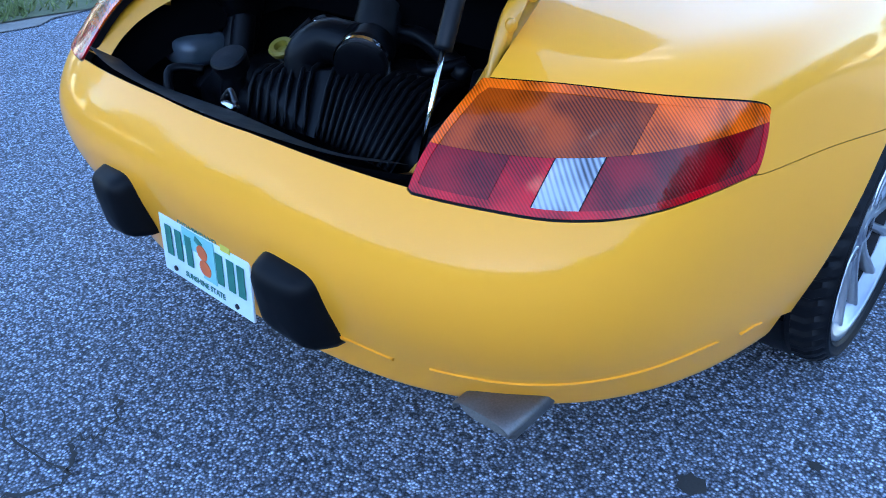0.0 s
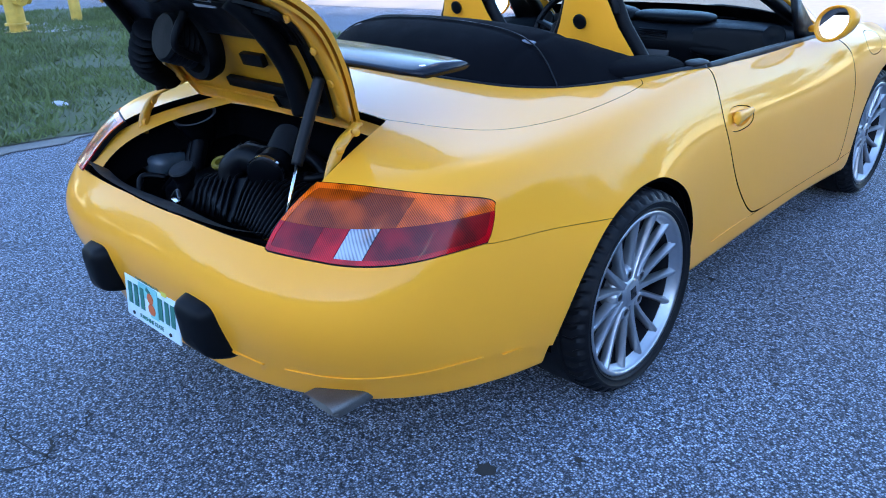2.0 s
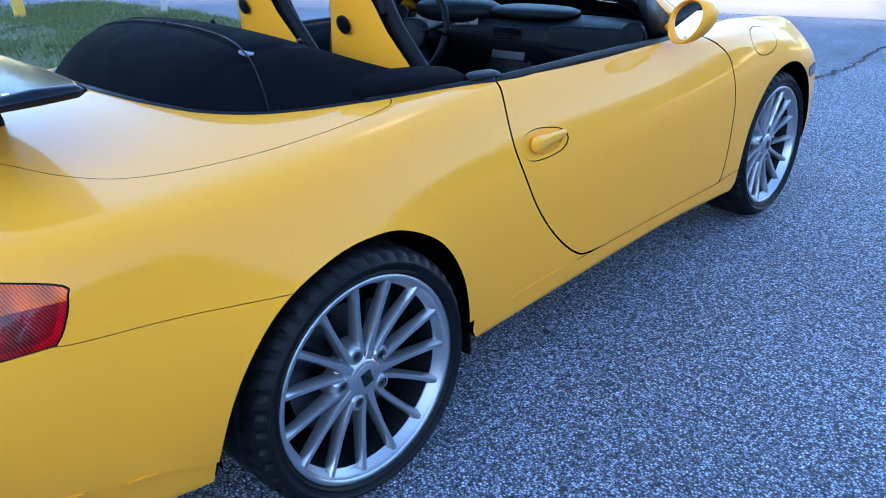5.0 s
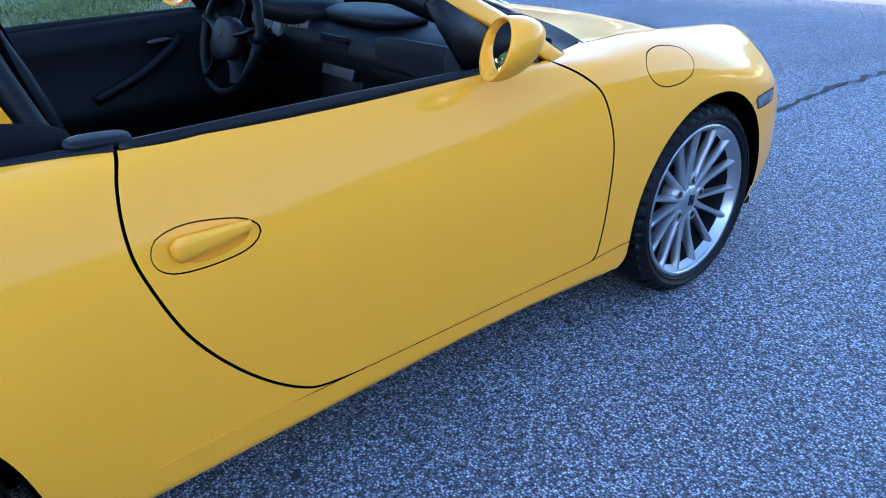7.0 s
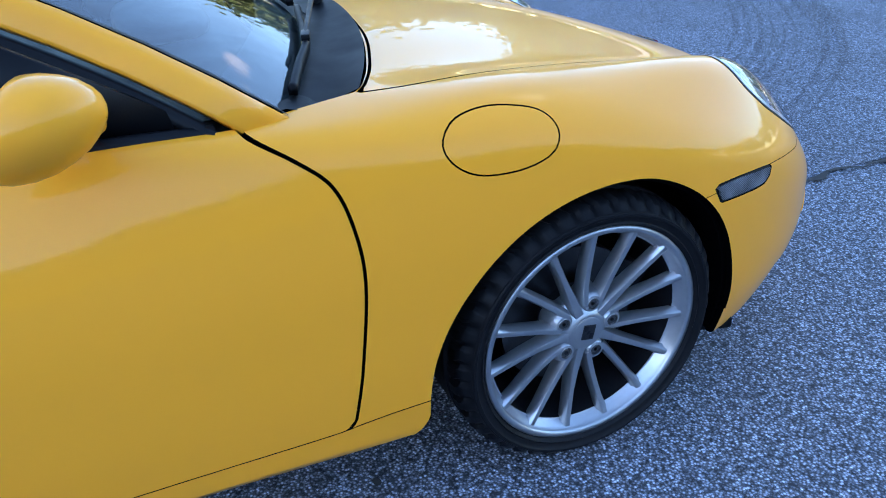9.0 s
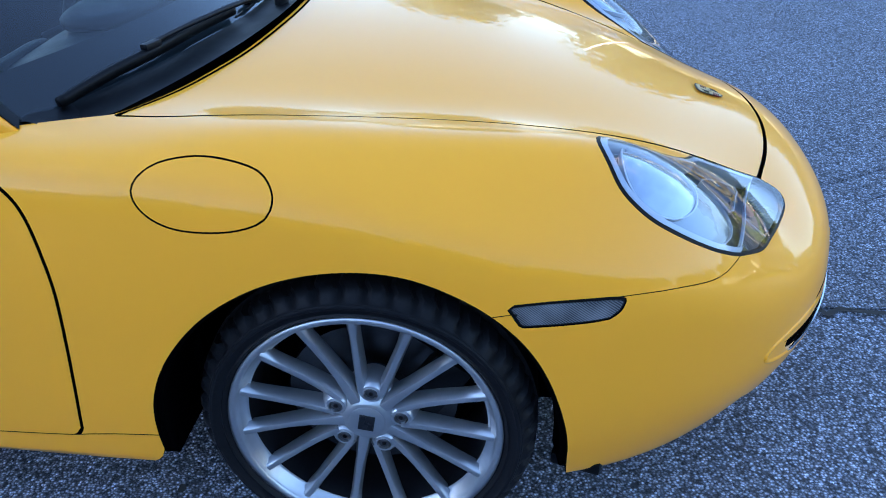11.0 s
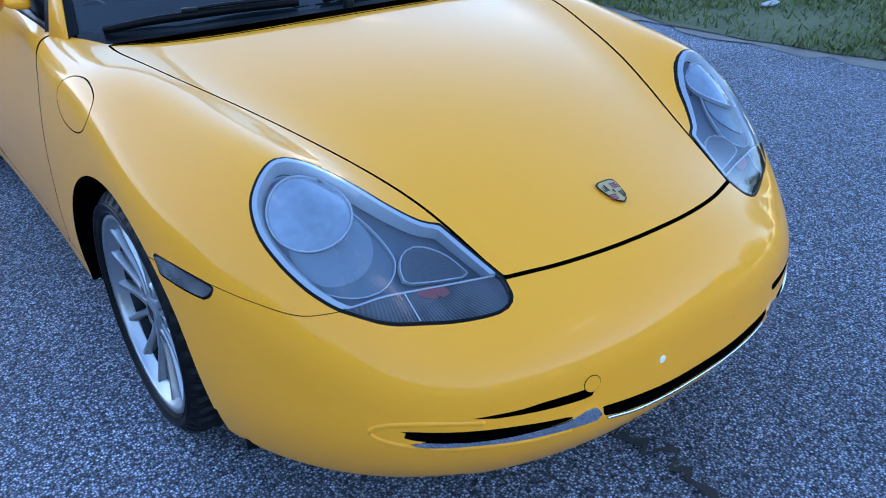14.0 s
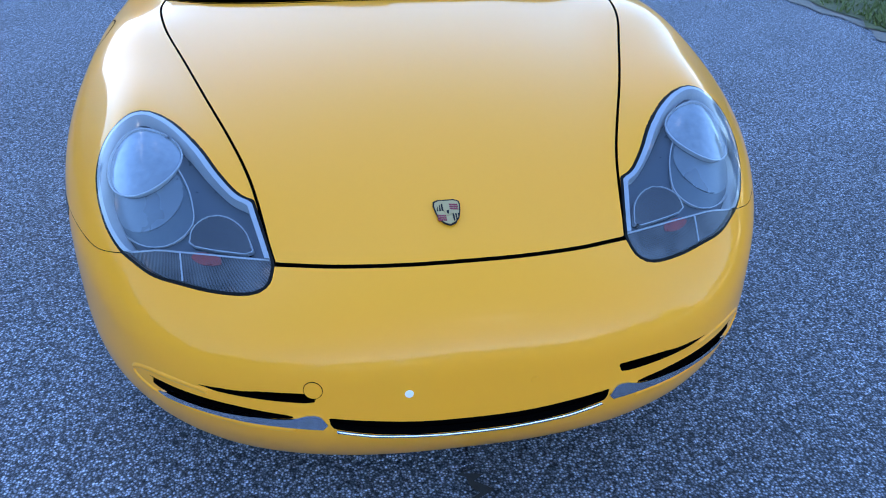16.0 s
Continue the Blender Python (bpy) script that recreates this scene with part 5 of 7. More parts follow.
tube("lid_hose", [(0.30, -0.93, lid_z(0.3, -0.93, 0.05)), (0.33, -0.85, lid_z(0.33, -0.85, 0.06)), (0.33, -0.72, lid_z(0.33, -0.72, 0.07)), (0.32, -0.60, lid_z(0.3, -0.6, 0.10))], 0.028, lid_plastic, lid, seg=12)
for x, y, w, h in ((0.10, -0.70, 0.10, 0.035), (0.24, -0.66, 0.03, 0.12), (0.03, -0.60, 0.30, 0.03)):
    box("lid_bracket", (w, h, 0.02), (x, y, lid_z(x, y, 0.035)), lid_plastic, lid, bevel=0.004)
label_mat = material("grey_label", (0.32, 0.33, 0.35), rough=0.4)
box("data_label", (0.10, 0.07, 0.002), (0.13, -0.92, lid_z(0.13, -0.92, 0.047)), label_mat, lid, rot=(22, 0, 0), bevel=0)
for i in range(7):
    box("label_line", (0.085, 0.003, 0.001), (0.13, -0.895 - 0.0085 * i, lid_z(0.13, -0.895 - 0.0085 * i, 0.0495)), lid_plastic, lid, rot=(22, 0, 0), bevel=0)
box("warning_label", (0.13, 0.06, 0.002), (-0.22, -0.92, lid_z(-0.22, -0.92, 0.047)), material("dark_label", (0.06, 0.065, 0.075), rough=0.35), lid, rot=(22, 0, 0), bevel=0)
for x in (0.42, -0.42):
    box("rubber_buffer", (0.02, 0.02, 0.025), (x, -0.97, lid_z(x, -0.97, 0.05)), seal, lid, bevel=0.006)

for s in (1, -1):
    rail = [(0.452 * s, -0.94, lid_z(0.45, -0.94, 0.032)), (0.470 * s, -0.84, lid_z(0.47, -0.84, 0.034)), (0.448 * s, -0.70, lid_z(0.45, -0.70, 0.038)), (0.405 * s, -0.56, lid_z(0.4, -0.56, 0.042))]
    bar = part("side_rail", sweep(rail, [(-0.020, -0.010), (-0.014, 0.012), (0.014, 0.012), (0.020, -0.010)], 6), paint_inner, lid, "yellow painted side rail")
    for y in (-0.88, -0.78, -0.68, -0.60):
        x = float(np.interp(y, [-0.94, -0.84, -0.70, -0.56], [0.452, 0.470, 0.448, 0.405]))
        lathe("rail_bolt", [(0, 0.011), (0.006, 0.010), (0.008, 0.0)], paint_inner, bar, at=(x * s, y, lid_z(x, y, 0.048)), axis=(0, 0, -1), seg=10)

# hinges and the gas strut
for s in (1, -1):
    hinge = part("lid_hinge", sweep([(0.478 * s, -0.795, 0.76), (0.478 * s, -0.775, 0.82), (0.470 * s, -0.735, 0.870), (0.452 * s, -0.66, 0.905)], lambda t: [(-0.004, -0.017 + 0.004 * t), (-0.004, 0.017 - 0.004 * t), (0.004, 0.017 - 0.004 * t), (0.004, -0.017 + 0.004 * t)], 6, up=(0, 1, 0.4)), paint_inner, car, "yellow painted lid hinge")
    for y, z in ((-0.782, 0.795), (-0.745, 0.858), (-0.69, 0.893)):
        lathe("hinge_bolt", [(-0.008, 0.011), (0.008, 0.011), (0.011, 0.006), (0.011, 0.0)], paint_inner, hinge, at=(0.474 * s, y, z), axis=(s, -0.4, 0), seg=12)
tube("gas_strut", [(0.42, -0.838, 0.83), (0.42, -0.79, 0.935), (0.42, -0.745, 1.03)], 0.015, trim_black, car, seg=14, label="black gas strut with a bright rod")
tube("strut_rod", [(0.42, -0.902, 0.66), (0.42, -0.838, 0.83)], 0.0045, chrome, car, seg=10)

# ---- rear spoiler blade ----
spoiler_mat = material("gloss_black_blade", (0.006, 0.008, 0.013), rough=0.22, coat=0.10, spec=0.15)
rings = []
for i in range(33):
    u = -1 + 2 * i / 32
    x = 0.575 * u
    w = 1 - 0.55 * max(0, abs(u) - 0.86) / 0.14
    y0, y1 = -0.355 + 0.02 * (1 - u * u) - 0.10 * max(0, abs(u) - 0.88), -0.565 - 0.02 * (1 - u * u) + 0.10 * max(0, abs(u) - 0.88)
    z = 1.020 + 0.010 * (1 - u * u)
    rings.append([(x, y1, z + 0.002), (x, y1 + 0.02, z + 0.011), (x, (y0 + y1) / 2, z + 0.018), (x, y0 - 0.02, z + 0.014), (x, y0, z + 0.004), (x, y0 - 0.02, z - 0.006), (x, (y0 + y1) / 2, z - 0.008), (x, y1 + 0.02, z - 0.008)])
blade = part("spoiler_blade", ring_loft(rings), spoiler_mat, car, "glossy black spoiler blade on two black posts")
for s in (1, -1):
    for y in (-0.42, -0.50):
        lathe("blade_bolt", [(0, 0.010), (0.004, 0.009), (0.005, 0.0)], chrome, blade, at=(0.53 * s, y, 1.032), seg=16)
    box("blade_post", (0.05, 0.10, 0.14), (0.12 * s, -0.46, 0.945), trim_black, blade, rot=(12, 0, 0), bevel=0.02)


# ---- front details ----
def on_nose(x, z, off=0.0):
    """The skin's point at (x, z) on the nose, with its outward direction."""
    lo, hi = 2.5, 3.6
    for _ in range(40):
        mid = (lo + hi) / 2
        lo, hi = (mid, hi) if shape(np.array([[x, mid, z]]))[0] < 0 else (lo, mid)
    p = np.array([[x, lo, z]])
    n = normals(p)[0]
    return Vector(p[0] + off * n), Vector(n)


for s in (1, -1):
    pts = []
    for x, z in ((0.50, 0.4045), (0.57, 0.4065), (0.622, 0.402), (0.652, 0.392), (0.664, 0.378), (0.654, 0.362), (0.62, 0.3505), (0.55, 0.345), (0.44, 0.345), (0.34, 0.347)):
        q, m = on_nose(x, z, -0.0045)
        pts.append(Vector((q.x * s, q.y, q.z)))
    tube("intake_rim", pts, 0.0075, paint, car, label="rounded yellow rim round the intake")
p, n = on_nose(0.301, 0.444, -0.004)
lathe("tow_cover", [(0, 0.0175), (0.0052, 0.0172), (0.0056, 0.0)], paint, car, at=p, axis=n, seg=36, label="round yellow tow hook cover")
lathe("cover_gap", [(0, 0.0186), (0.0042, 0.0186), (0.0043, 0.0)], dark, car, at=p, axis=n, seg=36)
p, n = on_nose(0.125, 0.434, -0.001)
lathe("white_plug", [(0, 0.0085), (0.002, 0.008), (0.0028, 0.0)], material("white_plastic", (0.75, 0.75, 0.75), rough=0.4), car, at=p, axis=n, seg=20)
p, n = on_nose(-0.116, 0.437, -0.001)
lathe("yellow_plug", [(0, 0.008), (0.0018, 0.0075), (0.0022, 0.0)], paint, car, at=p, axis=n, seg=20)

bead = [on_nose(x, float(np.interp(x, [0, 0.07, 0.19, 0.262], [0.3275, 0.3285, 0.338, 0.352])), 0.002)[0] for x in np.linspace(0, 0.262, 13)]
tube("intake_trim", [Vector((-q.x, q.y, q.z)) for q in reversed(bead[1:])] + bead, 0.0034, chrome, car, per=2, seg=8, label="bright grey intake trim")

# bonnet badge: a plain enamel shield
badge_z = lambda y: float(MIDLINE(y))
slope = math.degrees(math.atan2(badge_z(3.075) - badge_z(3.125), 0.05))
BADGE = pose(0.010, 3.105, badge_z(3.10) + 0.0015, -slope, 0, 0) @ Matrix.Diagonal((1.28, 1.28, 1.0, 1))


def shield(scale):
    half = [(0.0, 0.5), (0.30, 0.5), (0.47, 0.44), (0.50, 0.30), (0.46, 0.05), (0.38, -0.20), (0.22, -0.40), (0.0, -0.5)]
    return [(x * 0.044 * scale, -y * 0.056 * scale) for x, y in half + [(-x, y) for x, y in half[-2:0:-1]]]


def badge_piece(name, pts, lift, mat, parent):
    bm = ring_loft([[BADGE @ Vector((x, y, 0)) for x, y in pts], [BADGE @ Vector((x, y, lift)) for x, y in pts]])
    return part(name, bm, mat, parent, smooth=False)


gold = material("pale_gold", (0.42, 0.30, 0.13), rough=0.5, metal=0.2)
badge = badge_piece("badge", shield(1.0), 0.0018, trim_black, car)
tagged(badge, "small shield badge in pale gold, red and black enamel")
badge_piece("badge_face", shield(0.90), 0.0024, gold, badge)
enamel = material("red_enamel", (0.22, 0.010, 0.02), rough=0.25, coat=0.6)
for sx, sy in ((1, -1), (-1, 1)):
    for k in range(3):
        x0 = 0.0065 + 0.0042 * k
        badge_piece("black_stripe", [(sx * x0, sy * 0.0035), (sx * (x0 + 0.0026), sy * 0.0035), (sx * (x0 + 0.0024 - 0.001 * k), sy * (0.0185 - 0.002 * k)), (sx * x0, sy * (0.019 - 0.002 * k))], 0.0030, trim_black, badge)
for sx, sy in ((-1, -1), (1, 1)):
    for k in range(3):
        badge_piece("red_stripe", [(sx * 0.004, sy * (0.006 + 0.0045 * k)), (sx * 0.018, sy * (0.004 + 0.0045 * k)), (sx * 0.017, sy * (0.0075 + 0.0045 * k)), (sx * 0.004, sy * (0.009 + 0.0045 * k))], 0.0030, enamel, badge)
badge_piece("centre_field", [(-0.0055, -0.006), (0.0055, -0.006), (0.005, 0.004), (0, 0.008), (-0.005, 0.004)], 0.0034, gold, badge)
badge_piece("centre_mark", [(-0.002, -0.004), (0.002, -0.003), (0.0015, 0.003), (-0.001, 0.004)], 0.0039, trim_black, badge)

# door handles: a dished bowl in the skin with a shelf-like grip over it
for s in (1, -1):
    mid = BOWL_LINE.mean(0)
    dish = []
    for k, depth in ((1.03, -0.002), (0.97, -0.005), (0.85, -0.011), (0.65, -0.015), (0.35, -0.016), (0.03, -0.016)):
        dish.append([on_skin(*(mid + (q - mid) * k), s, depth)[0] for q in BOWL_LINE])
    part("handle_bowl", ring_loft(dish, cap=False), paint, car, "dished yellow bowl behind the door handle")
    rings = []
    for i in range(17):
        u = i / 16
        q, nn = on_skin(0.664 + 0.160 * u, 0.716 + 0.006 * u, s, 0.0)
        fat = (1 - (1 - min(u / 0.12 + 0.05, 1)) ** 2) ** 0.5 * (1 - 0.15 * max(u - 0.9, 0) / 0.1)
        h = (1.35 - 0.80 * u) * max(fat, 0.15)
        o = 0.0245 * max(fat, 0.08) * (1 - 0.35 * u)
        rings.append([q + nn * (a * o) + Vector((0, 0, b * h)) for a, b in ((-0.1, 0.020), (0.42, 0.0205), (0.78, 0.0155), (0.97, 0.005), (1.0, -0.008), (0.93, -0.0165), (0.72, -0.0185), (0.45, -0.012), (0.25, 0.004), (-0.1, 0.012))])
    part("door_handle", ring_loft(rings), paint, car, "yellow pull handle in an oval recess")

# black belt mouldings along the cockpit opening
for s in (1, -1):
    for a, b in ((0.648, 1.70), (0.26, 0.640)):
        pts = []
        for i in range(9):
            y = a + (b - a) * i / 8
            x = float(np.interp(y, [0.253, 0.64, 0.85, 1.1, 1.47, 1.72], [0.660, 0.752, 0.761, 0.763, 0.762, 0.757]))
            z = float(MIDLINE(y) - CAMBER(y) * (x / 0.7) ** 2)
            pts.append(((x - 0.010) * s, y, z - 0.006))
        part("belt_moulding", sweep(pts, [(-0.014, -0.02), (-0.014, 0.006), (-0.008, 0.014), (0.006, 0.016), (0.013, 0.006), (0.013, -0.02)], 4), trim_black, car, "black rubber belt moulding")
    edge = [(0.657, 0.253), (0.62, 0.14), (0.567, 0.031), (0.50, -0.04), (0.427, -0.085), (0.32, -0.118), (0.22, -0.138), (0.1, -0.148), (0.0, -0.150)]
    pts = [((x - 0.008) * s, y + 0.008, float(MIDLINE(y) - CAMBER(y) * (x / 0.7) ** 2) - 0.004) for x, y in edge]
    part("roof_cover_seal", sweep(pts, [(-0.012, -0.02), (-0.012, 0.008), (0.012, 0.008), (0.012, -0.02)], 4), trim_black, car)
    pillow("belt_clip", (0.722 * s, 0.622, 0.902), (0.048, 0.115, 0.026), trim_black, car, rot=(-2, 10 * s, -7 * s), power=3.2)

# ---- folded soft-top cover ----
COVER = outline(mirrored([(0, 0.40), (0.30, 0.42), (0.50, 0.46), (0.70, 0.62), (0.742, 0.64), (0.648, 0.258), (0.558, 0.038), (0.42, -0.077), (0.22, -0.130), (0, -0.142)]), 8, (3, 4, 14, 15))
gx, gy = np.meshgrid(np.linspace(-0.76, 0.76, 110), np.linspace(-0.16, 0.66, 70))
gv = np.stack([gx.ravel(), gy.ravel(), np.zeros(gx.size)], 1)
gi = np.arange(gx.size).reshape(gx.shape)
a, b, c, d = gi[:-1, :-1].ravel(), gi[:-1, 1:].ravel(), gi[1:, 1:].ravel(), gi[1:, :-1].ravel()
cv, cf = clip((gv, np.concatenate([np.stack([a, b, c], 1), np.stack([a, c, d], 1)])), from_top(COVER))
dist = np.maximum(inside(COVER, cv[:, :2]), 0)
rim_z = MIDLINE(cv[:, 1]) - CAMBER(cv[:, 1]) * (cv[:, 0] / 0.7) ** 2
rise = 0.130 * (1 - np.exp(-(dist / 0.095) ** 1.15)) * np.clip(1.15 - 0.9 * np.maximum(cv[:, 1] - 0.12, 0) / 0.4, 0.25, 1.0)
fold = 0.006 * np.exp(-((np.abs(cv[:, 0]) - 0.43 - 0.10 * (cv[:, 1] - 0.1)) / 0.012) ** 2)
crease = 0.008 * np.exp(-((cv[:, 1] - 0.10 + 0.25 * (np.abs(cv[:, 0])) ** 3) / 0.012) ** 2)
cv[:, 2] = rim_z + rise - fold * (rise > 0.02) - crease * (dist > 0.06) - 0.004
me = bpy.data.meshes.new("roof_cover")
me.from_pydata(cv.tolist(), [], cf.tolist())
me.materials.append(cloth)
me.polygons.foreach_set("use_smooth", [True] * len(cf))
cover = new("roof_cover", me)
cover.parent = car
tagged(cover, "black cloth cover over the folded soft top")
for s in (1, -1):
    seam = []
    for t in np.linspace(0, 1, 14):
        x, y = 0.005 + 0.56 * t, 0.106 - 0.065 * t ** 4
        dd = max(float(inside(COVER, np.array([[x, y]]))[0]), 0)
        z = float(MIDLINE(y) - CAMBER(y) * (x / 0.7) ** 2) + 0.130 * (1 - math.exp(-(dd / 0.095) ** 1.15))
        seam.append((x * s, y, z - 0.002))
    tube("cover_piping", seam, 0.0024, trim_black, cover, per=3, seg=6)
    pillow("cover_button", (0.405 * s, 0.10, 1.012), (0.05, 0.035, 0.012), material("grey_button", (0.16, 0.17, 0.20), rough=0.4), cover, rot=(0, 8 * s, 0), power=2.4)
    pillow("cover_shoulder", (0.63 * s, 0.42, 0.902), (0.13, 0.36, 0.075), cloth, cover, rot=(-3, 10 * s, -14 * s), power=3)

# ---- windscreen ----
def arc(x0, y0, z0, bow, n=13):
    """Points across the car, bowed forward by bow."""
    return [Vector((x0 * u, y0 + bow * (1 - u * u), z0 + 0.02 * (1 - u * u))) for u in np.linspace(-1, 1, n)]


low, high = arc(0.722, 1.808, 0.872, 0.205, 17), arc(0.545, 1.02, 1.262, 0.10, 17)
rows = []
for t in np.linspace(0, 1, 9):
    rows.append([l.lerp(h, t) + Vector((0, 0.10 * t * (1 - t), 0.13 * t * (1 - t))) for l, h in zip(low, high)])
glass = part("windscreen", ring_loft(rows, cap=False, loop=False), screen_glass, car, "clear raked windscreen")
glass.visible_shadow = False
part("windscreen_border", ring_loft([[p + Vector((0, -0.003, -0.004)) for p in r] for r in rows[:2]], cap=False, loop=False), trim_black, glass)
for s in (1, -1):
    pil = [Vector((p[-1].x * s, p[-1].y, p[-1].z)) for p in rows]
    rings, under, edge = [], [], []
    for k, p in enumerate(pil):
        u = max(0.0, 1 - k / 8 / 0.35)
        i_edge = p + Vector(((0.003 + 0.012 * u) * s, -0.008 + 0.024 * u, 0.012 - 0.015 * u))
        o_edge = p + Vector(((0.024 + 0.024 * u) * s, -0.032 - 0.028 * u, -0.032 + 0.022 * u))
        crest = i_edge.lerp(o_edge, 0.42) + Vector((0.005 * s, 0.002, 0.005)) * (1 - 0.9 * u * u)
        rings.append([i_edge + Vector((-0.006 * s, 0, -0.016)), i_edge + Vector((-0.001 * s, 0, -0.003)), i_edge.lerp(crest, 0.12) + Vector((0, 0, 0.001)), crest, o_edge.lerp(crest, 0.15) + Vector((0.001 * s, 0, 0)), o_edge, o_edge + Vector((-0.012 * s, -0.004, -0.006)), o_edge + Vector((-0.02 * s, 0.012, 0.0))])
        edge.append([i_edge + Vector((0, 0, 0.001)), p + Vector((-0.008 * s, 0.005, 0.006)), p + Vector((-0.016 * s, 0.006, 0.003)), p + Vector((-0.016 * s, 0.004, -0.002))])
        under.append(o_edge + Vector((-0.022 * s, -0.026, -0.014)))
    part("windscreen_pillar", ring_loft(rings), paint, car, "slim yellow windscreen pillar")
    part("screen_seal", ring_loft(edge, cap=False, loop=False), seal, car, "black rubber edge of the windscreen")
    part("pillar_seal", sweep(under, lambda t: [(-0.022, -0.026), (-0.026, 0.010), (0.024, 0.010), (0.020, -0.026)], 4), trim_black, car)
    part("quarter_frame", ring_loft([[Vector((x * s, y, z)) for y, z in ((1.70, 0.872), (1.47, 0.885), (1.36, 1.05), (1.40, 1.06))] for x in (0.742, 0.725)]), trim_black, car)
part("windscreen_header", sweep([(-0.56, 1.0, 1.262), (-0.3, 1.065, 1.278), (0, 1.10, 1.283), (0.3, 1.065, 1.278), (0.56, 1.0, 1.262)], [(-0.035, -0.018), (-0.03, 0.018), (0.03, 0.018), (0.035, -0.018)]), trim_black, car)
pillow("rear_view_mirror", (0.02, 1.10, 1.185), (0.24, 0.04, 0.07), trim_black, car, rot=(0, 0, 12), power=3, label="black rear-view mirror on the windscreen")
box("mirror_face", (0.22, 0.003, 0.055), (0.016, 1.078, 1.185), material("mirror_glass", (0.9, 0.9, 0.9), rough=0.02, metal=1), car, rot=(0, 0, 12), bevel=0.001)

# cowl below the screen and the wipers
cw = []
for t in np.linspace(0, 1, 6):
    cw.append([Vector((x, 2.114 - 0.155 * (abs(x) / 0.68) ** 2.2 - (0.24 - 0.12 * abs(x)) * t, float(MIDLINE(2.0) - CAMBER(2.0) * (x / 0.7) ** 2) + 0.004 + 0.012 * (abs(x) / 0.62) ** 2 - 0.012 * math.sin(math.pi * min(t * 1.3, 1)) - 0.006 * t)) for x in np.linspace(-0.665, 0.665, 41)])
part("cowl_panel", ring_loft(cw, cap=False, loop=False), seal, car, "black plastic cowl panel below the windscreen")
for i in range(9):
    box("cowl_slat", (0.05, 0.004, 0.004), (-0.42 + 0.07 * i, 2.02 - 0.05 * abs(-0.42 + 0.07 * i), 0.905), seal, car, bevel=0.001)


def wiper(outer, middle, inner, pivot):
    """A wiper parked low on the glass: pivot, cranked arm, and a slim blade in its clip."""
    o, m, n, p = (Vector(k) for k in (outer, middle, inner, pivot))
    arm = tube("wiper_arm", [p + Vector((0, 0, 0.012)), p.lerp(m, 0.3) + Vector((0, 0, 0.026)), p.lerp(m, 0.75) + Vector((0, 0, 0.022)), m + Vector((0, 0, 0.014))], lambda t: 0.0075 - 0.003 * t, trim_black, car, seg=8, label="black wiper arm with a long blade")
    part("wiper_blade", sweep([o, o.lerp(m, 0.5) + Vector((0, 0, 0.003)), m, m.lerp(n, 0.5) + Vector((0, 0, 0.002)), n], lambda t: [(-0.007, -0.012), (-0.008, 0.002), (-0.004, 0.006 + 0.004 * math.sin(math.pi * t)), (0.004, 0.006 + 0.004 * math.sin(math.pi * t)), (0.008, 0.002), (0.007, -0.012)], 6), seal, arm)
    box("blade_clip", (0.045, 0.018, 0.014), tuple(m + Vector((0, 0, 0.012))), trim_black, arm, rot=(0, 0, math.degrees(math.atan2(n.y - o.y, n.x - o.x))), bevel=0.004)
    lathe("wiper_pivot", [(-0.012, 0.017), (0.008, 0.016), (0.014, 0.010), (0.015, 0)], trim_black, arm, at=tuple(p), seg=16)
    return arm


wiper((0.653, 1.852, 0.888), (0.44, 1.938, 0.912), (0.14, 2.000, 0.918), (0.02, 2.078, 0.910))
wiper((0.06, 2.005, 0.918), (-0.22, 1.995, 0.918), (-0.50, 1.925, 0.906), (-0.58, 1.975, 0.892))

# ---- door mirrors ----
mirror_mat = material("mirror_silver", (0.9, 0.9, 0.9), rough=0.015, metal=1.0)
for s in (1, -1):
    c = Vector((0.886 * s, 1.478, 0.957))
    turned = Matrix.Rotation(radians(-24 * s), 3, "Z")
    rings = []
    for y, k in ((-0.036, 0.88), (-0.042, 0.95), (-0.038, 1.0), (-0.020, 1.02), (0.002, 0.98), (0.024, 0.88), (0.043, 0.72), (0.057, 0.54), (0.066, 0.34), (0.071, 0.16), (0.073, 0.02)):
        ring = []
        for i in range(36):
            a = 2 * math.pi * i / 36
            ca, sa = math.cos(a), math.sin(a)
            q = (abs(ca) ** 2.2 + abs(sa) ** 2.2) ** (1 / 2.2)
            lean = 0.30 * max(-sa, 0)
            zl = 0.068 * k * sa / q + 0.012 * ca * k + 0.008 * (1 - k)
            ring.append(c + turned @ Vector((0.084 * k * (ca / q * (1 - 0.45 * lean) - 0.15 * lean) * s - (0.018 * (1 - k) + 0.15 * zl) * s, y + 0.34 * zl, zl)))
        rings.append(ring)
    m = part("door_mirror", ring_loft(rings, cap=False), paint, car, "rounded yellow door mirror")
    rim = []
    for p in rings[0]:
        q = turned.inverted() @ (p - c)
        rim.append(c + turned @ Vector((q.x, q.y + 0.022 + 0.16 * q.x * s - 0.10 * q.z, q.z)))
    bm = bmesh.new()
    bm.faces.new([bm.verts.new(q) for q in rim])
    part("mirror_glass", bm, mirror_mat, m, smooth=False)
    part("mirror_inner", ring_loft([rings[0], rim], cap=False), paint, m)
    pillow("mirror_foot", (0.788 * s, 1.532, 0.926), (0.075, 0.040, 0.034), paint, m, rot=(0, -12 * s, 0), power=2.6)

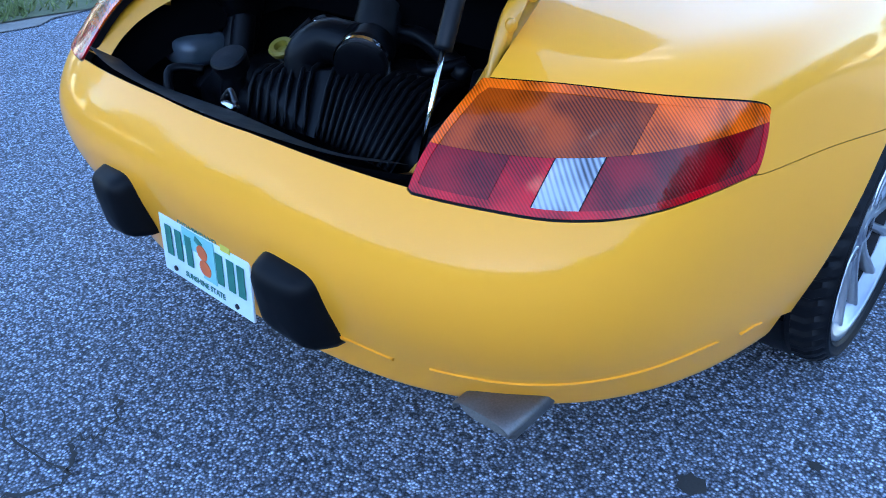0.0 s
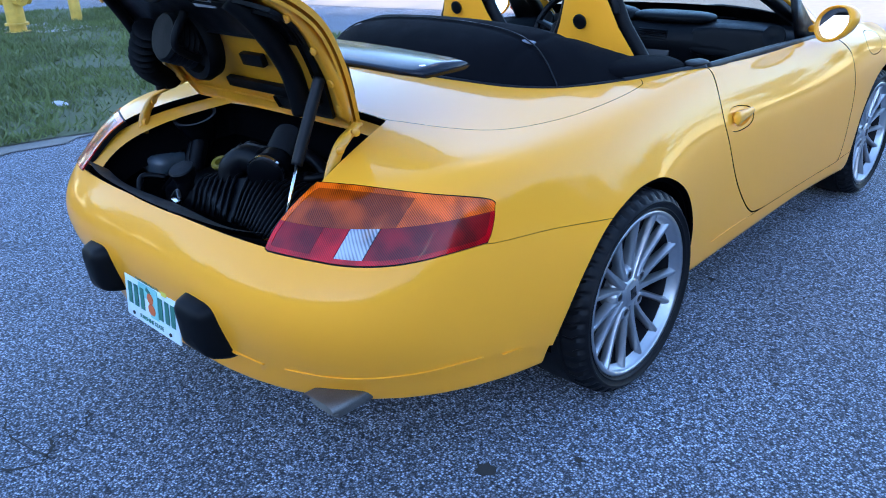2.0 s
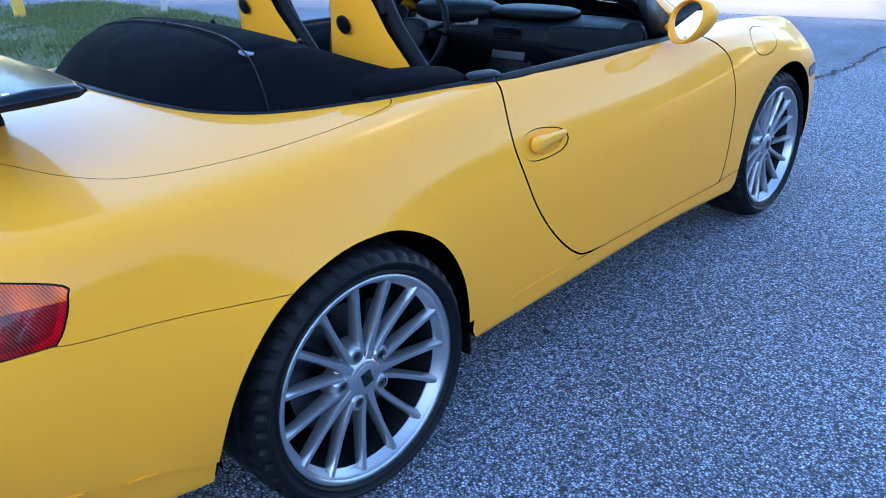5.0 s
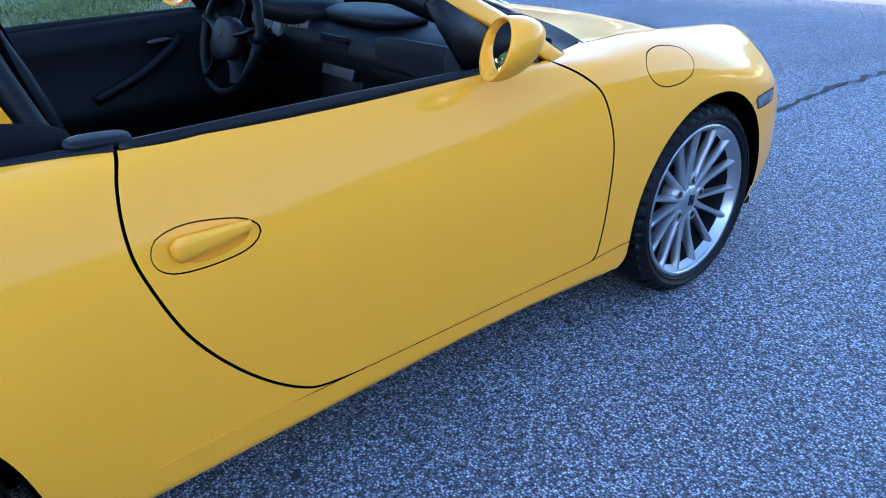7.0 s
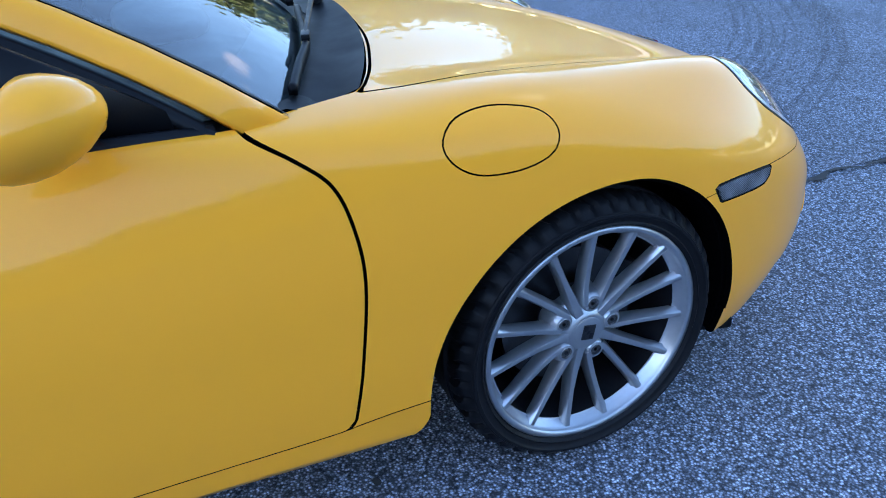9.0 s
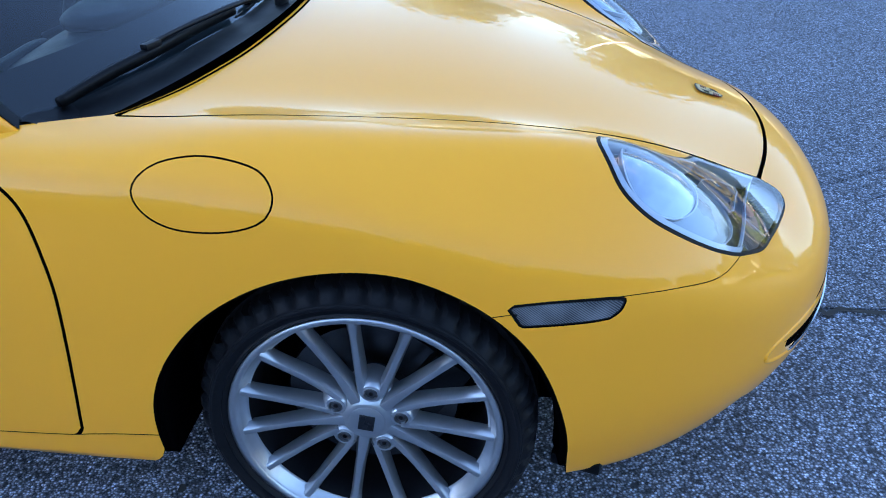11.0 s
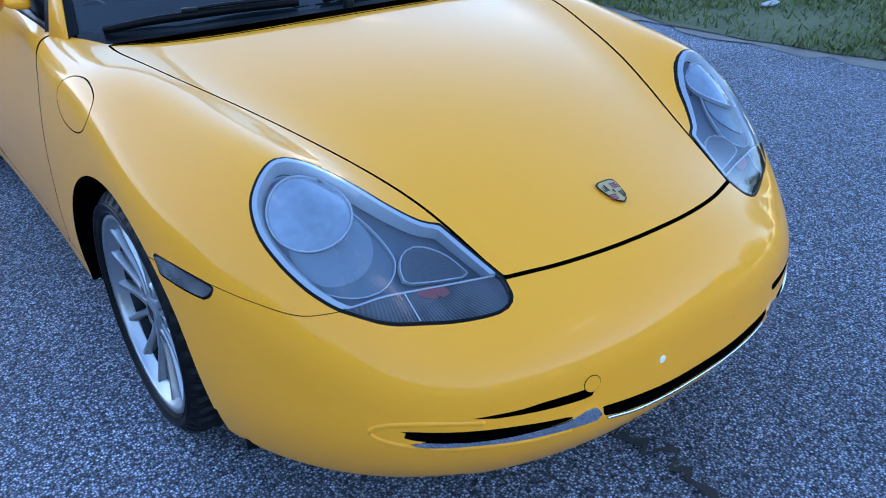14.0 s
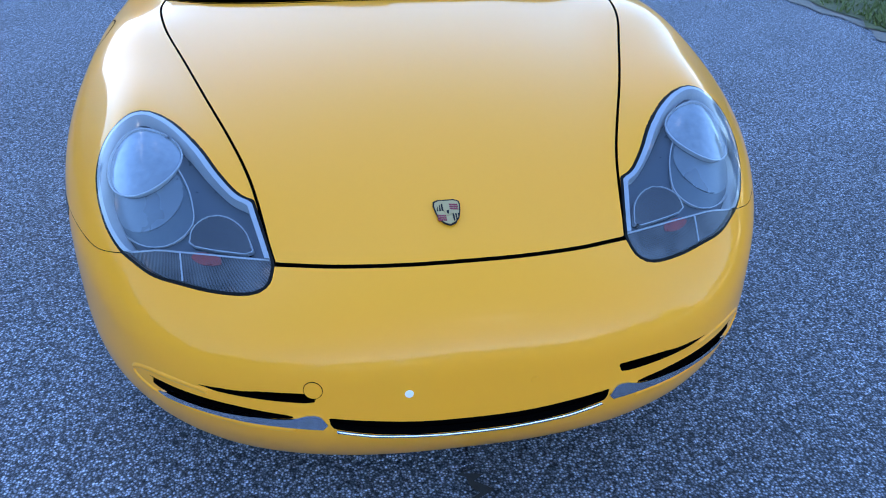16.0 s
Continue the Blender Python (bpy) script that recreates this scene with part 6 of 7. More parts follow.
# ---- cabin ----
def seat(sx):
    st = new("seat")
    st.parent = car
    tagged(st, "bucket seat with a yellow shell and black leather")
    prof = [(0.50, 0.235), (0.62, 0.235), (0.76, 0.225), (0.86, 0.205), (0.95, 0.165), (1.03, 0.122), (1.09, 0.100), (1.125, 0.086), (1.145, 0.060), (1.152, 0.0)]
    shell, front = [], []
    for z, w in prof:
        yb = 0.535 - 0.24 * (z - 0.5) + 0.10 * max(z - 0.98, 0)
        shell.append([(sx + w * u, yb + 0.07 * u * u * (w / 0.235), z - 0.012 * u * u) for u in np.linspace(-1, 1, 15)])
        front.append([(sx + w * u * 1.04, yb + 0.072 + 0.035 * abs(u) ** 3, z - 0.012 * u * u) for u in np.linspace(-1, 1, 15)])
    part("seat_shell", ring_loft(shell, cap=False, loop=False), paint, st, "yellow seat shell")
    part("backrest", ring_loft(front, cap=False, loop=False), leather, st, "black leather backrest")
    for k in (0, -1):
        side = [(Vector(a[k]), Vector(b[k])) for a, b in zip(shell, front)]
        pts = [(a + b) / 2 for a, b in side][:-1]
        part("bolster", sweep(pts, lambda t: [((0.028 - 0.008 * t) * math.cos(2 * math.pi * i / 12), (0.036 - 0.011 * t) * math.sin(2 * math.pi * i / 12)) for i in range(12)], 4, up=(1, 0, 0)), leather, st)
    top = [Vector((sx + 0.108 * math.cos(a), 0.455, 1.055 + 0.098 * math.sin(a))) for a in np.linspace(0.05, math.pi - 0.05, 13)]
    tube("top_roll", top, 0.015, leather, st, per=3, seg=10, up=(0, 1, 0))
    pillow("seat_cushion", (sx, 0.86, 0.44), (0.48, 0.50, 0.15), leather, st, rot=(8, 0, 0), power=3.5)
    lathe("belt_hole", [(0, 0.026), (0.006, 0.026), (0.008, 0.022), (0.006, 0.0)], trim_black, st, at=(sx - 0.005, 0.404, 1.035), axis=(0, -1, -0.22), seg=24)
    tube("seat_lever", [(sx - 0.16, 0.42, 0.93), (sx - 0.17, 0.38, 0.955), (sx - 0.165, 0.36, 0.985)], 0.009, trim_black, st)
    return st


seat(0.325).location = (0.035, 0.05, 0)
seat(-0.345).location = (0, 0.18, 0)

dash_rows = []
for y, z in ((1.90, 0.872), (1.78, 0.905), (1.68, 0.900), (1.61, 0.885), (1.575, 0.855), (1.565, 0.80), (1.60, 0.72), (1.64, 0.62), (1.70, 0.50)):
    dash_rows.append([(x, y - 0.05 * (1 - (x / 0.72) ** 2) * (z > 0.7), z - 0.03 * abs(x / 0.72) ** 3) for x in np.linspace(-0.715, 0.715, 29)])
dash = part("dashboard", ring_loft(dash_rows, cap=False, loop=False), leather, car, "black leather-grained dashboard")
dash.location.y = 0.045
pillow("instrument_hood", (-0.345, 1.62, 0.905), (0.46, 0.22, 0.11), leather, dash, power=2.6)
dial = material("dial_face", (0.012, 0.012, 0.014), rough=0.5)
for i, (x, r) in enumerate(((-0.50, 0.036), (-0.43, 0.046), (-0.345, 0.056), (-0.26, 0.046), (-0.19, 0.036))):
    lathe("gauge", [(0, r), (0.012, r), (0.013, r * 0.92), (0.004, r * 0.9), (0.003, 0.0)], dial, dash, at=(x, 1.552, 0.868), axis=(0, -1, 0.25), seg=36)
    lathe("gauge_ring", [(0.011, r * 1.02), (0.015, r * 0.99), (0.013, r * 0.94)], steel, dash, at=(x, 1.552, 0.868), axis=(0, -1, 0.25), seg=36)
    box("needle", (0.002, 0.001, r * 1.2), (x, 1.544, 0.875), material("red_needle", (0.5, 0.02, 0.02), rough=0.5), dash, rot=(15, 40 * i - 60, 0), bevel=0)
box("console_panel", (0.23, 0.10, 0.36), (0.02, 1.590, 0.725), plastic, dash, rot=(-18, 0, 0), bevel=0.03)
for dx, dz, w, h in ((0.0, 0.09, 0.15, 0.055),):
    for k in range(6):
        box("vent_slat", (w, 0.01, 0.004), (0.02 + dx, 1.522, 0.815 + 0.010 * k), trim_black, dash, rot=(20, 0, 0), bevel=0.001)
box("radio_face", (0.175, 0.012, 0.060), (0.02, 1.533, 0.765), dial, dash, rot=(-18, 0, 0), bevel=0.003)
for k in range(6):
    box("radio_key", (0.014, 0.006, 0.010), (-0.04 + 0.024 * k, 1.526, 0.748), material("key_grey", (0.2, 0.2, 0.21), rough=0.5), dash, rot=(-18, 0, 0), bevel=0.002)
for k in range(4):
    lathe("console_knob", [(0, 0.010), (0.012, 0.009), (0.014, 0.0)], plastic, dash, at=(0.105, 1.535 + 0.008 * k, 0.790 - 0.027 * k), axis=(0, -1, 0.2), seg=16)
pillow("glovebox_lid", (0.40, 1.550, 0.825), (0.38, 0.03, 0.13), leather, dash, rot=(-8, 0, 4), power=6)
pillow("dash_roll", (0.05, 1.66, 0.912), (0.42, 0.20, 0.055), leather, dash, power=3)
for x in (0.60, -0.62):
    lathe("corner_vent", [(0, 0.05), (0.01, 0.05), (0.012, 0.042), (0.0, 0.0)], plastic, dash, at=(x, 1.53, 0.87), axis=(0, -1, 0.4), seg=24)

sw = new("steering_wheel")
sw.parent = car
tagged(sw, "black leather four-spoke steering wheel")
SW = Matrix.Translation((-0.372, 1.41, 0.836)) @ Matrix.Rotation(radians(70), 4, "X")
rim_pts = [SW @ Vector((0.187 * math.cos(a), 0.187 * math.sin(a), 0)) for a in np.linspace(0, 2 * math.pi, 49)]
part("wheel_rim", sweep(rim_pts, round_section(0.0155, 10), 1, up=(0.01, 0.9, 0.4)), leather, sw)
pillow("airbag_boss", tuple(SW @ Vector((0, -0.012, 0.008))), (0.175, 0.150, 0.060), leather, sw, rot=(70, 0, 0), power=3.0)
pillow("boss_mark", tuple(SW @ Vector((0, 0.0, 0.038))), (0.020, 0.024, 0.006), trim_black, sw, rot=(70, 0, 0), power=3.0)
for x, y in ((1, 0.28), (-1, 0.28), (0.62, -0.78), (-0.62, -0.78)):
    part("wheel_spoke", sweep([SW @ Vector((x * 0.06, y * 0.05, 0.005)), SW @ Vector((x * 0.125, y * 0.12, -0.008)), SW @ Vector((x * 0.182, y * 0.182, 0))], [(-0.030, -0.006), (-0.025, 0.007), (0.025, 0.007), (0.030, -0.006)], 4), leather, sw)
tube("steering_column", [SW @ Vector((0, 0, -0.03)), SW @ Vector((0, 0, -0.22))], 0.045, plastic, sw)

for s in (1, -1):
    card = []
    for y in np.linspace(0.62, 1.72, 17):
        card.append([(x * s, y, z) for x, z in ((0.735, 0.885), (0.712, 0.872), (0.70, 0.80), (0.705, 0.70), (0.655, 0.62), (0.65, 0.56), (0.70, 0.50), (0.71, 0.32))])
    panel_in = part("door_card", ring_loft(card, cap=False, loop=False), leather, car, "black door lining with an armrest")
    tube("door_pull", [(0.70 * s, 1.36, 0.80), (0.655 * s, 1.30, 0.765), (0.645 * s, 1.18, 0.70), (0.652 * s, 1.02, 0.64)], 0.018, leather, panel_in)
    pillow("inner_handle", (0.672 * s, 1.285, 0.800), (0.024, 0.095, 0.026), steel, panel_in, power=2.5)
pillow("centre_tunnel", (0, 1.15, 0.36), (0.20, 1.1, 0.28), leather, car, power=4)
lathe("gear_lever", [(0, 0.012), (0.08, 0.010), (0.09, 0.022), (0.13, 0.024), (0.145, 0.0)], leather, car, at=(0.0, 1.33, 0.52), axis=(0, -0.1, 1))


# ---- the street: pavement, verge, and what stands on it ----
random.seed(5)
grass_mat = material("grass_blades", (0.095, 0.125, 0.032), rough=0.7, scale=1.2, vary=0.45)
soil = material("verge_soil", (0.075, 0.085, 0.034), rough=0.95, scale=1.5, vary=0.35, bump=0.5)
sand = material("sandy_edge", (0.15, 0.142, 0.125), rough=0.95, scale=4, vary=0.3, bump=0.5)
concrete = material("pale_concrete_road", (0.27, 0.235, 0.20), rough=0.85, scale=0.6, vary=0.12, bump=0.2)
leaf_mat = material("tree_leaves", (0.075, 0.11, 0.032), rough=0.6, scale=0.8, vary=0.5)
bark = material("tree_bark", (0.12, 0.095, 0.07), rough=0.9, scale=6, vary=0.35, bump=0.6)

sheet("ground", [(-600, -600), (600, -600), (600, 600), (-600, 600)], 0, asphalt, "coarse grey asphalt", "ground")
sheet("asphalt_lane", [(-4.1, 1.2), (-0.05, 1.2), (-0.05, 8.4), (-4.1, 8.0)], 0.004, asphalt_newer, "darker strip of newer asphalt", "road")


def wavy(pts, amp, step=0.4, seed=0):
    """A polygon whose sides wander a little."""
    r = np.random.default_rng(seed)
    out = []
    for (x0, y0), (x1, y1) in zip(pts, pts[1:] + pts[:1]):
        n = max(int(math.hypot(x1 - x0, y1 - y0) / step), 1)
        if n > 150:
            n = 150
        for i in range(n):
            t = i / n
            out.append((x0 + (x1 - x0) * t + r.normal(0, amp), y0 + (y1 - y0) * t + r.normal(0, amp)))
    return out


verge = [(-3.85, -40), (-3.85, -0.4), (-3.75, 1.0), (-3.95, 2.2), (-4.6, 3.6), (-6.0, 4.7), (-9.6, 5.3), (-12.5, 5.2), (-13.6, 4.0), (-13.8, -40)]
sheet("verge", wavy(verge, 0.05, 0.25, 1), 0.014, soil, "patchy grass verge with bare soil", "verge")
rim = [(x + dx, y + dy) for (x, y), (dx, dy) in zip(verge, [(0.13, 0), (0.13, 0), (0.13, 0.02), (0.14, 0.1), (0.15, 0.2), (0.1, 0.25), (0, 0.25), (0, 0.2), (0, 0), (0, 0)])]
sheet("sandy_edge", wavy(rim, 0.055, 0.2, 2), 0.007, sand, "sandy strip along the edge of the verge", "ground")
sheet("side_street", wavy([(-120, 3.0), (-16.0, 5.2), (-12.3, 6.6), (-9.0, 7.3), (-1.4, 8.7), (60, 16), (60, 25), (-1.5, 22.6), (-4.2, 20.0), (-3.85, 16.6), (-4.7, 13.9), (-6.4, 12.9), (-8.2, 12.4), (-9.6, 12.3), (-14.6, 14.2), (-23.0, 15.0), (-120, 14)], 0.03, 0.6, 3), 0.005, concrete, "pale concrete side street", "road")
far_verge = [(-120, 14.2), (-23.0, 15.2), (-14.6, 14.4), (-9.6, 12.5), (-8.2, 12.6), (-6.4, 13.1), (-4.8, 14.1), (-4.0, 16.6), (-4.3, 20.0), (-1.5, 22.8), (60, 25.5), (60, 60), (-120, 60)]
sheet("far_verge", wavy(far_verge, 0.05, 0.5, 4), 0.012, grass_mat, "sunlit grass beyond the side street", "verge")


def blades(name, area, count, height, seed, mat, label):
    """Loose grass in clumps over an area test."""
    r = np.random.default_rng(seed)
    (x0, y0), (x1, y1) = area[0], area[1]
    line = outline(area[2], 2, tuple(range(len(area[2]))))
    cl = np.stack([r.uniform(x0, x1, count // 9), r.uniform(y0, y1, count // 9)], 1)
    base = np.repeat(cl, 9, 0) + r.normal(0, 0.05, (count // 9 * 9, 2))
    base = base[inside(line, base) > 0.02]
    thin = np.sin(base[:, 0] * 2.1 + 1.3 * np.sin(base[:, 1] * 1.7)) + np.sin(base[:, 1] * 2.9 + base[:, 0])
    base = base[thin + r.normal(0, 0.9, len(base)) > -0.75]
    n = len(base)
    a, h = r.uniform(0, 2 * np.pi, n), height * r.uniform(0.4, 1.5, n)
    w = 0.006 + 0.006 * r.random(n)
    d = np.stack([np.cos(a), np.sin(a)], 1)
    lean = r.normal(0, 0.6, (n, 2)) * h[:, None]
    v = np.zeros((n, 3, 3))
    v[:, 0, :2], v[:, 1, :2], v[:, 2, :2] = base - d * w[:, None], base + d * w[:, None], base + lean
    v[:, :2, 2], v[:, 2, 2] = 0.012, 0.012 + h
    me = bpy.data.meshes.new(name)
    me.from_pydata(v.reshape(-1, 3).tolist(), [], np.arange(n * 3).reshape(n, 3).tolist())
    me.materials.append(mat)
    return tagged(new(name, me), label, "grass", kind="stuff")


blades("grass", ((-13.8, -8.0), (-3.7, 5.4), verge), 190000, 0.055, 11, grass_mat, "short ragged green grass on the verge")
# lighter copy of the grass green, with some sunlight put into the colour
blades("far_grass", ((-20.0, 12.3), (2.0, 24.0), far_verge), 44000, 0.11, 12, material("sunlit_grass", (0.13, 0.17, 0.04), rough=0.7, scale=1, vary=0.4), "longer sunlit grass beyond the street")

# seam and cracks in the pavement
crack_mat = material("crack_dirt", (0.03, 0.028, 0.025), rough=1.0, scale=20, vary=0.4)


def crack(pts, width, seed, name="crack", label="dark wandering crack in the asphalt"):
    r = np.random.default_rng(seed)
    path = smooth_path([(x, y, 0) for x, y in pts], 10)
    bm = bmesh.new()
    last = None
    for i, p in enumerate(path):
        d = (path[min(i + 1, len(path) - 1)] - path[max(i - 1, 0)]).normalized()
        s = Vector((-d.y, d.x, 0))
        c = p + s * r.normal(0, width * 0.9)
        w = width * r.uniform(0.25, 1.0)
        row = (bm.verts.new(c + s * w + Vector((0, 0, 0.0078))), bm.verts.new(c - s * w + Vector((0, 0, 0.0078))))
        if last:
            bm.faces.new((last[0], last[1], row[1], row[0]))
        last = row
    return tagged(part(name, bm, crack_mat, None, label, smooth=False), label, "crack", kind="structure")


crack([(-0.05, 3.15), (-0.06, 3.35), (-0.02, 3.7), (-0.03, 4.4), (-0.05, 5.2), (-0.02, 6.0), (-0.08, 7.2), (-0.1, 8.8)], 0.022, 21, "pavement_seam", "dark joint running along the asphalt")
crack([(-0.25, -1.22), (-0.17, -1.30), (-0.20, -1.36), (-0.10, -1.42), (-0.16, -1.52)], 0.006, 22)
crack([(-0.12, -1.40), (-0.30, -1.44), (-0.46, -1.40)], 0.004, 23)
for k, (x, y, rr) in enumerate(((0.834, -0.622, 0.030), (1.05, -0.60, 0.016), (1.0, -0.42, 0.012), (0.95, -0.26, 0.009), (0.75, 0.89, 0.014), (0.72, 1.91, 0.011), (1.25, 0.30, 0.010))):
    r = np.random.default_rng(40 + k)
    bm = bmesh.new()
    bm.faces.new([bm.verts.new((x + rr * (0.6 + 0.7 * r.random()) * math.cos(a), y + rr * (0.6 + 0.7 * r.random()) * math.sin(a), 0.004)) for a in np.linspace(0, 2 * math.pi, 14)[:-1]])
    tagged(part("tar_spot", bm, crack_mat, None, smooth=False), "small dark tar spot on the asphalt", "spot", "tar spots", "structure")

for k, (off, half) in enumerate(((0.0, 0.030), (-0.10, 0.050), (-0.26, 0.016), (-0.33, 0.018), (-0.40, 0.014), (-0.47, 0.018), (-0.55, 0.014), (-0.63, 0.020))):
    bm = bmesh.new()
    last = None
    for i in range(25):
        t = i / 24
        p = Vector((-2.75 + 2.35 * t, 6.72 - 2.5 * t, 0)) + Vector((0.73, 0.68, 0)) * (off + 0.28 * math.sin(math.pi * t))
        w = Vector((0.73, 0.68, 0)) * half * (0.7 + 0.5 * math.sin(5 * t + k))
        row = (bm.verts.new(p + w + Vector((0, 0, 0.0075))), bm.verts.new(p - w + Vector((0, 0, 0.0075))))
        if last:
            bm.faces.new((last[0], last[1], row[1], row[0]))
        last = row
    tagged(part("tyre_mark", bm, rubber_mark, None, smooth=False), "dark curved tyre mark on the asphalt", "tyre mark", "tyre marks", "structure")

# hydrant
yellow_iron = material("yellow_iron_paint", (0.62, 0.36, 0.05), rough=0.5, scale=10, vary=0.25, bump=0.2)
HY = (-10.45, 2.24, 0.012)
hyd = thing("fire_hydrant", "weathered yellow fire hydrant standing in the grass", "hydrant", at=HY)
lathe("barrel", [(0, 0.17), (0.03, 0.17), (0.035, 0.115), (0.12, 0.11), (0.12, 0.16), (0.15, 0.16), (0.15, 0.125), (0.60, 0.12), (0.60, 0.15), (0.64, 0.15), (0.64, 0.125)], yellow_iron, hyd, seg=28)
lathe("bonnet", [(0.64, 0.145), (0.67, 0.14), (0.74, 0.12), (0.80, 0.07), (0.83, 0.035), (0.88, 0.03), (0.88, 0.0)], yellow_iron, hyd, seg=28)
for ax in ((1, 0.2, 0), (-0.2, 1, 0), (-1, -0.2, 0)):
    lathe("nozzle", [(0.10, 0.07), (0.20, 0.07), (0.20, 0.085), (0.25, 0.085), (0.26, 0.03), (0.29, 0.03), (0.29, 0)], yellow_iron, hyd, at=(0, 0, 0.47), axis=ax, seg=20)
lathe("flange", [(0, 0.19), (0.03, 0.19), (0.03, 0.1)], bark, hyd, seg=24)


def bollard(x, y, h):
    b = thing("bollard", "plain yellow painted steel bollard", "bollard", "bollards by the hydrant", at=(x, y, 0.012))
    lathe("post", [(0, 0.085), (h - 0.05, 0.085), (h - 0.01, 0.06), (h, 0.0)], yellow_iron, b, seg=20)


bollard(-11.3, 3.44, 0.95)
pole = thing("sign_pole", "thin galvanised steel pole in the grass", "pole", at=(-9.6, 4.95, 0.012))
lathe("shaft", [(0, 0.055), (2.7, 0.05), (2.7, 0.0)], material("galvanised", (0.42, 0.43, 0.44), rough=0.45, metal=0.7, scale=8, vary=0.2), pole, seg=16)
tagged(box("valve_slab", (1.3, 0.8, 0.03), (-10.75, 2.75, 0.012), material("slab", (0.32, 0.31, 0.29), rough=0.9, scale=5, vary=0.2), None, rot=(0, 0, 12), bevel=0.01), "grey concrete slab by the hydrant", "slab")
tagged(pillow("litter", (-4.86, 0.56, 0.035), (0.24, 0.09, 0.035), material("white_litter", (0.32, 0.33, 0.36), rough=0.6, scale=12, vary=0.2), None, power=2.2), "crumpled white litter lying in the grass", "litter")
for x, y in ((-10.3, 14.85), (-7.8, 14.5)):
    p = thing("fence_post", "short weathered grey post at the street's edge", "post", "posts at the street's edge", at=(x, y, 0.012))
    lathe("stake", [(0, 0.10), (0.9, 0.10), (0.92, 0.0)], material("grey_wood", (0.25, 0.24, 0.22), rough=0.9, scale=6, vary=0.25), p, seg=14)


# parked cars beyond the street
def parked(colour, x, y, turn, name, label):
    c = thing("parked_car", label, "car", "parked cars", at=(x, y, 0.012))
    c.rotation_euler = (0, 0, radians(turn))
    coat = material(name, colour, rough=0.25, metal=0.4, coat=1.0)
    glass_dark = material(name + "_glass", (0.01, 0.012, 0.014), rough=0.05, coat=1)
    for nm, m, keys in (("body", coat, ((-2.25, 0.55, 0.45, 0.70), (-2.15, 0.30, 0.85, 0.84), (-1.5, 0.28, 0.98, 0.90), (0.4, 0.26, 1.0, 0.92), (1.0, 0.26, 0.98, 0.91), (1.9, 0.28, 0.86, 0.88), (2.15, 0.32, 0.76, 0.78), (2.25, 0.42, 0.62, 0.62))),
                        ("cabin", glass_dark, ((-1.75, 0.95, 1.0, 0.72), (-1.2, 0.95, 1.42, 0.68), (-0.4, 0.95, 1.50, 0.68), (0.35, 0.95, 1.44, 0.66), (1.0, 0.93, 0.99, 0.70)))):
        rings = []
        for yy, z0, z1, w in keys:
            ring = []
            for i in range(28):
                a = 2 * math.pi * i / 28
                q = (abs(math.cos(a)) ** 4 + abs(math.sin(a)) ** 4) ** 0.25
                ring.append((w * math.cos(a) / q * (1 - 0.06 * max(math.sin(a), 0)), yy, (z0 + z1) / 2 + (z1 - z0) / 2 * math.sin(a) / q))
            rings.append(ring)
        part(nm, ring_loft(rings), m, c)
    box("roof_skin", (1.16, 1.1, 0.03), (0, -0.45, 1.495), coat, c, bevel=0.012)
    for sx in (1, -1):
        for yy in (-1.35, 1.38):
            t = lathe("wheel", [(-0.1, 0.20), (-0.1, 0.30), (-0.08, 0.32), (0.08, 0.32), (0.1, 0.30), (0.1, 0.22)], tyre_mat, c, at=(0.84 * sx, yy, 0.32), axis=(1, 0, 0), seg=32)
            for k in range(5):
                a = 2 * math.pi * k / 5
                box("rim_spoke", (0.02, 0.07, 0.20), (0.935 * sx, yy + 0.11 * math.sin(a), 0.32 + 0.11 * math.cos(a)), steel, t, rot=(-math.degrees(a), 0, 0), bevel=0.01)
            lathe("rim", [(-0.02, 0.225), (0.0, 0.225), (0.0, 0.19), (-0.03, 0.17)], steel, t, at=(0.94 * sx, yy, 0.32), axis=(1, 0, 0), seg=28)
        pillow("headlight", (0.66 * sx, 2.12, 0.68), (0.34, 0.22, 0.15), lamp_white, c, power=3)
        pillow("indicator", (0.80 * sx, 1.95, 0.66), (0.10, 0.16, 0.06), amber, c, power=3)
        pillow("rear_light", (0.70 * sx, -2.17, 0.78), (0.28, 0.12, 0.14), red, c, power=3)
    box("bumper_strip", (1.3, 0.06, 0.10), (0, 2.22, 0.42), trim_black, c, bevel=0.03)
    return c


parked((0.028, 0.034, 0.034), -7.75, 16.75, 102, "dark_green_paint", "dark green saloon parked on the far grass")
parked((0.10, 0.095, 0.09), -4.6, 18.9, -162, "grey_paint", "grey saloon with bright headlights parked on grass")
parked((0.05, 0.05, 0.055), -3.6, 22.6, -80, "charcoal_paint", "charcoal saloon parked beyond the others")
parked((0.30, 0.30, 0.31), -18.0, 20.6, -85, "silver_paint", "silver saloon parked on the far grass")


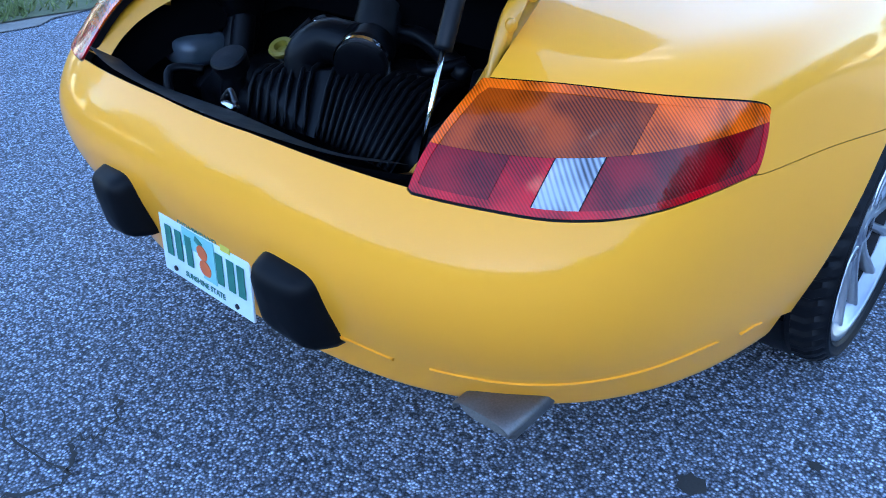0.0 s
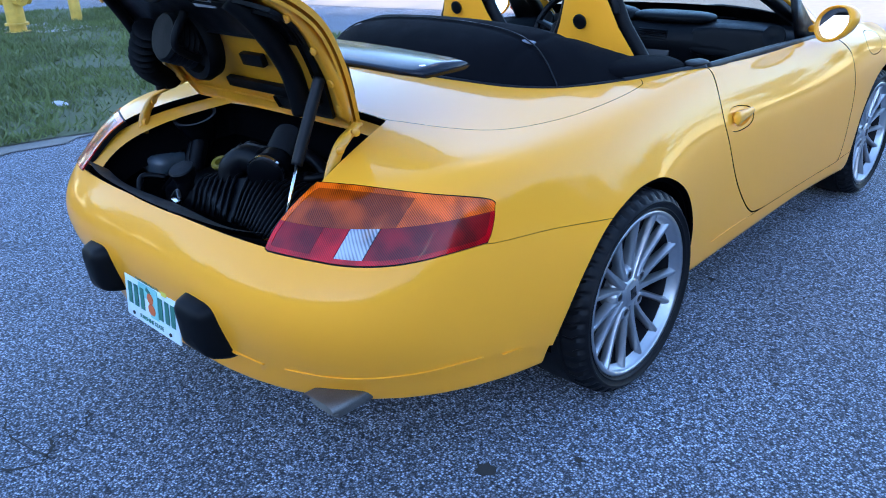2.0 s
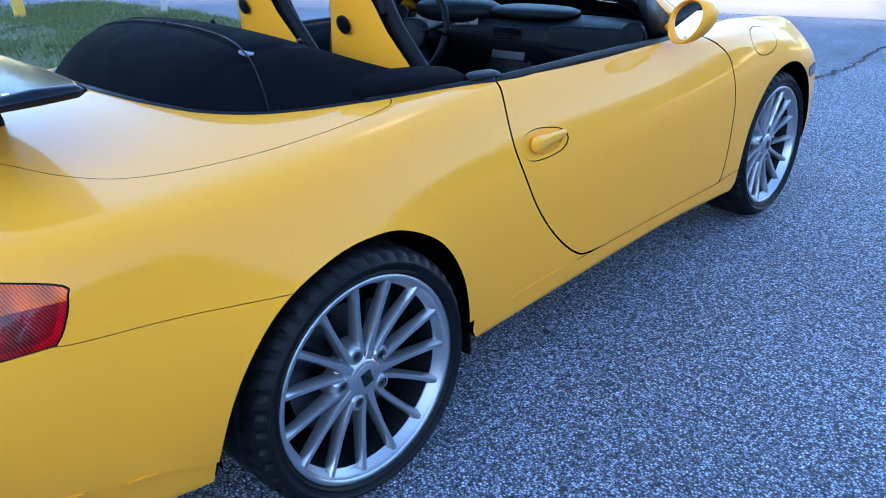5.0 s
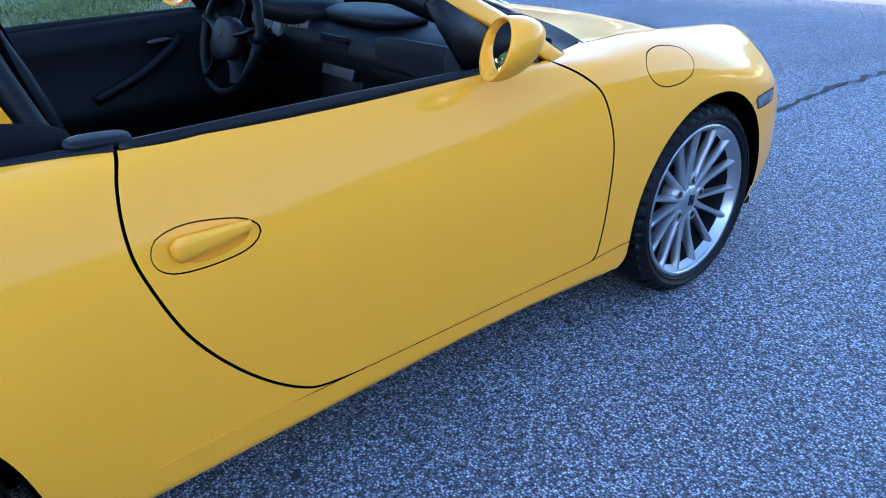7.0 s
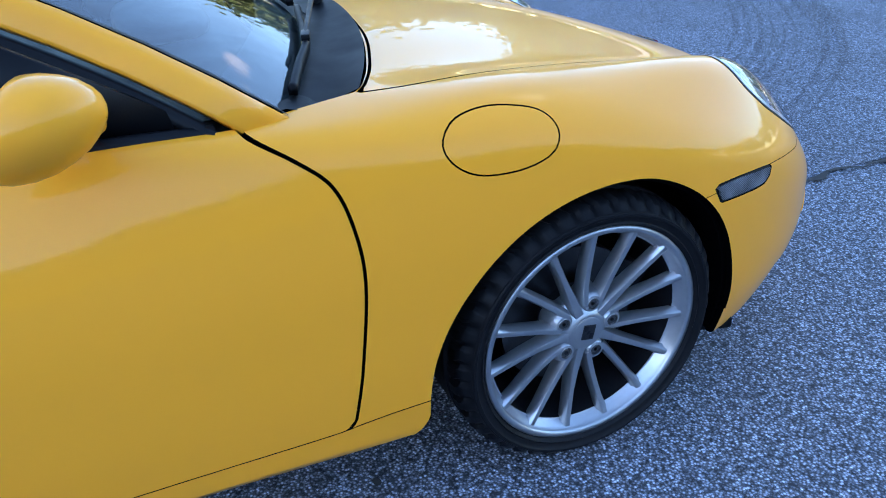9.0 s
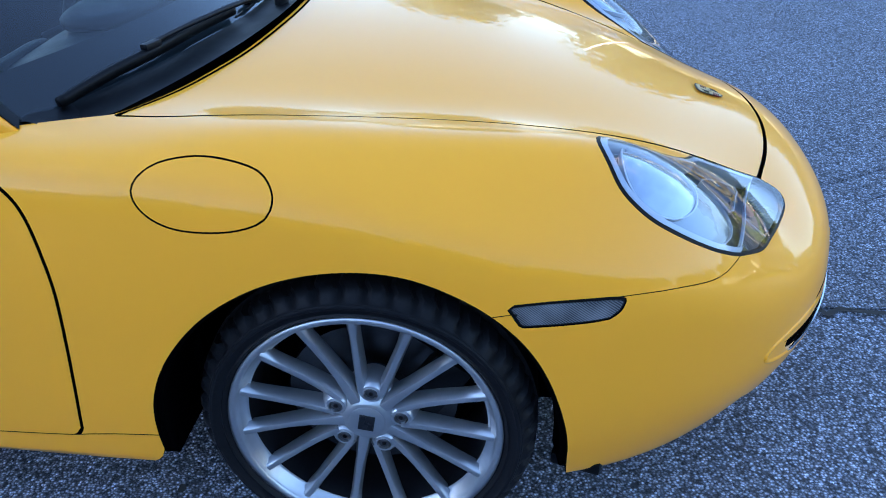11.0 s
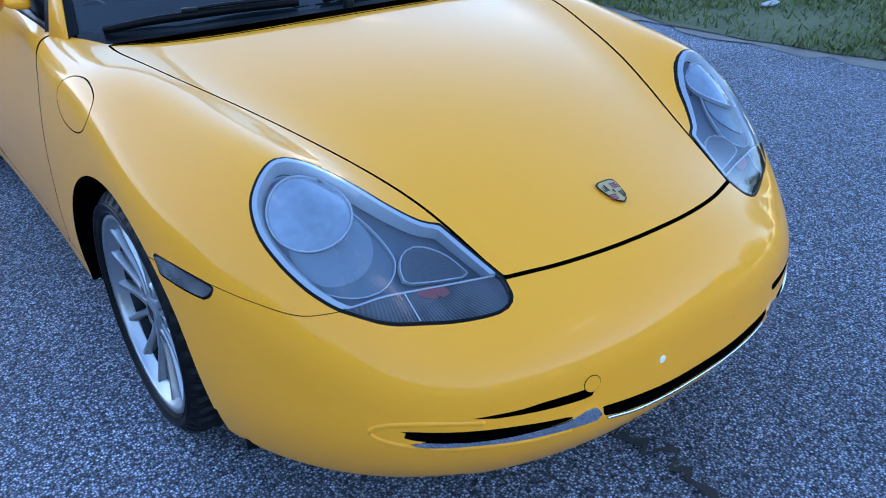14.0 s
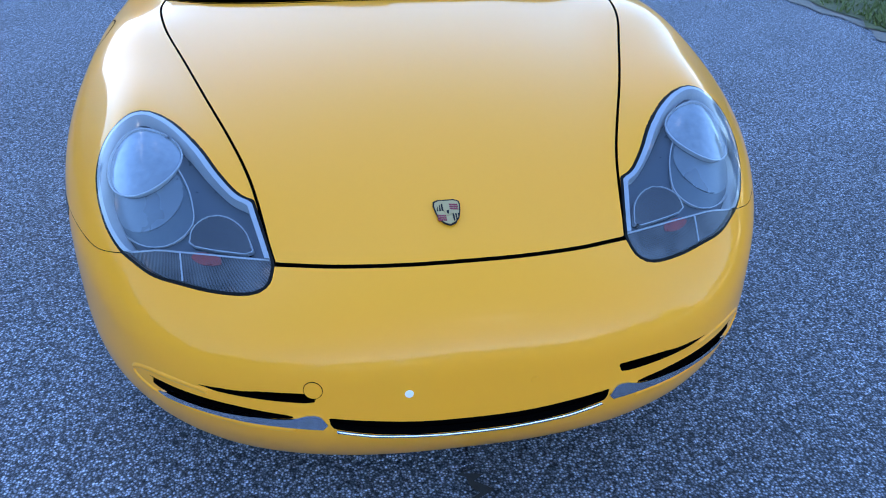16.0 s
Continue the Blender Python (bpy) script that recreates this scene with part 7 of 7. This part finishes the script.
# ---- trees ----
def tree_parts(seed, height):
    r = np.random.default_rng(seed)
    t = thing("tree", "broad leafy green tree, out of view, round the lot", "tree", "trees round the lot")
    trunk = tube("trunk", [(0, 0, 0), (0.1, 0.05, height * 0.2), (-0.05, 0.1, height * 0.4), (0.1, 0, height * 0.62)], lambda k: 0.26 * (1 - 0.75 * k), bark, t, seg=10)
    tips = []
    for i in range(11):
        a, z = r.uniform(0, 2 * np.pi), height * r.uniform(0.24, 0.55)
        reach = height * r.uniform(0.18, 0.34)
        end = (reach * math.cos(a), reach * math.sin(a), z + height * r.uniform(0.1, 0.38))
        tube("limb", [(0.05, 0.05, z), (end[0] * 0.5, end[1] * 0.5, (z + end[2]) / 2 + 0.2), end], lambda k: 0.09 * (1 - 0.85 * k), bark, trunk, per=4, seg=6)
        tips.append(end)
    tips.append((0, 0, height * 0.86))
    tips += [(r.normal(0, height * 0.16), r.normal(0, height * 0.16), height * r.uniform(0.3, 0.9)) for _ in range(26)]
    tips = np.array(tips)
    n = 5200
    c = tips[r.integers(0, len(tips), n)] + r.normal(0, height * 0.065, (n, 3))
    u, w = r.normal(0, 1, (n, 3)), r.normal(0, 1, (n, 3))
    u /= np.linalg.norm(u, axis=1, keepdims=True)
    w = np.cross(u, w)
    w /= np.linalg.norm(w, axis=1, keepdims=True)
    s = (height * 0.022 * r.uniform(0.6, 1.5, n))[:, None]
    v = np.stack([c - u * s, c + w * s * 0.6, c + u * s, c - w * s * 0.6], 1).reshape(-1, 3)
    me = bpy.data.meshes.new("crown")
    me.from_pydata(v.tolist(), [], np.arange(n * 4).reshape(n, 4).tolist())
    me.materials.append(leaf_mat)
    crown = new("crown", me)
    crown.parent = t
    return t


kinds = [tree_parts(3, 9.0), tree_parts(8, 10.5)]
spots = []
for i in range(30):                                  # unseen double row, added to keep the sun off the lot
    u = -46 + 3.4 * i
    spots.append((u, -24.5 + 0.235 * (u - 8) + 1.2 * math.sin(i * 2.3), 0.74 + 0.07 * math.sin(i * 1.7)))
    spots.append((u + 1.7, -28.0 + 0.235 * (u - 6) + 1.2 * math.sin(i * 1.3), 0.77 + 0.07 * math.sin(i * 2.7)))
for i in range(16):
    spots.append((-31 - 1.5 * math.sin(i), -34 + 5.2 * i, (0.95 if i > 8 else 0.75) + 0.2 * math.sin(i * 2.9)))
    if i > 8:
        spots.append((-35 - 1.5 * math.sin(i * 1.7), -31.4 + 5.2 * i, 0.95 + 0.2 * math.sin(i * 1.9)))
for i in range(16):
    spots.append((40 + 2 * math.sin(i * 1.9), -26 + 5.4 * i, 1.22 + 0.15 * math.sin(i * 1.3)))
    spots.append((43 + 1.5 * math.sin(i * 2.7), -23 + 5.4 * i, 1.2 + 0.15 * math.sin(i * 2.1)))
for i in range(14):
    spots.append((-44 + 6.2 * i, 46 + 2 * math.sin(i * 2.1), 0.9 + 0.2 * math.sin(i * 3.1)))
first = {}
for k, (x, y, sc) in enumerate(spots):
    sink = -2.7 if x > 37 else -1.3
    src = kinds[k % 2]
    m = pose(x, y, sink, 0, 0, 67 * k) @ Matrix.Diagonal((sc, sc, sc, 1))
    if k % 2 not in first:
        first[k % 2] = m
    else:
        ob = copy_thing(src, pose(x, y, sink, 0, 0, 67 * k))
        ob.scale = (sc, sc, sc)
for k, m in first.items():
    kinds[k].matrix_world = m

# ---- unseen long plain block, added so that its shade lies over the lot ----
stucco = material("grey_stucco", (0.38, 0.36, 0.33), rough=0.9, scale=0.5, vary=0.12, bump=0.3, fine=40)
block = thing("building", "unseen long plain block added behind the trees to stop the sun", "building", at=(0, -34, 0))
block.rotation_euler = (0, 0, math.atan(0.235))
box("wall", (110, 5, 7.4), (0, 0, 3.7), stucco, block, bevel=0.05)
box("parapet", (110.4, 5.4, 0.35), (0, 0, 7.5), stucco, block, bevel=0.05)
